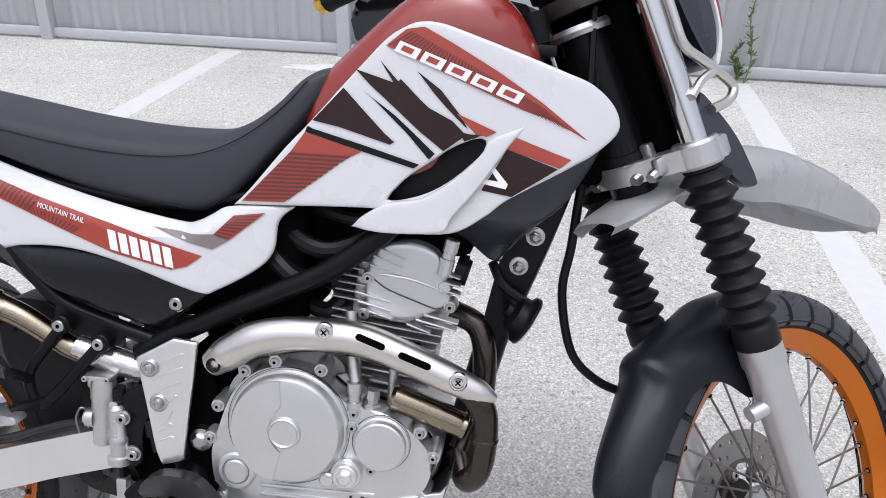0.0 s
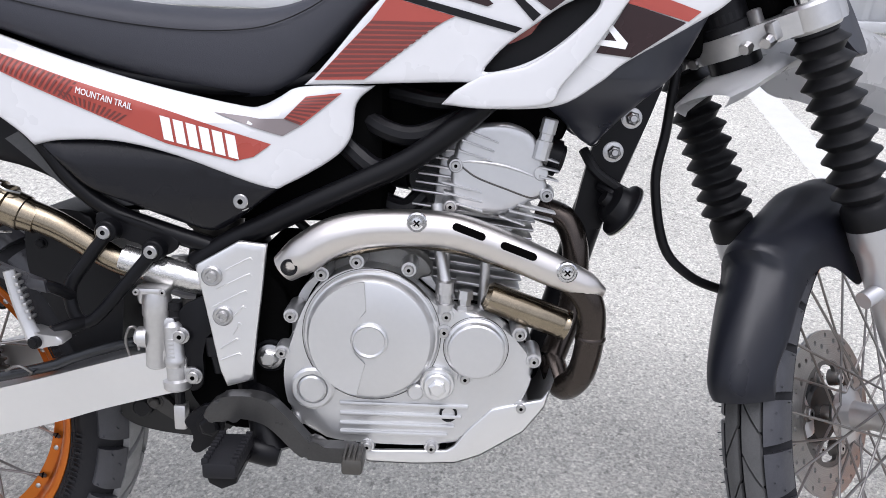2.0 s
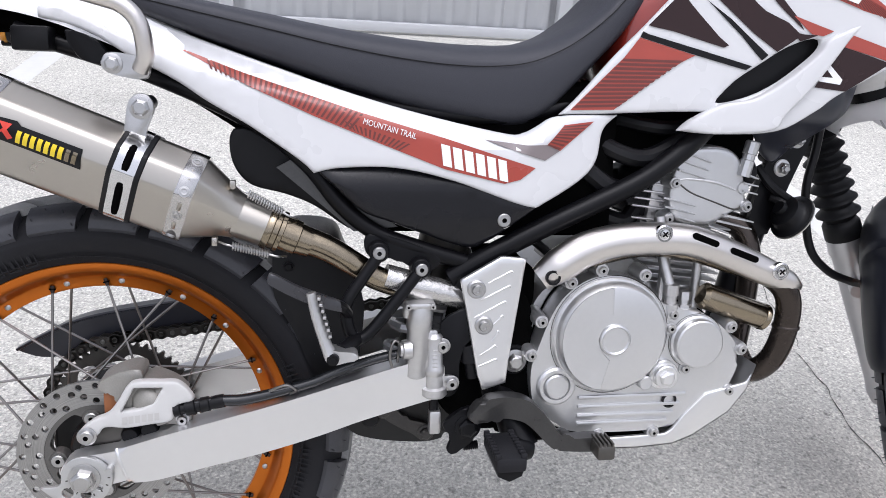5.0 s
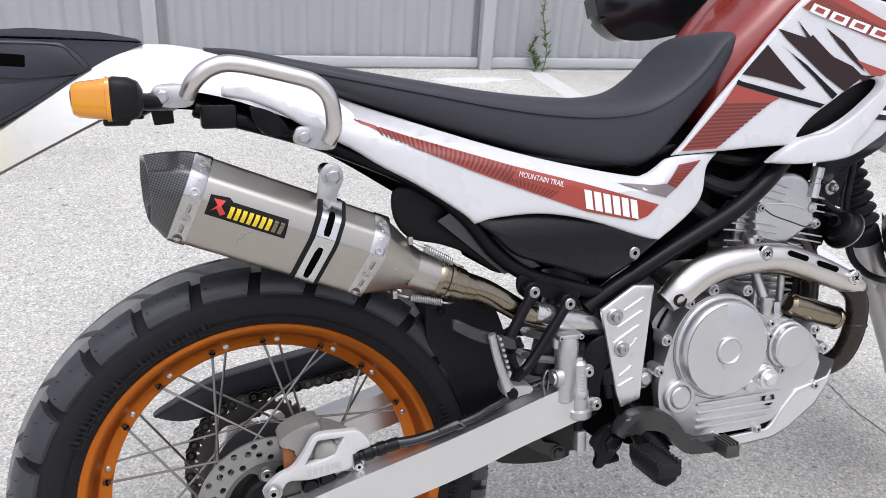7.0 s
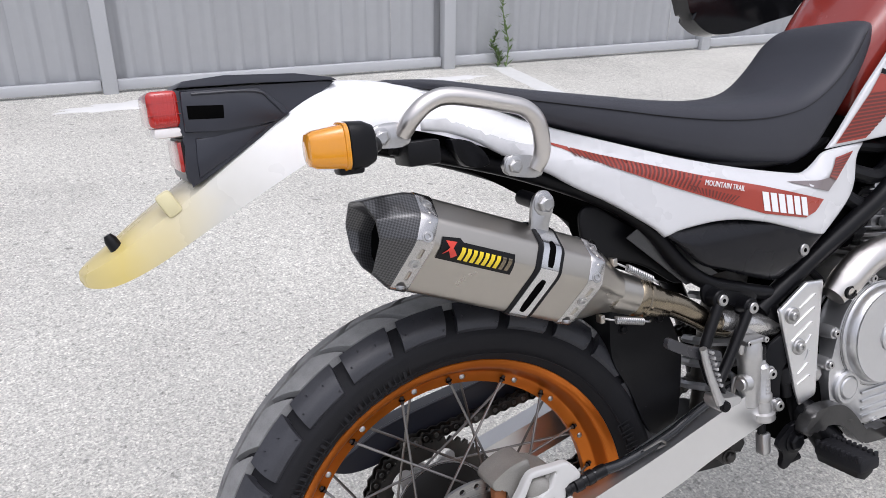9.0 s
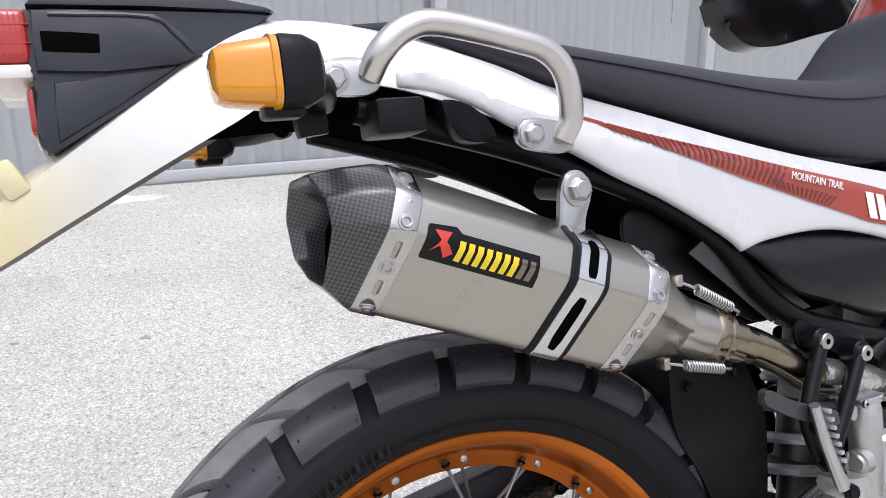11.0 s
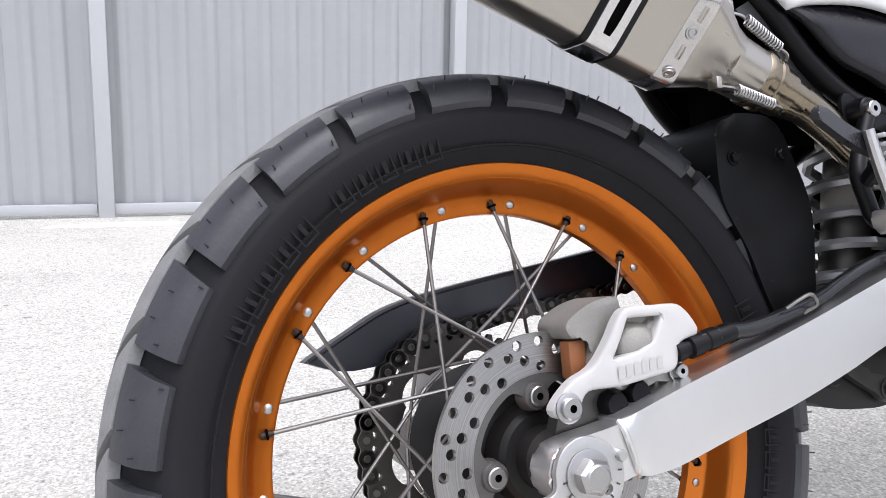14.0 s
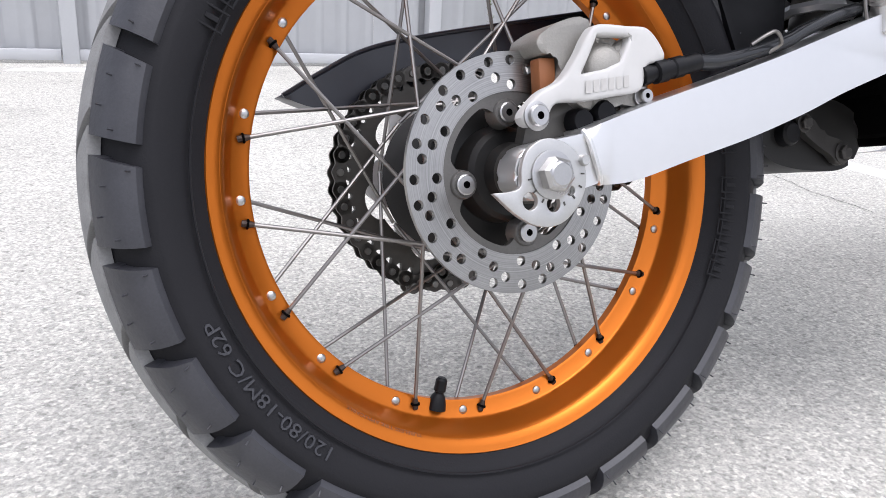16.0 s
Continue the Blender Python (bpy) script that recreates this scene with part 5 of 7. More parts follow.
for sd in (-1, 1):
    bm = panel(bmesh.new(), smooth_loop(shroud_line), shroud_y, 0.004, 0.009, 0.0045, [smooth_loop(duct_line, 4)])
    sh = part("tank_shroud", bm if sd < 0 else mirrored(bm), M_WHITE, bike, "white plastic tank shroud with red and maroon graphics")
    if sd < 0:
        shroud = sh
    bm = panel(bmesh.new(), smooth_loop([(0.76, 0.775), (0.77, 0.81), (0.84, 0.86), (0.89, 0.87), (0.89, 0.84), (0.84, 0.795)]), lambda x, z: shroud_y(x, z) + 0.026, 0.003, 0.012, 0)
    part("duct_floor", bm if sd < 0 else mirrored(bm), M_BLACK, sh, "black air duct")
    # lower black plastic behind the shroud
    low = [(0.84, 0.762), (0.92, 0.806), (1.00, 0.855), (1.022, 0.855), (0.985, 0.790), (0.945, 0.755), (0.915, 0.715), (0.900, 0.698, 1), (0.885, 0.705), (0.857, 0.731), (0.840, 0.745)]
    bm = panel(bmesh.new(), smooth_loop(low), lambda x, z: -0.118 + 0.06 * ease((x - 0.93) / 0.1) + 0.062 * ease((0.775 - z) / 0.07), 0.003, 0.01, 0.006)
    part("shroud_lower", bm if sd < 0 else mirrored(bm), M_FENDER, sh, "black lower shroud panel")
# raised blade of the air duct
blade = [(0.724, 0.745, 1), (0.738, 0.760), (0.771, 0.7785), (0.809, 0.787), (0.845, 0.811), (0.877, 0.843), (0.886, 0.860), (0.908, 0.871), (0.928, 0.880, 1), (0.911, 0.858), (0.891, 0.828), (0.872, 0.800), (0.847, 0.768), (0.834, 0.749), (0.772, 0.742)]
part("duct_blade", panel(bmesh.new(), smooth_loop(blade), lambda x, z: shroud_y(x, z) - 0.010 * ease((0.93 - x) / 0.05) * ease((x - 0.715) / 0.03) - 0.001, 0.012, 0.007, 0.0035), M_WHITE, shroud, "white duct blade")


def decal(parent, pts, surf, material, lift=0.0013, loop=False, name="graphic", res=0.007, label=""):
    """A thin sticker that follows a body surface."""
    line = smooth_loop(pts) if loop else smooth_loop([(*p[:2], 1) for p in pts], 3)
    bm = panel(bmesh.new(), line, lambda x, z: surf(x, z) - lift, 0.0, res, 0, (), False)
    ob = part(name, bm, material, parent, label, angle=60)
    return ob


def stripes(parent, quad, n, surf, material, lift, fill=0.55):
    """Slanting dark stripes across a four-cornered patch."""
    a, b, c, d = [V(p) for p in quad]
    for k in range(n):
        t0, t1 = k / n, (k + fill) / n
        q = [a.lerp(b, t0), a.lerp(b, t1), d.lerp(c, t1), d.lerp(c, t0)]
        decal(parent, [tuple(v) for v in q], surf, material, lift, name="stripe", res=0.008)


sy = shroud_y
# upper red band with stripes; the model badge as plain outlined bars
decal(shroud, [(0.760, 0.960), (0.784, 0.979), (0.805, 0.982), (0.837, 0.966), (0.890, 0.937), (0.942, 0.905), (0.994, 0.867)], sy, M_DECAL_RED)
stripes(shroud, [(0.764, 0.961), (0.976, 0.875), (0.945, 0.899), (0.790, 0.977)], 44, sy, M_STRIPE, 0.0019, 0.45)
for k in range(5):
    x0, z0 = 0.7700 + 0.0300 * k, 0.9545 - 0.0108 * k
    decal(shroud, [(x0, z0), (x0 + 0.0255, z0 - 0.0092), (x0 + 0.0325, z0 + 0.0022), (x0 + 0.007, z0 + 0.0114)], sy, M_DECAL_WHITE, 0.0025, name="badge_bar")
    decal(shroud, [(x0 + 0.0075, z0 + 0.0010), (x0 + 0.0205, z0 - 0.0037), (x0 + 0.0245, z0 + 0.0018), (x0 + 0.0115, z0 + 0.0065)], sy, M_DECAL_RED, 0.0031, name="badge_bar")
# maroon fields parted by white slashes
decal(shroud, [(0.672, 0.870), (0.710, 0.910), (0.732, 0.888), (0.761, 0.860), (0.774, 0.850), (0.768, 0.847), (0.705, 0.864)], sy, M_DECAL_DARK)
decal(shroud, [(0.724, 0.932), (0.773, 0.918), (0.779, 0.923), (0.804, 0.900), (0.814, 0.892), (0.842, 0.879), (0.859, 0.864), (0.833, 0.844), (0.803, 0.865), (0.774, 0.889), (0.742, 0.915)], sy, M_DECAL_DARK)
decal(shroud, [(0.753, 0.944), (0.781, 0.915), (0.771, 0.918)], sy, M_DECAL_DARK, 0.0016)
decal(shroud, [(0.798, 0.933), (0.819, 0.909), (0.834, 0.894), (0.861, 0.870), (0.851, 0.886), (0.827, 0.913)], sy, M_DECAL_DARK)
decal(shroud, [(0.732, 0.909), (0.774, 0.881), (0.823, 0.840), (0.816, 0.833), (0.788, 0.862), (0.746, 0.899)], sy, M_BLACK)
decal(shroud, [(0.666, 0.863), (0.673, 0.860), (0.737, 0.844), (0.805, 0.826), (0.798, 0.821), (0.734, 0.837), (0.663, 0.856)], sy, M_BLACK, 0.0016)
decal(shroud, [(0.846, 0.888), (0.894, 0.870), (0.883, 0.864), (0.870, 0.866)], sy, M_DECAL_RED)
decal(shroud, [(0.850, 0.868), (0.862, 0.8655), (0.877, 0.865), (0.868, 0.861), (0.857, 0.857)], sy, M_DECAL_DARK, 0.0016)
decal(shroud, [(0.663, 0.8555), (0.734, 0.8365), (0.723, 0.831), (0.645, 0.831)], sy, M_DECAL_RED)
decal(shroud, [(0.645, 0.831), (0.723, 0.831), (0.706, 0.821), (0.637, 0.768), (0.582, 0.766)], sy, M_DECAL_RED)
stripes(shroud, [(0.645, 0.830), (0.584, 0.767), (0.640, 0.770), (0.720, 0.830)], 12, sy, M_STRIPE, 0.0019, 0.6)
# field behind the duct blade
decal(shroud, [(0.915, 0.866), (0.978, 0.845), (0.966, 0.835), (0.907, 0.852)], sy, M_DECAL_RED)
decal(shroud, [(0.907, 0.852), (0.964, 0.834), (0.915, 0.799), (0.880, 0.803), (0.893, 0.826)], sy, M_DECAL_DARK)
decal(shroud, [(0.889, 0.836), (0.910, 0.813), (0.908, 0.807), (0.880, 0.811), (0.884, 0.816), (0.899, 0.815), (0.885, 0.833)], sy, M_DECAL_WHITE, 0.0019)


def panel_y(x, z):
    y = curve(x, (0.0, -0.086), (0.10, -0.097), (0.2, -0.112), (0.3, -0.121), (0.42, -0.128), (0.52, -0.125), (0.58, -0.113), (0.65, -0.100))
    line = curve(x, (0.0, 0.88), (0.10, 0.832), (0.30, 0.779), (0.50, 0.735), (0.56, 0.756), (0.65, 0.77))
    return y + 0.016 * ease(1 - (line - z) / 0.022) * ease((0.62 - x) / 0.1)


side_line = [(-0.030, 0.896, 1), (0.0075, 0.890), (0.059, 0.8675), (0.115, 0.845), (0.174, 0.824), (0.299, 0.7835), (0.398, 0.757), (0.500, 0.736), (0.524, 0.737), (0.544, 0.747), (0.562, 0.757), (0.60, 0.7605), (0.648, 0.7615, 1), (0.628, 0.742), (0.622, 0.705), (0.602, 0.680), (0.552, 0.651), (0.528, 0.648), (0.434, 0.680), (0.365, 0.694), (0.300, 0.6925), (0.270, 0.686, 1), (0.252, 0.702), (0.197, 0.739), (0.151, 0.765), (0.115, 0.788), (0.0665, 0.8124), (0.0335, 0.8320), (0.001, 0.8450), (-0.030, 0.8515, 1)]
cover_line2 = [(0.262, 0.700), (0.300, 0.696), (0.365, 0.699), (0.434, 0.686), (0.530, 0.655), (0.545, 0.648), (0.520, 0.628), (0.482, 0.600), (0.453, 0.594), (0.368, 0.625), (0.328, 0.640), (0.296, 0.668)]
for sd in (-1, 1):
    bm = panel(bmesh.new(), smooth_loop(side_line), panel_y, 0.0035, 0.010, 0.0045)
    ob = part("side_panel", bm if sd < 0 else mirrored(bm), M_WHITE, bike, "white plastic side panel with red striped graphics")
    if sd < 0:
        side_panel = ob
    bm = panel(bmesh.new(), smooth_loop(cover_line2), lambda x, z: -0.112 - 0.010 * ease((0.70 - z) / 0.03) * ease((z - 0.59) / 0.04), 0.0035, 0.010, 0.008)
    ob = part("side_cover", bm if sd < 0 else mirrored(bm), M_SIDE, bike, "matte black lower side cover")
bolt(bike, 0.501, -0.118, 0.631, 0.0085, 0.005, M_ZINC, True, "cover_bolt", True)
py = panel_y
band = [(0.112, 0.827), (0.19, 0.799), (0.273, 0.7735), (0.320, 0.759), (0.425, 0.730), (0.537, 0.696), (0.518, 0.682), (0.498, 0.677), (0.424, 0.694), (0.349, 0.722), (0.272, 0.752), (0.20, 0.783)]
decal(side_panel, band, py, M_DECAL_RED)
stripes(side_panel, [(0.305, 0.748), (0.385, 0.722), (0.372, 0.7145), (0.312, 0.7385)], 14, py, M_STRIPE, 0.0018, 0.45)
stripes(side_panel, [(0.15, 0.812), (0.330, 0.755), (0.315, 0.737), (0.155, 0.802)], 30, py, M_STRIPE, 0.0019, 0.45)
decal(side_panel, [(0.473, 0.729), (0.525, 0.7235), (0.551, 0.724), (0.574, 0.748), (0.613, 0.753), (0.569, 0.717), (0.549, 0.705), (0.518, 0.714)], py, M_GREY_DECAL)
decal(side_panel, [(0.551, 0.724), (0.574, 0.748), (0.613, 0.753), (0.569, 0.717)], py, M_DECAL_RED, 0.0018)
stripes(side_panel, [(0.551, 0.724), (0.575, 0.748), (0.611, 0.752), (0.567, 0.718)], 8, py, M_STRIPE, 0.0024, 0.5)
# maker's name as plain bars
for k in range(6):
    x0, z0 = 0.4215 + 0.0140 * k, 0.6985 - 0.0034 * k
    decal(side_panel, [(x0, z0), (x0 + 0.0108, z0 - 0.0026), (x0 + 0.0072, z0 + 0.0232), (x0 - 0.0036, z0 + 0.0258)], py, M_DECAL_WHITE, 0.0021, name="badge_bar")


def lettering(text, size, m, material, parent, extrude=0.0004):
    cu = bpy.data.curves.new("lettering", "FONT")
    cu.body, cu.size, cu.extrude, cu.resolution_u = text, size, extrude, 2
    tmp = new("lettering", cu)
    dg = bpy.context.evaluated_depsgraph_get()
    me = bpy.data.meshes.new_from_object(tmp.evaluated_get(dg))
    bpy.data.objects.remove(tmp)
    ob = new("lettering", me)
    me.materials.clear()
    me.materials.append(material)
    ob.parent, ob.matrix_basis = parent, m
    return ob


ang = math.degrees(math.atan2(-0.021, 0.079))
lettering("MOUNTAIN TRAIL", 0.0100, Matrix.Translation((0.3255, -0.1268, 0.7455)) @ pose(0, 0, 0, 0, 0, -3.0) @ pose(0, 0, 0, 90, 0, 0) @ pose(0, 0, 0, 0, 0, ang) @ Matrix.Diagonal((0.78, 1, 1, 1)), M_DECAL_WHITE, side_panel)

# ---- tail ----
# white rear fender: an open channel that sweeps down to the tip
bm = bmesh.new()
st = [(0.125, 0.846, 0.790, 0.088), (0.06, 0.876, 0.819, 0.0865), (-0.03, 0.902, 0.851, 0.082), (-0.10, 0.912, 0.859, 0.076), (-0.15, 0.903, 0.835, 0.071), (-0.21, 0.866, 0.805, 0.066), (-0.27, 0.825, 0.774, 0.062), (-0.32, 0.793, 0.748, 0.058), (-0.36, 0.766, 0.733, 0.048), (-0.385, 0.750, 0.732, 0.028), (-0.393, 0.743, 0.738, 0.010)]
fine = list(zip(smooth_path([V((a, b, c)) for a, b, c, _ in st], 4), smooth_path([V((d, 0, 0)) for *_, d in st], 4)))
outer, inner = [], []
for p, w in fine:
    x, top, bot, w = p[0], p[1], p[2], w[0]
    sec = [(-w, bot), (-w * 1.01, bot + (top - bot) * 0.45), (-w * 0.93, bot + (top - bot) * 0.82), (-w * 0.72, top - 0.002), (-w * 0.4, top + 0.002), (0, top + 0.003)]
    sec = sec + [(-y, z) for y, z in reversed(sec[:-1])]
    outer.append([bm.verts.new((x, y, z)) for y, z in sec])
    inner.append([bm.verts.new((x, y * 0.96, z - 0.004 if abs(y) < w * 0.95 else z)) for y, z in sec])
skin(bm, outer, False, False)
nf = len(bm.faces)
skin(bm, inner, False, False)
for i, f in enumerate(bm.faces):
    f.material_index = 1 if i >= nf else 0
for a, b in ((0, 0), (-1, -1)):
    for (o1, o2), (i1, i2) in zip(zip(outer, outer[1:]), zip(inner, inner[1:])):
        bm.faces.new((o1[a], o2[a], i2[a], i1[a]))
M_TAIL = M_WHITE.copy()
M_TAIL.name = "white_plastic_yellowed_tip"
t = M_TAIL.node_tree
co, sep, rmp = t.nodes.new("ShaderNodeTexCoord"), t.nodes.new("ShaderNodeSeparateXYZ"), t.nodes.new("ShaderNodeValToRGB")
mr = t.nodes.new("ShaderNodeMapRange")
nz = t.nodes.new("ShaderNodeTexNoise")
nz.inputs["Scale"].default_value = 22
mr.inputs["From Min"].default_value, mr.inputs["From Max"].default_value = -0.40, -0.12
ad = t.nodes.new("ShaderNodeMath")
ad.operation = "MULTIPLY_ADD"
ad.inputs[1].default_value = 0.04
for e, (at, c) in zip([rmp.color_ramp.elements[0], rmp.color_ramp.elements[1], rmp.color_ramp.elements.new(0.3), rmp.color_ramp.elements.new(0.62)], ((0.0, (0.58, 0.50, 0.27)), (1.0, (0.61, 0.61, 0.615)), (0.25, (0.62, 0.50, 0.17)), (0.62, (0.61, 0.60, 0.55)))):
    e.position, e.color = at, (*c, 1)
t.links.new(co.outputs["Object"], sep.inputs[0])
t.links.new(co.outputs["Object"], nz.inputs["Vector"])
t.links.new(nz.outputs["Fac"], ad.inputs[0])
t.links.new(sep.outputs[0], ad.inputs[2])
t.links.new(ad.outputs[0], mr.inputs["Value"])
t.links.new(mr.outputs[0], rmp.inputs[0])
t.links.new(rmp.outputs[0], t.nodes["Principled BSDF"].inputs["Base Color"])
tail = part("rear_fender", bm, [M_TAIL, M_UNDER], bike, "white rear fender yellowed towards its tip, grey underneath", angle=40)
part("fender_boss", box(bmesh.new(), (-0.303, -0.0605, 0.795), (-0.286, -0.046, 0.821), 0.004, Matrix.Translation((-0.296, -0.05, 0.80)) @ pose(0, 0, 0, 0, -28) @ Matrix.Translation((0.296, 0.05, -0.80))), M_YELLOWED, tail, "yellowed mounting boss")
part("rubber_stub", lathe(bmesh.new(), (-0.352, -0.030, 0.765), (-0.360, -0.030, 0.783), [(0, 0.007), (0.7, 0.0065), (1, 0.004)], 12), M_BLACK, tail)

# tail light housing
hs = [(-0.277, 0.918, 1), (-0.20, 0.916), (-0.112, 0.9135, 1), (-0.1677, 0.8809), (-0.215, 0.854), (-0.270, 0.8223, 1), (-0.278, 0.8317), (-0.2735, 0.8705, 1), (-0.2775, 0.8790, 1)]
housing = part("tail_light_housing", block(bmesh.new(), smooth_loop(hs), -0.060, 0.060, 0.004), M_FENDER, bike, "matte black tail light housing")
sharp = lambda pts: smooth_loop([(x, z, 1) for x, z in pts], 2)
part("housing_ridge", block(bmesh.new(), sharp([(-0.272, 0.9165), (-0.196, 0.9135), (-0.180, 0.9010), (-0.1665, 0.8840), (-0.186, 0.8775), (-0.231, 0.8745), (-0.273, 0.8760)]), -0.0655, 0.0655, 0.003), M_FENDER, housing)
part("housing_rim", tube(bmesh.new(), [(-0.262, -0.0655, 0.9128), (-0.200, -0.0655, 0.9105), (-0.184, -0.0655, 0.8985), (-0.173, -0.0655, 0.8855)], 0.0016, 8, 4), M_FENDER, housing)
part("housing_slot", block(bmesh.new(), sharp([(-0.268, 0.8885), (-0.2335, 0.8865), (-0.2325, 0.8995), (-0.268, 0.902)]), -0.0662, 0.0662, 0.001), M_DARK, housing)
part("lower_facet", block(bmesh.new(), sharp([(-0.264, 0.8695), (-0.231, 0.8685), (-0.180, 0.8790), (-0.266, 0.8285)]), -0.0625, 0.0625, 0.003), M_FENDER, housing)
part("housing_cap", block(bmesh.new(), sharp([(-0.2745, 0.9195), (-0.20, 0.9185), (-0.112, 0.9140), (-0.1180, 0.9175), (-0.1565, 0.9245), (-0.228, 0.9283), (-0.2683, 0.9255)]), -0.064, 0.064, 0.003), M_FENDER, housing)
lamp = part("tail_light", box(bmesh.new(), (-0.3045, -0.062, 0.8825), (-0.2735, 0.062, 0.9185), 0.006, seg=3), M_REDLENS, bike, "red tail light lens with a clear lower strip")
part("clear_strip", box(bmesh.new(), (-0.3015, -0.060, 0.8725), (-0.2745, 0.060, 0.8826), 0.003), M_CLEAR, lamp)
for k in range(2):
    part("lens_seam", box(bmesh.new(), (-0.3050, -0.0625, 0.895 + 0.012 * k), (-0.274, 0.0625, 0.8955 + 0.012 * k)), M_REDLENS, lamp)
for k in range(7):
    part("lens_rib", box(bmesh.new(), (-0.2990 + 0.0034 * k, -0.0626, 0.886), (-0.2984 + 0.0034 * k, -0.0616, 0.915)), M_REDLENS, lamp)
part("side_reflector", box(bmesh.new(), (-0.2815, -0.053, 0.8365), (-0.2735, 0.053, 0.8675), 0.0025), M_REDLENS, bike, "red reflector in a black frame")
part("reflector_frame", box(bmesh.new(), (-0.2775, -0.0585, 0.8335), (-0.268, 0.0585, 0.8705), 0.003), M_BLACK, bike)

# turn signals on short stems
def squircle(bm, rows, n=36):
    """Rounded-square sections (along x, half size) joined into a shell."""
    rings = []
    for x, h in rows:
        pts = [(math.cos(2 * math.pi * k / n), math.sin(2 * math.pi * k / n)) for k in range(n)]
        rings.append([bm.verts.new((x, h * 0.95 * math.copysign(abs(c) ** 0.55, c), h * math.copysign(abs(d) ** 0.55, d))) for c, d in pts])
    skin(bm, rings)
    return bm


for sd in (-1, 1):
    m = Matrix.Translation((-0.143, sd * 0.160, 0.850)) @ pose(0, 0, 0, 0, 0, 180)
    bm = squircle(bmesh.new(), [(-0.001, 0.0226), (0.003, 0.0230), (0.0035, 0.0212), (0.030, 0.0178), (0.035, 0.0150), (0.037, 0.009)])
    bmesh.ops.transform(bm, matrix=m, verts=bm.verts[:])
    lens = part("turn_signal", bm, M_AMBER, bike, "amber turn signal with a black back shell")
    bm = squircle(bmesh.new(), [(-0.002, 0.0226), (-0.004, 0.0232), (-0.018, 0.0222), (-0.027, 0.0180), (-0.031, 0.010)])
    bmesh.ops.transform(bm, matrix=m, verts=bm.verts[:])
    part("shell", bm, M_BLACK, lens)
    pipe("stem", [(-0.120, sd * 0.152, 0.848), (-0.100, sd * 0.125, 0.846), (-0.085, sd * 0.07, 0.845)], 0.009, M_BLACK, lens)
    part("foot_pad", box(bmesh.new(), (-0.152, sd * 0.158 - 0.010, 0.823), (-0.126, sd * 0.158 + 0.010, 0.831), 0.003), M_BLACK, lens)

# grab rails
for sd in (-1, 1):
    pts = [(-0.068, sd * 0.125, 0.853), (-0.060, sd * 0.135, 0.868), (-0.042, sd * 0.138, 0.882), (-0.015, sd * 0.138, 0.886), (0.045, sd * 0.138, 0.873), (0.072, sd * 0.137, 0.864), (0.087, sd * 0.136, 0.846), (0.091, sd * 0.132, 0.815), (0.084, sd * 0.126, 0.798)]
    rail = pipe("grab_rail", pts, 0.0095, M_STEEL, label="satin steel grab rail", seg=16)
    for x, z, dx, dz in ((-0.078, 0.853, -0.008, -0.001), (0.076, 0.800, -0.012, 0.004)):
        bm = block(bmesh.new(), smooth_loop([(x - 0.012 + dx, z - 0.010 + dz), (x + 0.012, z - 0.012), (x + 0.018, z + 0.002), (x + 0.006, z + 0.012), (x - 0.012 + dx, z + 0.012 + dz), (x - 0.020 + dx, z + dz)]), sd * 0.125 - 0.004, sd * 0.125 + 0.004, 0.002)
        part("tab", bm, M_ZINC, rail)
        if sd < 0:
            bolt(rail, x - 0.008 + dx, -0.129, z + dz, 0.0080, 0.005, M_ZINC)
# dark inner fender, brackets and harness under the seat
inner_st = [(-0.16, 0.865, 0.835, 0.060), (-0.06, 0.872, 0.836, 0.068), (0.04, 0.858, 0.806, 0.074), (0.12, 0.830, 0.766, 0.078), (0.20, 0.79, 0.716, 0.080), (0.27, 0.74, 0.67, 0.080)]
section_loft("inner_fender", inner_st, M_DARK, label="black inner rear fender", power=5)
part("tool_box", box(bmesh.new(), (-0.055, -0.10, 0.815), (-0.015, -0.055, 0.842), 0.004), M_BLACK, bike)
plate("signal_bracket", [(-0.110, 0.845, 1), (-0.085, 0.848, 1), (-0.084, 0.822, 1), (-0.106, 0.820, 1)], -0.072, -0.060, M_FRAME)
plate("rail_bracket", [(0.00, 0.838), (0.03, 0.830), (0.045, 0.806), (0.015, 0.808)], -0.095, -0.075, M_FRAME)
part("fender_skirt", panel(bmesh.new(), smooth_loop([(0.180, 0.735), (0.245, 0.715), (0.310, 0.660), (0.345, 0.618), (0.318, 0.610), (0.272, 0.640), (0.236, 0.655), (0.192, 0.668), (0.172, 0.700)]), lambda x, z: -0.078, 0.003, 0.01, 0.003), M_BLACK, bike, "black inner fender skirt")
# mud flap in front of the rear tyre
fl = [(0.222, 0.590), (0.245, 0.603), (0.296, 0.598), (0.312, 0.570), (0.331, 0.523), (0.333, 0.480), (0.320, 0.405), (0.285, 0.395), (0.266, 0.418), (0.245, 0.471), (0.220, 0.52), (0.218, 0.570)]
part("mud_flap", block(bmesh.new(), smooth_loop(fl), -0.062, 0.062, 0.004), M_BLACK, bike, "black mud flap before the rear tyre")
for x, z in ((0.238, 0.560), (0.298, 0.563)):
    bolt(bike, x, -0.0618, z, 0.0055, 0.004, M_FRAME)
part("flap_plate", panel(bmesh.new(), [V(p) for p in ((0.226, 0.690), (0.254, 0.705), (0.372, 0.618), (0.318, 0.612))], lambda x, z: -0.096, 0.002, 0.02, 0), mat("scuffed_black_sheet", (0.07, 0.07, 0.07), 0.30, metal=0.5, var=0.4, scale=25), bike)

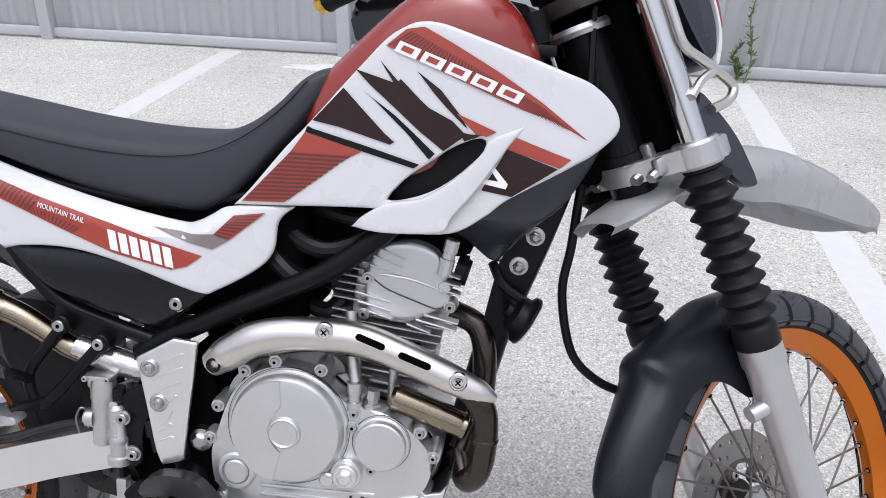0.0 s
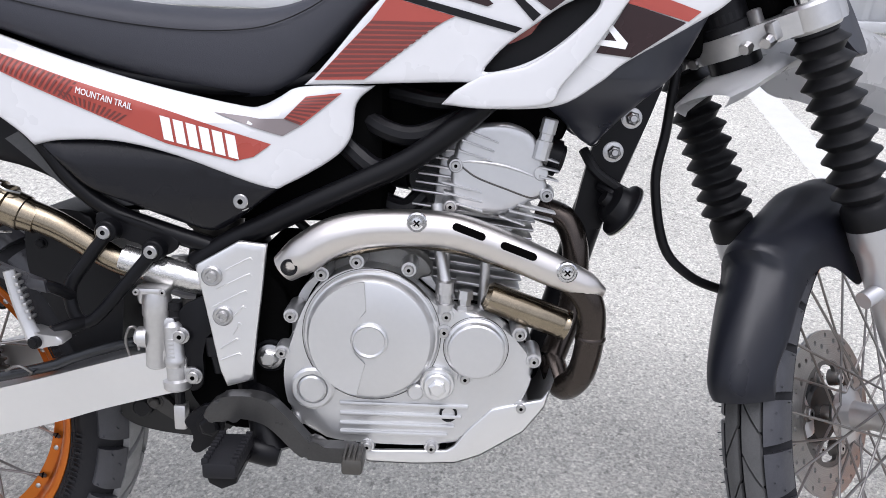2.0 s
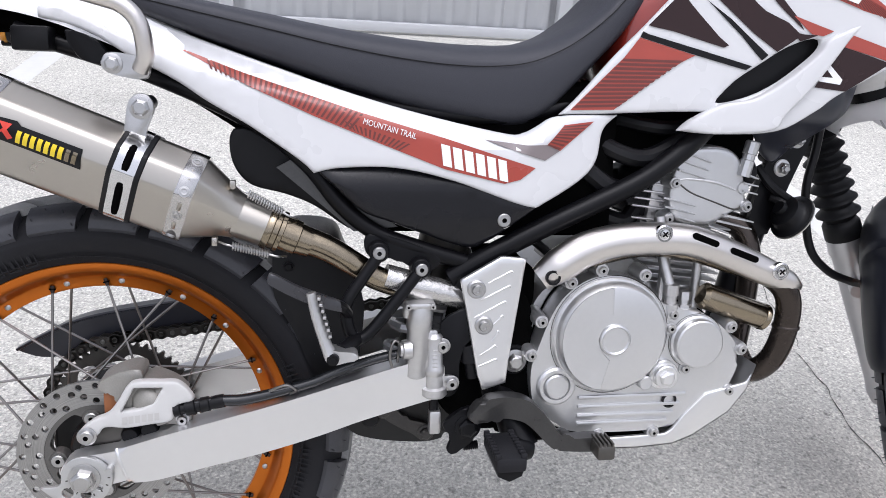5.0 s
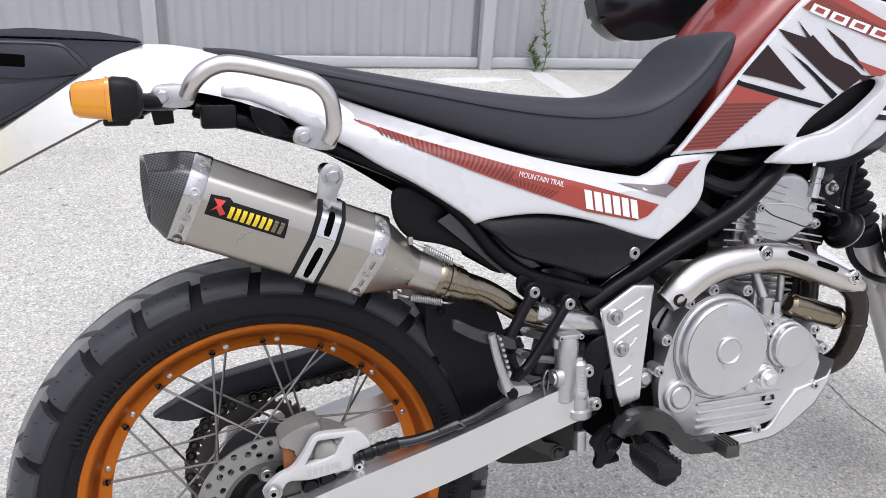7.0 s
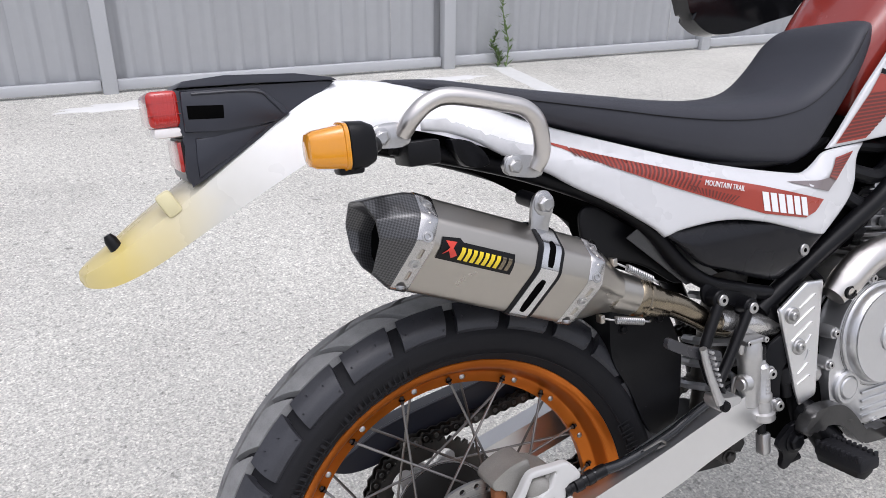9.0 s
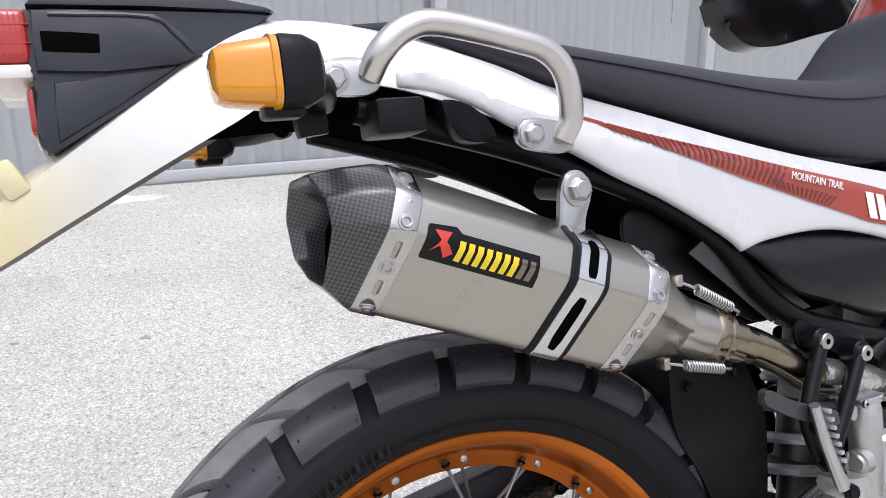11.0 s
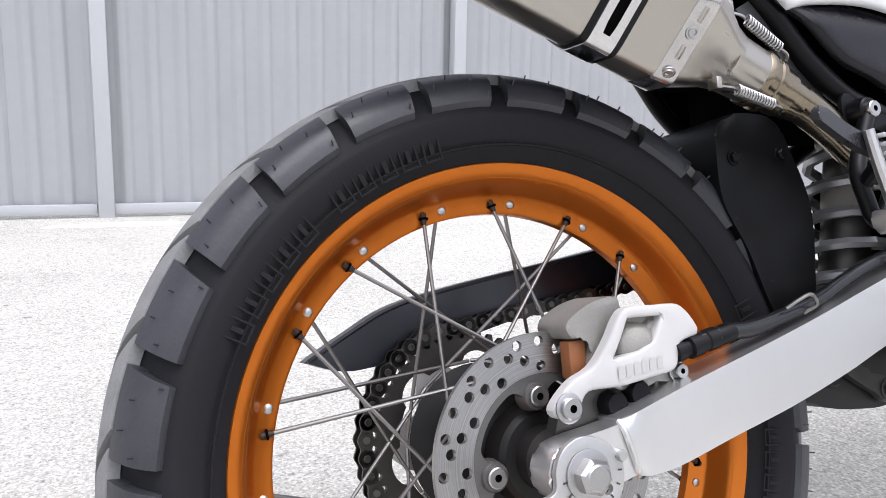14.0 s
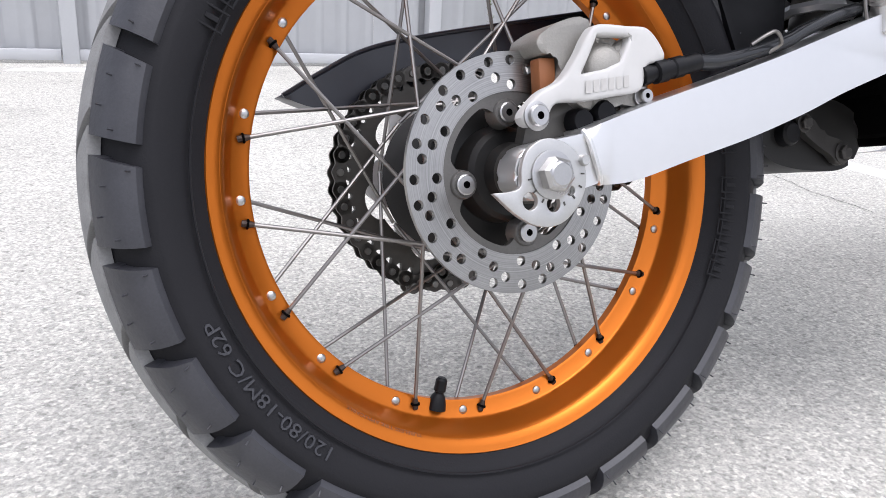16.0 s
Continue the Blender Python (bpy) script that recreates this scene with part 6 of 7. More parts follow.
def arc_words(text, size, a0, R, y0, rise, slope, width, material, relief):
    """Words bent round the rear wheel's axle, tops outwards, running down the angle from a0 degrees."""
    ob = lettering(text, size, Matrix(), material, rear, relief)
    long = max(v.co[0] for v in ob.data.vertices)
    for v in ob.data.vertices:
        x, y, z = v.co
        a = radians(a0 - width * x / long)
        r = R + y * rise
        v.co = (r * math.cos(a), y0 + y * slope - z - relief * 0.5, r * math.sin(a))
    return ob


# small words on the slope of the rear rim, the tyre's size on its sidewall
arc_words("TUBELESS TIRE APPLICABLE", 0.0050, 249, 0.2285, -0.0318, 0.70, -0.71, 18.5, M_BRICKRED, 0.0004)
arc_words("120/80-18M/C 62P", 0.0150, 231, 0.2610, -0.0556, 1.0, -0.24, 31, M_TREAD, 0.0007)


# ---- exhaust ----
pipe("head_pipe", [(0.845, -0.01, 0.615), (0.880, -0.02, 0.600), (0.893, -0.03, 0.560), (0.890, -0.035, 0.49), (0.868, -0.06, 0.435)], 0.0165, M_BROWNPIPE, seg=18)
pipe("header_pipe", [(0.866, -0.06, 0.435), (0.878, -0.085, 0.408), (0.894, -0.108, 0.430), (0.901, -0.122, 0.475), (0.898, -0.126, 0.525), (0.870, -0.126, 0.556), (0.82, -0.126, 0.575)], 0.0165, M_BROWNPIPE, label="heat-browned exhaust header", seg=18)
part("pipe_weld", revolve(bmesh.new(), [(0.0168, -0.003), (0.0180, -0.001), (0.0180, 0.001), (0.0168, 0.003)], 24, (0.9015, -0.1235, 0.485), "z"), M_BROWNPIPE, bike)
pipe("exhaust_pipe", [(0.82, -0.124, 0.575), (0.75, -0.122, 0.595), (0.68, -0.120, 0.600), (0.60, -0.122, 0.583), (0.565, -0.122, 0.563)], 0.0175, M_BRONZE, seg=18)
bm = lathe(bmesh.new(), (0.779, -0.110, 0.5285), (0.877, -0.110, 0.4940), [(0, 0.013), (0.05, 0.0180), (0.90, 0.0180), (0.93, 0.0172), (0.95, 0.0185), (0.99, 0.0185), (1.0, 0.016)], 28)
part("resonator", bm, M_BRONZE, bike, "straw-tinted exhaust resonator can")

# heat shield: a flattened tube with slots and screws
sp = [(0.550, -0.128, 0.557), (0.572, -0.130, 0.574), (0.605, -0.131, 0.595), (0.645, -0.131, 0.606), (0.695, -0.131, 0.609), (0.745, -0.131, 0.606), (0.800, -0.131, 0.588), (0.850, -0.130, 0.567), (0.892, -0.128, 0.549), (0.912, -0.126, 0.541)]
sr = [0.017, 0.0225, 0.0225, 0.0215, 0.021, 0.0205, 0.020, 0.019, 0.0155, 0.006]
shield = pipe("heat_shield", sp, sr, M_STEEL, label="brushed steel exhaust heat shield with slots", seg=24)
# slots are near-black insets, their inner shade put into the colour
for (x, z, L) in ((0.757, 0.611, 0.030), (0.812, 0.591, 0.034)):
    d = V((1, 0, -0.36)).normalized()
    bm = bmesh.new()
    q = [V((x, 0, z)) + d * t for t in (-L / 2, L / 2)]
    nrm = V((0.36, 0, 1)).normalized() * 0.0042
    line = []
    for c, s0 in ((q[1], -90), (q[0], 90)):
        for k in range(7):
            a = radians(s0 + 180 * k / 6)
            line.append((c[0] + d[0] * 0.0042 * math.cos(a) + nrm[0] * math.sin(a), c[2] + d[2] * 0.0042 * math.cos(a) + nrm[2] * math.sin(a)))
    part("slot", block(bm, line, -0.1515, -0.148, 0.0005, 1), M_DARK, shield)
for x, z in ((0.700, 0.619), (0.866, 0.569)):
    bm = revolve(bmesh.new(), [(0.0115, -0.1445), (0.0115, -0.1505), (0.010, -0.152), (0.0078, -0.152), (0.0072, -0.1505), (0.0062, -0.1505), (0.0058, -0.153), (0.0001, -0.1535)], 22, (x, 0, z))
    part("shield_screw", bm, M_CHROME, shield)
    for r in (45, 135):
        c, s = math.cos(radians(r)), math.sin(radians(r))
        part("screw_slot", box(bmesh.new(), (-0.0042, -0.1540, -0.0008), (0.0042, -0.1533, 0.0008), 0, Matrix.Translation((x, 0, z)) @ pose(0, 0, 0, 0, r)), M_DARK, shield)
bm = revolve(bmesh.new(), [(0.0095, -0.1405), (0.0095, -0.1505), (0.0065, -0.1505), (0.006, -0.146), (0.0001, -0.146)], 18, (0.560, 0, 0.564))
part("shield_hole", bm, M_BLACK, shield)

# wrapped link pipe and slip-on muffler
pipe("wrapped_pipe", [(0.500, -0.095, 0.518), (0.45, -0.100, 0.529), (0.405, -0.103, 0.541), (0.356, -0.105, 0.556)], [0.016, 0.0165, 0.018, 0.017], M_FOIL, label="foil-wrapped exhaust joint", seg=18)
pipe("link_pipe", [(0.372, -0.104, 0.545), (0.345, -0.106, 0.556), (0.316, -0.109, 0.575), (0.285, -0.111, 0.594), (0.252, -0.113, 0.608)], [0.0150, 0.0152, 0.0156, 0.0165, 0.0174], M_BRONZE, label="straw-tinted link pipe", seg=20)
A0, A1 = V((-0.0815, -0.113, 0.7440)), V((0.1345, -0.113, 0.6570))
AX = (A1 - A0).normalized()
AU = V((-AX[2], 0, AX[0])).normalized()
AU = AU if AU[2] > 0 else -AU
hexa = [(0.0485, -0.014), (0.029, -0.0475), (0.003, -0.0525), (-0.0510, -0.013), (-0.046, 0.020), (-0.028, 0.048), (0.008, 0.054), (0.042, 0.032)]


def facet_loop(pts, n=5, cut=0.16):
    """Straight sides with rounded corners."""
    out = []
    m = len(pts)
    for i in range(m):
        a, b, c = V(pts[i - 1]), V(pts[i]), V(pts[(i + 1) % m])
        p, q = b.lerp(a, cut), b.lerp(c, cut)
        for k in range(n):
            s = k / (n - 1)
            out.append(p * (1 - s) ** 2 + b * 2 * s * (1 - s) + q * s * s)
    return out


def hex_ring(c, k, n=5, shear=0.0):
    out = []
    for p in facet_loop(hexa, n):
        u, y = p[0] * k * 1.05 - 0.020 * max(0.0, 1 - k), p[1] * k
        out.append(c + AU * u + V((0, y, 0)) + AX * shear * (u + 0.45 * y))
    return out


def hex_shell(name, rows, material, parent, label="", n=5, cap=True):
    bm = bmesh.new()
    skin(bm, [[bm.verts.new(v) for v in hex_ring(A0.lerp(A1, t), k, n, s)] for t, k, s in rows], cap)
    return part(name, bm, material, parent, label, angle=40)


muffler = hex_shell("muffler", [(0, 1, 0), (0.5, 1, 0), (1, 1, 0)], M_TITAN, bike, "satin titanium slip-on muffler with a carbon end cap")
hex_shell("rear_band", [(-0.005, 1.012, 0), (0.0, 1.025, 0), (0.075, 1.025, 0), (0.08, 1.012, 0)], M_BAND, muffler)
hex_shell("front_band", [(0.92, 1.012, 0), (0.925, 1.025, 0), (1.0, 1.025, 0), (1.005, 1.012, 0)], M_BAND, muffler)
hex_shell("strap_rubber", [(0.610, 1.012, 0), (0.615, 1.035, 0), (0.755, 1.035, 0), (0.76, 1.012, 0)], M_BLACK, muffler)
hex_shell("strap", [(0.632, 1.02, 0), (0.635, 1.055, 0), (0.735, 1.055, 0), (0.738, 1.02, 0)], M_CHROME, muffler, "polished muffler strap")
# carbon end cap, cut at a slant and hollow
hex_shell("end_cap", [(0.0, 1.003, 0), (-0.03, 0.985, -0.06), (-0.10, 0.85, -0.24), (-0.165, 0.715, -0.41), (-0.176, 0.690, -0.43), (-0.178, 0.66, -0.43), (-0.172, 0.635, -0.43), (-0.12, 0.60, -0.36), (-0.05, 0.58, -0.2)], M_CARBON, muffler, "carbon fibre end cap", cap=False)
# near-black plug gives the hollow cap its inner shade
hex_shell("end_tube", [(-0.07, 0.60, -0.2), (-0.05, 0.1, -0.1)], M_DARK, muffler)
# cone to the inlet
bm = bmesh.new()
B0, B1 = A1, V((0.184, -0.115, 0.6345))
rings = []
for t, k in ((0.0, 1.0), (0.35, 0.82), (0.8, 0.58), (1.0, 0.52)):
    c = B0.lerp(B1, t)
    rr = []
    pts = facet_loop(hexa, 5)
    for p in pts:
        u, y = p[0], p[1]
        L = math.hypot(u, y)
        f = t * 0.9
        rad = L * (1 - f) + 0.052 * f
        rr.append(bm.verts.new(c + AU * (u / L * rad * k) + V((0, y / L * rad * k, 0))))
    rings.append(rr)
skin(bm, rings)
part("inlet_cone", bm, M_TITAN, muffler)
bm = lathe(bmesh.new(), (0.180, -0.115, 0.6362), (0.214, -0.1142, 0.6222), [(0, 0.0262), (1, 0.0245)], 28)
part("inlet_neck", bm, M_TITAN, muffler)
bm = lathe(bmesh.new(), (0.213, -0.1142, 0.6226), (0.266, -0.113, 0.6005), [(0, 0.0245), (0.05, 0.0262), (0.14, 0.0262), (0.16, 0.0238), (0.26, 0.0238), (0.28, 0.0255), (0.36, 0.0255), (0.38, 0.0220), (0.70, 0.0212), (0.72, 0.0195), (1, 0.0175)], 28)
part("inlet_sleeve", bm, M_BRONZE, muffler, "straw-tinted clamp sleeve")


def on_muffler(t, deg, k=1.06):
    """Point and outward way on the muffler's skin, t along it, deg round from up towards the right side."""
    c = A0.lerp(A1, t)
    w = AU * math.cos(radians(deg)) + V((0, -math.sin(radians(deg)), 0))
    ring = [(p[0] * 1.05, p[1]) for p in facet_loop(hexa, 5)]
    du, dy = math.cos(radians(deg)), -math.sin(radians(deg))
    reach = 0.05
    for (u0, y0), (u1, y1) in zip(ring, ring[1:] + ring[:1]):
        c0, c1 = u0 * dy - y0 * du, u1 * dy - y1 * du
        if c0 * c1 <= 0 and c0 != c1:
            s = c0 / (c0 - c1)
            r = (u0 + (u1 - u0) * s) * du + (y0 + (y1 - y0) * s) * dy
            reach = r if r > 0 else reach
    best = c + w * reach
    return best, w


for t in (0.04, 0.962):
    for deg in (35, 78, 118, 160):
        p, w = on_muffler(t, deg)
        p = p + w * 0.0010
        bm = lathe(bmesh.new(), p, p + w * 0.0026, [(0, 0.0062), (0.35, 0.0060), (0.40, 0.0046), (0.95, 0.0042), (1, 0.0034), (0.9, 0.0026), (0.35, 0.0023)], 16)
        part("eyelet", bm, M_ZINC, muffler)
# near-black tubes laid on the strap stand in for shaded openings
for d0, d1 in ((50, 80), (97, 157)):
    way = [on_muffler(0.685, d0 + (d1 - d0) * k / 6) for k in range(7)]
    part("strap_slot", tube(bmesh.new(), [p + w * 0.0010 for p, w in way], [0.0036, 0.0046, 0.0046, 0.0046, 0.0046, 0.0046, 0.0036], 12, 3), M_DARK, muffler)
for t in (0.04, 0.962):
    for deg0 in (50, 92, 134):
        p, w = on_muffler(t, deg0)
        p2, w2 = on_muffler(t, deg0 + 14)
        bm = tube(bmesh.new(), [p - w * 0.0008, (p + p2) / 2 - w * 0.0004, p2 - w2 * 0.0008], 0.0030, 8, 3)
        part("band_slot", bm, M_TITAN, muffler)
# hanger and bolt
part("hanger", block(bmesh.new(), smooth_loop([(0.058, 0.700), (0.082, 0.698), (0.090, 0.735), (0.0985, 0.756), (0.093, 0.771), (0.080, 0.773), (0.071, 0.762), (0.066, 0.735)]), -0.138, -0.133, 0.0015), M_ZINC, muffler, "bright steel hanger tab")
bolt(muffler, 0.085, -0.138, 0.7585, 0.0095, 0.007, M_ZINC)
pipe("hanger_stay", [(0.085, -0.133, 0.7585), (0.085, -0.09, 0.762)], 0.009, M_FRAME, n=1)
# decal plate on the muffler: dark label, red mark, yellow bars, laid on the outer flat


def muf_y(x, z):
    q = V((x, 0, z))
    u = (q - V((A0[0], 0, A0[2]))).dot(AU)
    return A0[1] - interp(u, (-0.0535, 0.013), (0.0032, 0.0522), (0.0305, 0.0475), (0.051, 0.014))


def along(a, u):
    p = A0 + AX * a + AU * u
    return (p[0], p[2])


decal(muffler, [along(0.026, 0.015), along(0.046, 0.0175), along(0.051, 0.0140), along(0.114, 0.0145), along(0.117, -0.0085), along(0.026, -0.0085)], muf_y, M_BLACK, 0.0014, name="label_plate", label="black maker's label with yellow bars")
decal(muffler, [along(0.030, 0.012), along(0.043, 0.013), along(0.040, 0.006), along(0.047, -0.001), along(0.042, -0.005), along(0.036, 0.002), along(0.030, -0.003), along(0.036, 0.006)], muf_y, mat("red_print", (0.62, 0.05, 0.03), 0.4, var=0.05), 0.0021, name="label_mark")
for k in range(9):
    a = 0.0495 + 0.0071 * k
    decal(muffler, [along(a, -0.0050), along(a + 0.0046, -0.0050), along(a + 0.0050, 0.0090), along(a + 0.0004, 0.0090)], muf_y, M_YELLOW if k < 7 else M_BRONZE, 0.0021, name="label_bar")


def spring(name, p0, p1, r, wire, turns, material, parent):
    p0, p1 = V(p0), V(p1)
    d = p1 - p0
    u = d.orthogonal().normalized()
    w = d.normalized().cross(u)
    n = turns * 10
    bm = bmesh.new()
    tube(bm, [p0 + d * (k / n) + r * (u * math.cos(2 * math.pi * k / 10) + w * math.sin(2 * math.pi * k / 10)) for k in range(n + 1)], wire, 6, 1)
    return part(name, bm, material, parent)


for a, b in (((0.196, -0.134, 0.664), (0.234, -0.132, 0.642)), ((0.176, -0.134, 0.603), (0.218, -0.132, 0.592))):
    spring("exhaust_spring", a, b, 0.0042, 0.0010, 14, M_ZINC, muffler)
    a, b = V(a), V(b)
    d = (b - a).normalized()
    pipe("spring_hook", [a - d * 0.016 + V((0, 0.006, 0)), a - d * 0.006, a], 0.0013, M_ZINC, muffler, seg=6)
    pipe("spring_hook", [b, b + d * 0.010, b + d * 0.020 + V((0, 0.010, 0))], 0.0013, M_ZINC, muffler, seg=6)
    part("spring_lug", box(bmesh.new(), a - d * 0.02 - V((0.003, 0.001, 0.005)), a - d * 0.02 + V((0.003, 0.010, 0.005)), 0.001), M_TITAN, muffler)

# ---- swingarm, rear brake, chain ----
for sd in (-1, 1):
    arm = smooth_loop([(0.033, 0.3505, 1), (0.10, 0.3695), (0.18, 0.390), (0.245, 0.4075), (0.315, 0.4285), (0.38, 0.4475), (0.425, 0.457), (0.432, 0.430), (0.428, 0.404), (0.405, 0.397), (0.33, 0.3755), (0.275, 0.357), (0.208, 0.3380), (0.14, 0.3225), (0.08, 0.3085), (0.0465, 0.3060, 1)])
    y0, y1 = sorted((sd * 0.128, sd * 0.090))
    sw = part("swingarm", block(bmesh.new(), arm, y0, y1, 0.0075, 4), M_BRUSHED, bike, "brushed aluminium swingarm")
    pl = smooth_loop([(-0.033, 0.3175), (-0.027, 0.334), (-0.012, 0.341), (0.02, 0.3455), (0.06, 0.352, 1), (0.06, 0.312, 1), (0.025, 0.304), (-0.012, 0.298), (-0.027, 0.303)])
    y0, y1 = sorted((sd * 0.1245, sd * 0.098))
    part("axle_block", block(bmesh.new(), pl, y0, y1, 0.003), M_BRUSHED, sw)
    part("weld_bead", tube(bmesh.new(), [(0.0325, sd * 0.122, 0.3495), (0.0345, sd * 0.1262, 0.343), (0.039, sd * 0.1270, 0.328), (0.0435, sd * 0.1262, 0.313), (0.0462, sd * 0.122, 0.3075)], 0.0024, 8), M_BRUSHED, sw)
# snail adjuster on the right end
snail = smooth_loop([(-0.001, 0.344), (0.014, 0.338), (0.026, 0.324), (0.0275, 0.310), (0.022, 0.296), (0.009, 0.283), (-0.006, 0.278), (-0.023, 0.281), (-0.039, 0.291), (-0.055, 0.306, 1), (-0.033, 0.3085), (-0.030, 0.324), (-0.024, 0.336), (-0.013, 0.343)])
holes = [circle(-0.0240, 0.2985, 0.0066, 18), circle(-0.0035, 0.2950, 0.0060, 18), circle(0.0125, 0.3040, 0.0040, 14)]
M_SNAIL = mat("dull_zinc_casting", (0.50, 0.50, 0.49), 0.42, metal=0.8, var=0.15, scale=40)
adj = part("chain_adjuster", panel(bmesh.new(), snail, lambda x, z: -0.1305, 0.0045, 0.01, 0.0008, holes, False), M_SNAIL, bike, "snail-shaped chain adjuster")
bolt(bike, -0.004, -0.1310, 0.3170, 0.0138, 0.011, M_ZINC, True, "axle_nut")
part("stop_pin", lathe(bmesh.new(), (0.0255, -0.122, 0.3265), (0.0255, -0.1345, 0.3265), [(0, 0.0045), (0.85, 0.0045), (1, 0.0036)], 14), M_SNAIL, bike)
pipe("rear_axle", [(0, -0.134, 0.318), (0, 0.13, 0.318)], 0.010, M_STEEL, n=1)
part("axle_spacer", lathe(bmesh.new(), (0, -0.099, 0.319), (0, -0.078, 0.320), [(0, 0.020), (0.35, 0.020), (0.37, 0.0235), (0.95, 0.0245), (1, 0.023)], 28), M_CHAIN, bike)
for k in range(9):
    a = radians(70 + 24 * k)
    part("index_mark", box(bmesh.new(), (-0.0006, -0.1312, 0.0225), (0.0006, -0.1303, 0.0255), 0, Matrix.Translation((0, 0, 0.318)) @ Matrix.Rotation(a, 4, "Y")), M_CHAIN, adj)
# caliper, its bracket and the white guard
cal = part("brake_caliper", block(bmesh.new(), smooth_loop([(0.030, 0.388), (0.042, 0.410), (0.060, 0.428), (0.085, 0.422), (0.105, 0.408), (0.112, 0.390), (0.09, 0.372), (0.05, 0.366)]), -0.104, -0.052, 0.010), M_CAST, bike, "cast rear brake caliper")
part("caliper_ear", block(bmesh.new(), smooth_loop([(0.010, 0.424), (0.034, 0.438), (0.060, 0.441), (0.060, 0.424), (0.044, 0.404), (0.036, 0.388), (0.028, 0.390), (0.032, 0.406), (0.026, 0.413), (0.014, 0.412)]), -0.100, -0.056, 0.005), M_CAST, cal)
part("brake_pad", box(bmesh.new(), (0.014, -0.094, 0.380), (0.030, -0.080, 0.410), 0.002), M_BRICKRED, cal)
part("caliper_bore", lathe(bmesh.new(), (0.068, -0.100, 0.402), (0.064, -0.113, 0.404), [(0, 0.018), (0.6, 0.0175), (0.8, 0.0155), (1, 0.011)], 24), M_CAST, cal)
part("caliper_bridge", tube(bmesh.new(), [(0.082, -0.102, 0.412), (0.094, -0.104, 0.420), (0.104, -0.100, 0.424)], [0.008, 0.0065, 0.006], 12), M_CAST, cal)
bolt(cal, 0.108, -0.104, 0.377, 0.0062, 0.006, M_ZINC, True, "slide_bolt", True)
part("slide_lug", block(bmesh.new(), smooth_loop([(0.074, 0.381), (0.096, 0.386), (0.116, 0.384), (0.118, 0.374), (0.108, 0.369), (0.085, 0.372)]), -0.103, -0.092, 0.002), M_CAST, cal)
part("caliper_bracket", block(bmesh.new(), smooth_loop([(-0.015, 0.30), (-0.005, 0.345), (0.01, 0.372), (0.06, 0.378), (0.095, 0.372), (0.075, 0.350), (0.04, 0.335), (0.03, 0.30)]), -0.095, -0.082, 0.004), M_CHAIN, cal)
for x, z in ((0.045, 0.358), (0.068, 0.364)):
    part("bracket_bolt", lathe(bmesh.new(), (x, -0.09, z), (x, -0.108, z), [(0, 0.011), (0.8, 0.011), (1, 0.009)], 16), M_FRAME, cal)
cg = [(-0.005, 0.3545), (-0.014, 0.358), (-0.0135, 0.366), (0.003, 0.381), (0.022, 0.390), (0.036, 0.408), (0.046, 0.425), (0.057, 0.4325), (0.085, 0.432), (0.108, 0.4295), (0.124, 0.407), (0.104, 0.400), (0.097, 0.381), (0.072, 0.3765), (0.044, 0.373), (0.018, 0.372), (0.009, 0.362)]
win = [(0.039, 0.394), (0.055, 0.424), (0.088, 0.4235), (0.077, 0.404), (0.063, 0.398)]
cgd = part("caliper_guard", panel(bmesh.new(), smooth_loop(cg), lambda x, z: -0.111 - 0.007 * ease((x - 0.01) / 0.04), 0.009, 0.006, 0.003, [smooth_loop([(x, z, 1) for x, z in win], 3)]), mat("chalky_white_paint", (0.52, 0.515, 0.50), 0.5, var=0.06), bike, "white caliper guard")
bolt(cgd, -0.003, -0.112, 0.3625, 0.0085, 0.005, M_ZINC, True, "guard_bolt", True)
for k in range(6):
    x0 = 0.040 + 0.0075 * k
    decal(cgd, [(x0, 0.3785 + 0.0008 * k), (x0 + 0.0055, 0.379 + 0.0008 * k), (x0 + 0.0058, 0.3885 + 0.0008 * k), (x0 + 0.0003, 0.388 + 0.0008 * k)], lambda x, z: -0.118, mat("grey_emboss", (0.45, 0.44, 0.42), 0.6, var=0.1) if k == 0 else bpy.data.materials["grey_emboss"], 0.0006, name="badge_bar", res=0.02)
lathe_m = lathe(bmesh.new(), (0.100, -0.113, 0.3925), (0.160, -0.115, 0.4040), [(0, 0.0085), (0.12, 0.0085), (0.14, 0.0070), (0.22, 0.0070), (0.24, 0.0098), (0.42, 0.0098), (0.44, 0.0080), (0.52, 0.0080), (0.54, 0.0092), (0.70, 0.0092), (0.72, 0.0078), (0.86, 0.0085), (1, 0.0082)], 12)
part("hose_union", lathe_m, M_BLACK, cal)

# chain guard and inner chain on the far side
cgx = [(-0.148, 0.404, 1), (-0.105, 0.427), (-0.062, 0.448), (0.0, 0.462), (0.13, 0.482), (0.24, 0.498), (0.30, 0.49), (0.29, 0.455), (0.13, 0.436), (0.0, 0.408), (-0.10, 0.392)]
part("chain_guard", block(bmesh.new(), smooth_loop(cgx), 0.088, 0.112, 0.004), M_FENDER, bike, "black plastic chain guard")
part("guard_lip", tube(bmesh.new(), [(-0.145, 0.087, 0.4045), (-0.105, 0.086, 0.4265), (-0.062, 0.086, 0.4465), (0.0, 0.086, 0.4605), (0.13, 0.086, 0.4805), (0.24, 0.086, 0.4965)], 0.0022, 8), M_FENDER, bike)
links = []
for k in range(23):
    a = radians(90 + 200 * k / 22.7)
    links.append((V((0.1035 * math.cos(a), 0.073, 0.32 + 0.1035 * math.sin(a))), a + math.pi / 2))
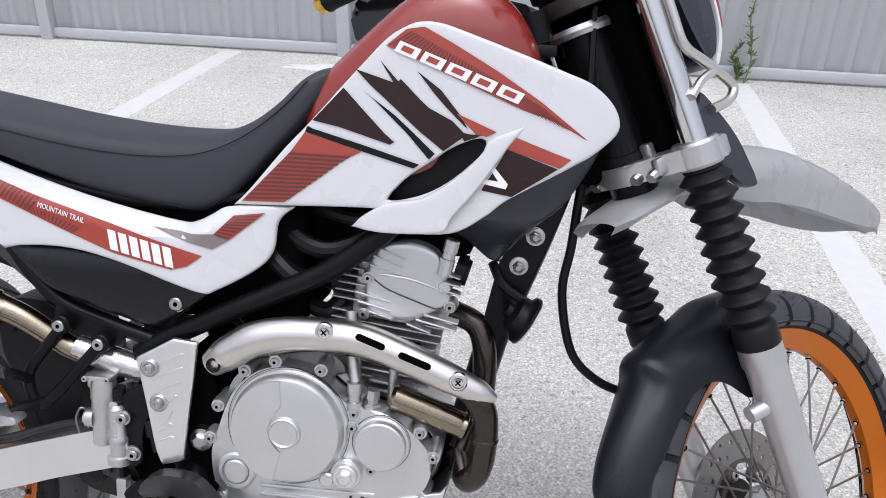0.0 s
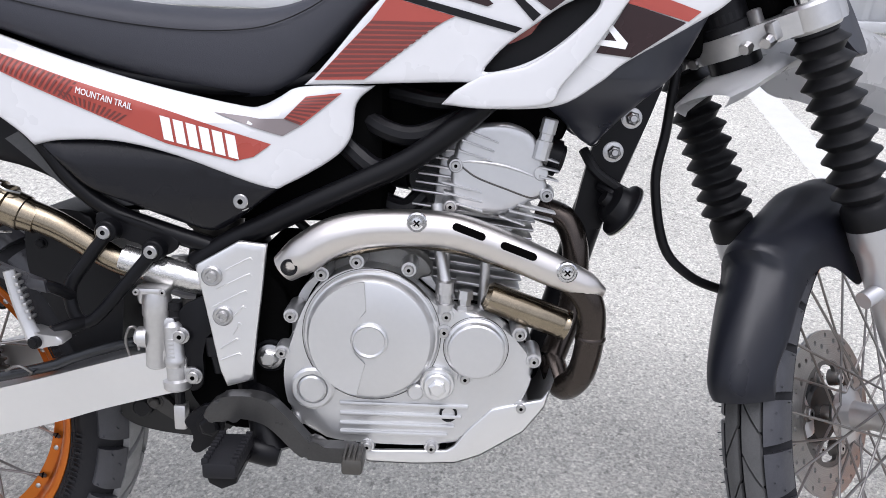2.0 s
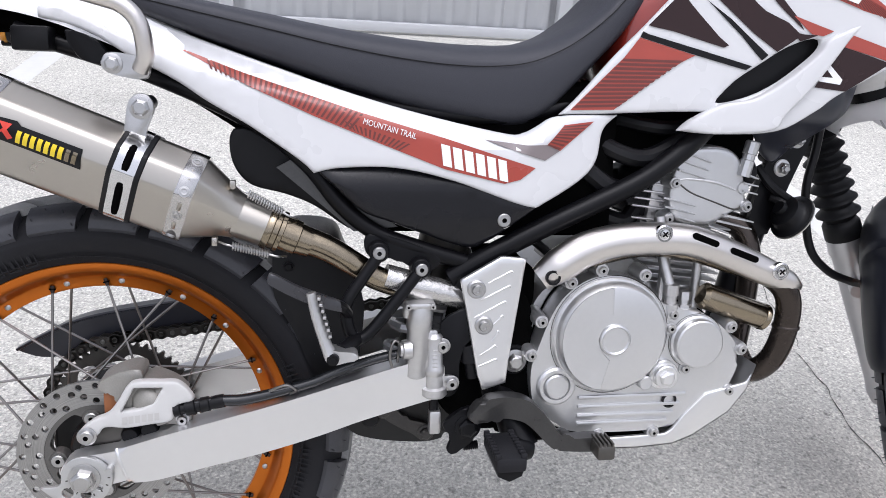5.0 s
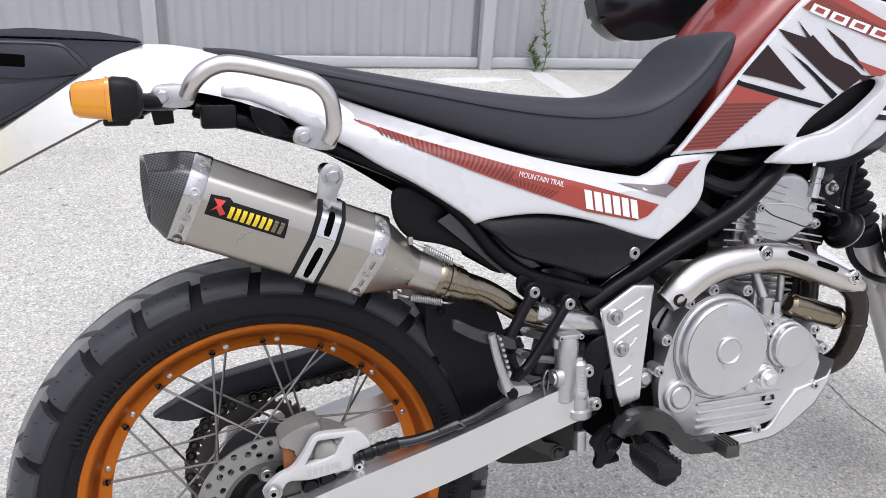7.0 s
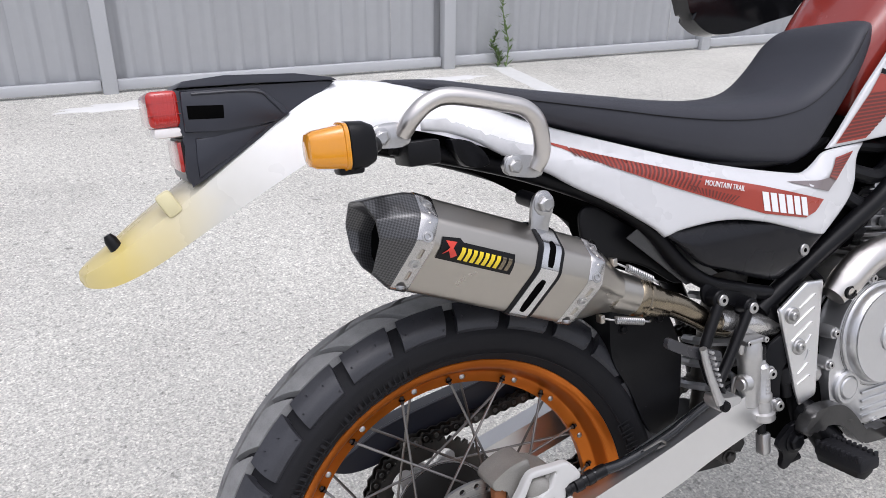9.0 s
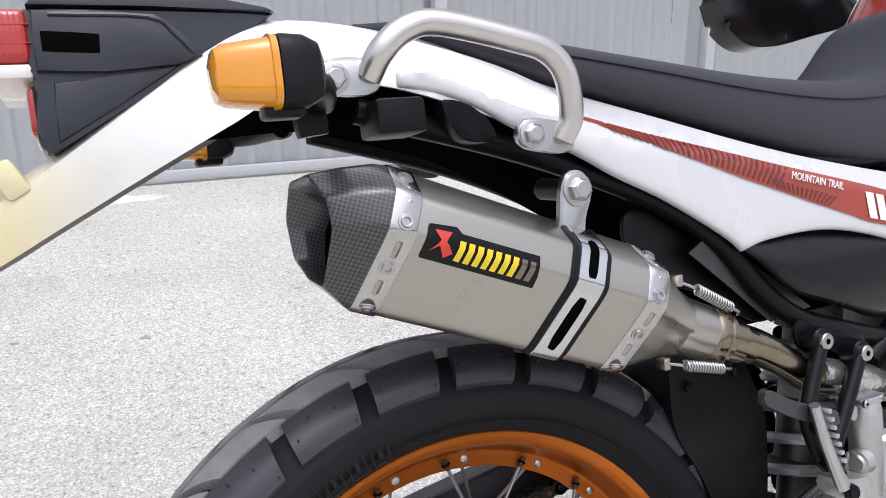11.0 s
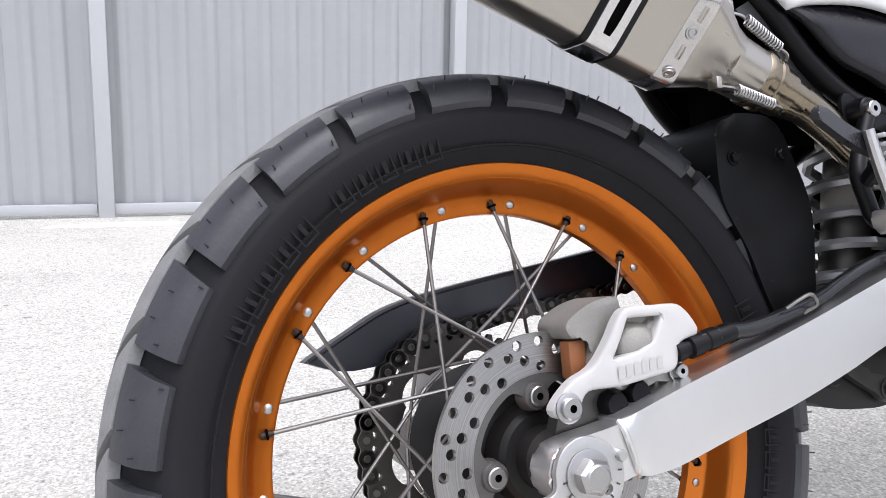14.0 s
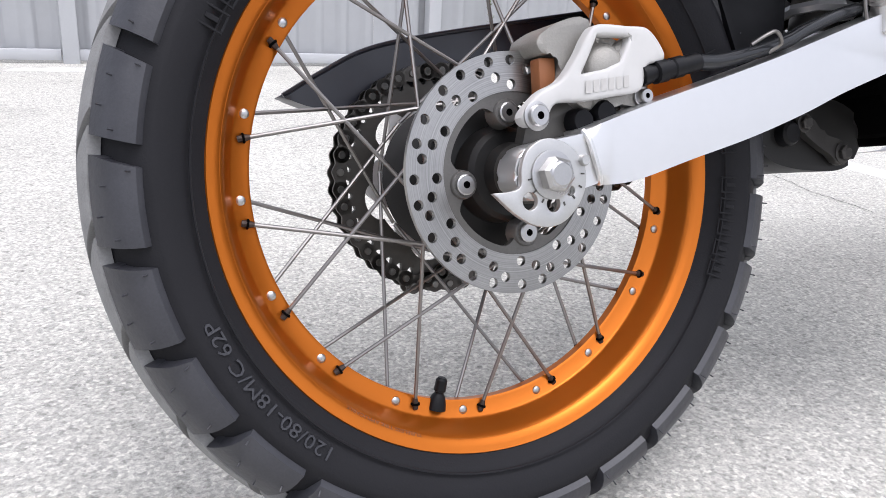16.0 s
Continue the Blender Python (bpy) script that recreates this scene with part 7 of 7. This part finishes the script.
for s0, s1, n in ((V((0.0, 0.073, 0.4235)), V((0.55, 0.073, 0.49)), 35), (V((-0.03, 0.073, 0.2205)), V((0.55, 0.073, 0.415)), 37)):
    for k in range(n):
        links.append((s0.lerp(s1, k / n), math.atan2(s1[2] - s0[2], s1[0] - s0[0])))
bm = bmesh.new()
line = []
for c, s0 in ((0.0079, -90), (-0.0079, 90)):
    for k in range(7):
        a = radians(s0 + 30 * k)
        line.append((c + 0.0078 * math.cos(a), 0.0078 * math.sin(a)))
    line.append((0.0, 0.0052 if c > 0 else -0.0052))
block(bm, line, -0.008, -0.0055)
block(bm, line, 0.0055, 0.008)
for x in (-0.0079, 0.0079):
    nf = len(bm.faces)
    lathe(bm, (x, -0.0095, 0), (x, 0.0095, 0), [(0, 0.0030), (0.05, 0.0036), (0.95, 0.0036), (1, 0.0030)], 10)
    bm.faces.ensure_lookup_table()
    for f in bm.faces[nf:]:
        f.material_index = 1
M_PIN = mat("worn_chain_pin", (0.22, 0.215, 0.20), 0.4, metal=0.9, var=0.3, scale=60)
first = None
chain = None
for p, a in links:
    m = Matrix.Translation(p) @ Matrix.Rotation(-a, 4, "Y")
    if first is None:
        first = part("chain", bm, [M_CHAIN, M_PIN], bike, "greasy drive chain")
        first.matrix_basis = m
        chain = first
    else:
        o = new("chain_link", first.data)
        o.parent = chain
        o.matrix_basis = chain.matrix_basis.inverted() @ m

M_SHOCK = mat("grey_spring_steel", (0.42, 0.42, 0.43), 0.35, metal=0.6, var=0.1)
# shock absorber with its spring
spring("shock_spring", (0.403, -0.03, 0.418), (0.440, -0.03, 0.580), 0.040, 0.0062, 5, M_SHOCK, bike)
part("shock_sticker", lathe(bmesh.new(), (0.424, -0.03, 0.505), (0.430, -0.03, 0.532), [(0, 0.0256), (1, 0.0256)], 24), M_UNDER, bike)
part("shock_body", lathe(bmesh.new(), (0.398, -0.03, 0.39), (0.448, -0.03, 0.61), [(0, 0.02), (0.15, 0.02), (0.16, 0.031), (0.22, 0.031), (0.23, 0.025), (0.85, 0.025), (0.86, 0.034), (1, 0.034)], 24), M_CHAIN, bike, "rear shock absorber")
# relay arm and link under the swingarm
link = part("relay_arm", block(bmesh.new(), smooth_loop([(0.304, 0.372), (0.309, 0.335), (0.325, 0.317), (0.352, 0.308), (0.385, 0.303), (0.428, 0.301), (0.455, 0.312), (0.470, 0.345), (0.440, 0.372), (0.37, 0.385)]), -0.045, 0.045, 0.010, 3), M_GREASE_SHADE, bike, "grimy cast suspension relay arm")
part("link_plate", block(bmesh.new(), smooth_loop([(0.353, 0.362), (0.372, 0.363), (0.393, 0.342), (0.420, 0.333), (0.433, 0.322), (0.430, 0.309), (0.416, 0.307), (0.403, 0.318), (0.385, 0.328), (0.362, 0.344)]), -0.056, -0.047, 0.003), M_CARRIER, link, "grey suspension link plate")
bolt(link, 0.421, -0.056, 0.3195, 0.0085, 0.006, M_CARRIER)
bolt(link, 0.363, -0.056, 0.3530, 0.0075, 0.005, M_CARRIER)
part("link_boss", lathe(bmesh.new(), (0.345, -0.058, 0.343), (0.345, -0.044, 0.343), [(0, 0.010), (0.2, 0.0125), (1, 0.0135)], 20), M_BLACK, link)
# pillion peg hanger and folded peg
pipe("peg_hanger", [(0.348, -0.124, 0.590), (0.325, -0.130, 0.558), (0.308, -0.136, 0.531), (0.309, -0.140, 0.508), (0.316, -0.140, 0.491), (0.328, -0.139, 0.489), (0.350, -0.134, 0.510), (0.398, -0.124, 0.569)], 0.0075, M_FRAME, label="black pillion peg hanger", seg=12)
for x, z in ((0.347, 0.592), (0.399, 0.571)):
    part("hanger_lug", lathe(bmesh.new(), (x, -0.110, z), (x, -0.128, z), [(0, 0.0135), (0.9, 0.0125), (1, 0.011)], 18), M_FRAME, bike)
    bolt(bike, x, -0.128, z, 0.0078, 0.005, M_ZINC, False, "hanger_bolt", True)
plate("hanger_plate", [(0.335, 0.612), (0.385, 0.602), (0.425, 0.580), (0.405, 0.562), (0.37, 0.580), (0.335, 0.585)], -0.112, -0.106, M_FRAME)
ppeg = part("pillion_peg", tube(bmesh.new(), [(0.2655, -0.1815, 0.5590), (0.2720, -0.1825, 0.5300), (0.2815, -0.1835, 0.5000), (0.2870, -0.1840, 0.4860)], [0.0062, 0.0068, 0.0074, 0.0088], 10, 4, 0.75), M_ALU, bike, "cast aluminium pillion peg folded up")
for k in range(7):
    f = k / 6
    part("tooth", box(bmesh.new(), (0.2725 + 0.0125 * f, -0.1895, 0.5515 - 0.045 * f), (0.2765 + 0.0125 * f, -0.1765, 0.5555 - 0.045 * f), 0.001), M_ALU, ppeg)
part("peg_foot", block(bmesh.new(), smooth_loop([(0.2800, 0.4930), (0.2960, 0.4900), (0.3160, 0.4870), (0.3190, 0.4790), (0.3060, 0.4765), (0.2930, 0.4735), (0.2830, 0.4765)]), -0.1880, -0.1640, 0.004), M_ALU, ppeg)
part("hinge_pin", lathe(bmesh.new(), (0.2905, -0.186, 0.4810), (0.2895, -0.194, 0.4810), [(0, 0.0075), (0.7, 0.0070), (0.75, 0.0052), (1, 0.0048)], 20), M_FRAME, ppeg)
pipe("peg_arm", [(0.300, -0.170, 0.4850), (0.310, -0.158, 0.4870), (0.320, -0.140, 0.4880)], 0.0085, M_FRAME, ppeg)
M_STAY = mat("satin_charcoal_stay", (0.028, 0.028, 0.032), 0.3, var=0.3, scale=30, spec=0.6)
part("rear_stay", block(bmesh.new(), smooth_loop([(0.2180, 0.5760), (0.2235, 0.5795), (0.2480, 0.5660), (0.2720, 0.5560), (0.2990, 0.5460, 1), (0.3010, 0.5330, 1), (0.2690, 0.5420), (0.2440, 0.5530), (0.2230, 0.5650), (0.2180, 0.5690)]), -0.176, -0.168, 0.003), M_STAY, bike)
pipe("stay_arm", [(0.292, -0.171, 0.542), (0.302, -0.160, 0.534), (0.309, -0.140, 0.520)], 0.0068, M_FRAME, seg=10)


# ---- front fork, fenders, headlight and bars, built in the fork's own frame ----
def fk(name, bm, material, parent=bike, label="", angle=32):
    bmesh.ops.transform(bm, matrix=FORK, verts=bm.verts[:])
    return part(name, bm, material, parent, label, angle)


FA, FB = 0.027, 0.0893
for sd in (-1, 1):
    y = sd * FB
    leg = fk("fork_leg", lathe(bmesh.new(), (FA, y, -0.236), (FA, y, -0.555), [(0, 0.0285), (0.085, 0.0290), (0.105, 0.0265), (0.85, 0.0235), (0.93, 0.026), (1, 0.022)], 28), M_FORKLEG, bike, "silver lower fork leg")
    fk("fork_tube", lathe(bmesh.new(), (FA, y, -0.23), (FA, y, 0.24), [(0, 0.0175), (1, 0.0175)], 28), M_CHROME, leg, "chromed fork tube")
    prof = [(0.0, 0.0235), (0.02, 0.0245)]
    n = 9
    for k in range(n):
        u0 = 0.03 + 0.83 * k / n
        w = 0.83 / n
        R = 0.0330 + 0.0015 * k / n
        prof += [(u0, 0.0225), (u0 + w * 0.30, R - 0.004), (u0 + w * 0.44, R - 0.0003), (u0 + w * 0.50, R), (u0 + w * 0.60, R - 0.0035), (u0 + w * 0.97, 0.0225)]
    prof += [(0.87, 0.026), (0.89, 0.029), (0.985, 0.0295), (1.0, 0.027)]
    fk("fork_boot", lathe(bmesh.new(), (FA, y, 0.006), (FA, y, -0.240), prof, 32), M_BOOT, leg, "black ribbed rubber fork boot", angle=50)
    fk("axle_lug", lathe(bmesh.new(), (FA + 0.042, y - 0.014, -0.5466), (FA + 0.042, y + 0.014, -0.5466), [(0, 0.020), (0.2, 0.023), (0.8, 0.023), (1, 0.020)], 24), M_FORKLEG, leg)
    fk("lug_web", box(bmesh.new(), (FA - 0.01, y - 0.013, -0.565), (FA + 0.04, y + 0.013, -0.52), 0.006), M_FORKLEG, leg)
# fender boss on the right leg
    fk("fender_boss", lathe(bmesh.new(), (FA - 0.045, y - sd * 0.012, -0.318), (FA - 0.010, y, -0.318), [(0, 0.011), (0.8, 0.011), (1, 0.013)], 16), M_FORKLEG, leg)
fk("front_axle", lathe(bmesh.new(), (0.07, -0.115, -0.5466), (0.07, 0.11, -0.5466), [(0, 0.011), (1, 0.011)], 18), M_STEEL)
fk("hub_cover", revolve(bmesh.new(), [(0.0001, -0.064), (0.020, -0.064), (0.026, -0.060), (0.030, -0.050), (0.030, -0.044)], 28, (0.07, 0, -0.5466)), M_ALU)
# lower and upper triple clamps
for z, th, nm in ((0.022, 0.026, "lower_clamp"), (0.245, 0.020, "upper_clamp")):
    bm = bmesh.new()
    top = smooth_loop([(FA + 0.028, -FB - 0.020), (FA + 0.010, -FB - 0.031), (FA - 0.022, -FB - 0.014), (-0.018, -0.052), (-0.034, -0.024), (-0.034, 0.024), (-0.018, 0.052), (FA - 0.022, FB + 0.014), (FA + 0.010, FB + 0.031), (FA + 0.028, FB + 0.020), (FA + 0.010, 0.050), (0.024, 0.0), (FA + 0.010, -0.050)])
    lo = [bm.verts.new((p[0], p[1], z - th / 2)) for p in top]
    hi = [bm.verts.new((p[0], p[1], z + th / 2)) for p in top]
    skin(bm, [lo, hi])
    bmesh.ops.bevel(bm, geom=[e for e in bm.edges if abs(e.verts[0].co[2] - e.verts[1].co[2]) < 1e-6], offset=0.004, segments=2, affect="EDGES", profile=0.5)
    if z < 0.1:
        for sd in (-1, 1):
            lathe(bm, (FA, sd * FB, z - 0.0165), (FA, sd * FB, z + 0.0165), [(0, 0.0275), (0.12, 0.0300), (0.88, 0.0300), (1, 0.0275)], 32)
            box(bm, (FA - 0.052, sd * 0.064 - 0.006, z - 0.010), (FA - 0.018, sd * 0.064 + 0.006, z + 0.012), 0.003)
            box(bm, (FA - 0.034, sd * 0.040 - 0.007, z + 0.008), (FA - 0.020, sd * 0.040 + 0.007, z + 0.030), 0.003)
    fk(nm, bm, M_ALU if z < 0.1 else M_CARRIER, bike, "cast aluminium triple clamp" if z < 0.1 else "black upper triple clamp")
for sd in (-1, 1):
    for dy in (0.034, 0.060):
        fk("clamp_bolt", lathe(bmesh.new(), (FA - 0.046, sd * dy, 0.016), (FA - 0.062, sd * dy, 0.014), [(0, 0.008), (0.7, 0.008), (1, 0.006)], 10), M_ZINC)
fk("stem_dust_cap", lathe(bmesh.new(), (0, 0, 0.030), (0, 0, 0.062), [(0, 0.034), (0.5, 0.034), (0.55, 0.031), (0.9, 0.031), (1, 0.028)], 24), M_BLACK)

fk("stem_nut", lathe(bmesh.new(), (0, 0, 0.205), (0, 0, 0.218), [(0, 0.040), (0.5, 0.042), (1, 0.038)], 32), M_ALU)

# low black fender over the front tyre
bm = bmesh.new()
rows_ = []
WC = (0.070, -0.5466)
angles = [145, 144.3] + [143.6 - 0.9 * k for k in range(29)] + [117.4, 117.0, 116.4, 115.6, 114.6] + [113 - 1.3 * k for k in range(23)]
for deg in angles:
    a = radians(deg)
    R = curve(deg, (84, 0.352), (88, 0.355), (93, 0.361), (100, 0.362), (108, 0.372), (113, 0.383), (116, 0.391), (120, 0.384), (130, 0.379), (141, 0.3785), (143.5, 0.374), (145, 0.367), (147, 0.355))
    low = curve(deg, (84, 0.330), (92, 0.308), (96, 0.285), (98.5, 0.250), (100, 0.239), (103, 0.240), (104.5, 0.250), (107, 0.280), (110, 0.302), (115, 0.316), (122, 0.321), (128, 0.324), (134, 0.327), (142, 0.331), (147, 0.334))
    w = curve(deg, (84, 0.054), (100, 0.060), (108, 0.055), (116, 0.049), (130, 0.046), (142, 0.041), (147, 0.038))
    dip = 0.0085 * ease((117.6 - deg) / -0.9) * (1 - ease((deg - 118) / 20)) if deg > 116.6 else 0.0
    ring = []
    for j in range(25):
        u = j / 12 - 1
        t = abs(u)
        if t < 0.5:
            yy = w * 0.97 * math.copysign(t / 0.5, u)
            bow = 0.034 + 0.006 * ease((deg - 110) / 6)
            r = R - bow * (t / 0.5) ** 2.4 - dip * (1 - ease((t - 0.33) / 0.12))
        else:
            s = (t - 0.5) / 0.5
            top = R - 0.034 - 0.006 * ease((deg - 110) / 6)
            yy = w * math.copysign(0.97 + 0.05 * math.sin(s * 1.6), u)
            r = top + (low - top) * s
        b = a - radians(10.0) * max(0.0, (deg - 131) / 15) ** 1.3 * t ** 2.6
        ring.append(bm.verts.new((WC[0] + r * math.cos(b), yy, WC[1] + r * math.sin(b))))
    rows_.append(ring)
skin(bm, rows_, False, False)
bmesh.ops.solidify(bm, geom=bm.faces[:], thickness=0.003)
lowf = fk("front_fender", bm, M_FENDER, bike, "matte black low front fender", 40)

# high white fender fixed under the lower clamp
bm = bmesh.new()
rows_ = []
for k in range(33):
    f = k / 32
    x = -0.094 + 0.616 * (1 - (1 - f) ** 1.25)
    top = curve(x, (-0.094, -0.016), (0.0, -0.004), (0.10, 0.000), (0.20, -0.010), (0.25, -0.028), (0.30, -0.054), (0.38, -0.113), (0.47, -0.194), (0.51, -0.244), (0.522, -0.272))
    w = curve(x, (-0.094, 0.036), (-0.08, 0.050), (0.0, 0.056), (0.08, 0.052), (0.15, 0.066), (0.30, 0.070), (0.40, 0.065), (0.46, 0.054), (0.50, 0.034), (0.522, 0.010))
    drop = curve(x, (-0.094, 0.008), (0.0, 0.018), (0.10, 0.030), (0.15, 0.040), (0.30, 0.042), (0.40, 0.036), (0.47, 0.024), (0.522, 0.004))
    wall = curve(x, (-0.094, 0.010), (0.05, 0.010), (0.10, 0.018), (0.15, 0.040), (0.24, 0.056), (0.35, 0.056), (0.45, 0.036), (0.50, 0.016), (0.522, 0.002))
    ring = []
    for j in range(21):
        u = j / 10 - 1
        t = min(abs(u) / 0.7, 1)
        s = max(0, (abs(u) - 0.7) / 0.3)
        ring.append(bm.verts.new((x, math.copysign(w * (1 - (1 - t) ** 1.4) - 0.018 * s ** 1.2 * min(1, w / 0.06), u), top - drop * t ** 2.0 - wall * s)))
    rows_.append(ring)
skin(bm, rows_, False, False)
bmesh.ops.solidify(bm, geom=bm.faces[:], thickness=0.003)
fk("high_fender", bm, M_WHITE, bike, "white high front fender", 45)

# headlight cowl and its stay
for sd in (-1, 1):
    bm = block(bmesh.new(), smooth_loop([(0.046, 0.092, 1), (0.066, 0.062), (0.089, 0.016), (0.103, -0.047, 1), (0.084, -0.046), (0.060, -0.025), (0.030, 0.020), (0.020, 0.048)]), sd * 0.100 - 0.006, sd * 0.100 + 0.006, 0.004)
    fk("fork_cover", bm, M_FENDER, bike, "dark fork cover")
    fk("cover_stay", tube(bmesh.new(), [(0.08, sd * 0.098, 0.0), (0.13, sd * 0.05, 0.01), (0.14, 0, 0.01)], 0.005, 8), M_FRAME)
shell = fk("headlight_shell", block(bmesh.new(), smooth_loop([(0.088, 0.235), (0.098, 0.150), (0.118, 0.118), (0.142, 0.150), (0.148, 0.200), (0.140, 0.26)]), -0.085, 0.085, 0.010), M_FENDER, bike, "dark headlight shell with a white and red rim")
fk("rim_stripe", block(bmesh.new(), smooth_loop([(0.122, 0.116), (0.146, 0.150), (0.153, 0.200), (0.146, 0.26), (0.150, 0.26), (0.158, 0.200), (0.150, 0.145), (0.126, 0.112)]), -0.087, 0.087, 0.002), M_WHITE, shell)
fk("red_stripe", block(bmesh.new(), smooth_loop([(0.155, 0.16), (0.161, 0.200), (0.152, 0.26), (0.156, 0.26), (0.165, 0.200), (0.158, 0.155)]), -0.086, 0.086, 0.002), M_RED, shell)
fk("headlight_guard", tube(bmesh.new(), [(0.031, -0.112, 0.24), (0.031, -0.112, 0.19), (0.034, -0.112, 0.150), (0.062, -0.112, 0.123), (0.092, -0.112, 0.094), (0.101, -0.112, 0.078), (0.084, -0.112, 0.067), (0.050, -0.110, 0.066)], 0.0062, 12), M_STEEL, bike, "satin tube headlight guard")
fk("guard_stay", tube(bmesh.new(), [(0.020, -0.110, 0.090), (0.045, -0.111, 0.103), (0.074, -0.112, 0.108)], 0.0055, 10), M_STEEL)

# brake hose and speedometer cable
pipe("front_hose", [(1.005, 0.0, 0.80), (1.002, 0.0, 0.766), (0.998, 0.0, 0.712), (0.991, 0.0, 0.649), (1.009, 0.0, 0.569), (1.044, 0.0, 0.531), (1.088, 0.005, 0.512), (1.15, 0.03, 0.495)], 0.0062, M_BLACK, label="black front hose")
for k in range(5):
    pipe("cable", [(0.985 + 0.006 * k, -0.04 + 0.012 * k, 0.80), (1.00 + 0.008 * k, -0.05 + 0.016 * k, 0.90), (1.00 + 0.01 * k, -0.03 + 0.02 * k, 1.02)], 0.0042, M_BLACK, seg=8)
# near-black fill for the wiring and the shaded space behind the headlight
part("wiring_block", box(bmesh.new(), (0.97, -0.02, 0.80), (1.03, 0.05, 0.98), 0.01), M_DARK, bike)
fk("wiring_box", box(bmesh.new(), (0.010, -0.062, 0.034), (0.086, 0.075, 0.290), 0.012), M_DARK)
for k in range(4):
    fk("cable", tube(bmesh.new(), [(0.030 - 0.004 * k, -0.040 + 0.018 * k, 0.055), (0.036, -0.050 + 0.018 * k, 0.13), (0.022 + 0.004 * k, -0.046 + 0.016 * k, 0.22), (0.03, -0.040 + 0.02 * k, 0.31)], 0.0045, 8), M_BLACK)
part("ignition_barrel", lathe(bmesh.new(), (0.940, -0.030, 0.955), (0.925, -0.030, 1.010), [(0, 0.014), (0.3, 0.014), (0.32, 0.019), (1, 0.019)], 20), M_FRAME, bike)
part("wiring_plug", box(bmesh.new(), (0.925, -0.055, 0.958), (0.958, -0.03, 0.972), 0.003), M_BLACK, bike)


# handlebar, grips, levers and mirror
bar = fk("handlebar", tube(bmesh.new(), [(-0.090, -0.39, 0.405), (-0.045, -0.20, 0.390), (0.0, -0.10, 0.330), (0.005, 0.0, 0.315), (0.0, 0.10, 0.330), (-0.045, 0.20, 0.390), (-0.090, 0.39, 0.405)], 0.011, 14), M_FRAME, bike, "black handlebar with rubber grips")
for sd in (-1, 1):
    fk("grip", lathe(bmesh.new(), (-0.060, sd * 0.265, 0.3965), (-0.091, sd * 0.395, 0.4055), [(0, 0.020), (0.05, 0.020), (0.08, 0.0165), (0.95, 0.0165), (1, 0.018)], 20), M_RUBBER, bar)
    fk("bar_end", lathe(bmesh.new(), (-0.091, sd * 0.395, 0.4055), (-0.096, sd * 0.416, 0.407), [(0, 0.017), (0.7, 0.017), (1, 0.013)], 20), M_GOLD, bar, "gold anodised bar end")
    fk("lever", tube(bmesh.new(), [(-0.01, sd * 0.20, 0.385), (0.02, sd * 0.25, 0.392), (0.0, sd * 0.33, 0.398), (-0.03, sd * 0.40, 0.400)], 0.006, 10), M_FRAME, bar)
    fk("switch_box", box(bmesh.new(), (-0.075, sd * 0.225 - 0.022, 0.370), (-0.03, sd * 0.225 + 0.022, 0.415), 0.008), M_BLACK, bar)
fk("bar_clamp", box(bmesh.new(), (-0.022, -0.05, 0.26), (0.022, 0.05, 0.335), 0.006), M_FRAME, bar)
fk("meter", lathe(bmesh.new(), (0.055, 0, 0.29), (0.040, 0, 0.35), [(0, 0.05), (0.8, 0.055), (1, 0.05)], 24), M_BLACK, bar)
# left mirror, swung towards the seat
part("hand_guard", block(bmesh.new(), smooth_loop([(0.638, 1.030), (0.640, 1.000), (0.652, 0.970), (0.690, 0.944), (0.750, 0.942), (0.830, 0.956), (0.905, 0.970), (0.940, 0.995), (0.935, 1.040), (0.80, 1.060), (0.68, 1.060)]), 0.245, 0.285, 0.014, 3), mat("gloss_black_plastic", (0.006, 0.006, 0.007), 0.15, var=0.1), bike, "glossy black hand guard")


# ---- weed that grows at the foot of the fence ----
def weed(x, y, h, seed):
    rng = random.Random(seed)
    z0 = ground_z(y)
    bm = bmesh.new()
    pts = [(x + 0.02 * math.sin(k * 1.3), y + 0.01 * k, z0 + h * k / 6) for k in range(7)]
    tube(bm, pts, [0.004, 0.004, 0.0035, 0.003, 0.0025, 0.002, 0.001], 6, 2)
    plant = tagged(part("weed", bm, M_LEAF), "thin green weed growing at the fence's foot", "plant")
    bm = bmesh.new()
    for k in range(150):
        f = rng.random() ** 0.8
        base = V((x + 0.02 * math.sin(f * 6 * 1.3), y + 0.06 * f, z0 + h * f))
        a, L = rng.uniform(0, 6.28), rng.uniform(0.025, 0.065) * (1.15 - 0.6 * f)
        d = V((math.cos(a), math.sin(a) * 0.7, rng.uniform(0.1, 0.9))).normalized()
        s = d.cross(V((0, 0, 1))).normalized() * L * 0.16
        v = [bm.verts.new(base + q) for q in (V((0, 0, 0)), d * L * 0.45 + s, d * L, d * L * 0.45 - s)]
        bm.faces.new(v)
    part("leaves", bm, M_LEAF, plant)


weed(2.17, 3.80, 0.62, 3)
weed(2.12, 3.82, 0.22, 5)
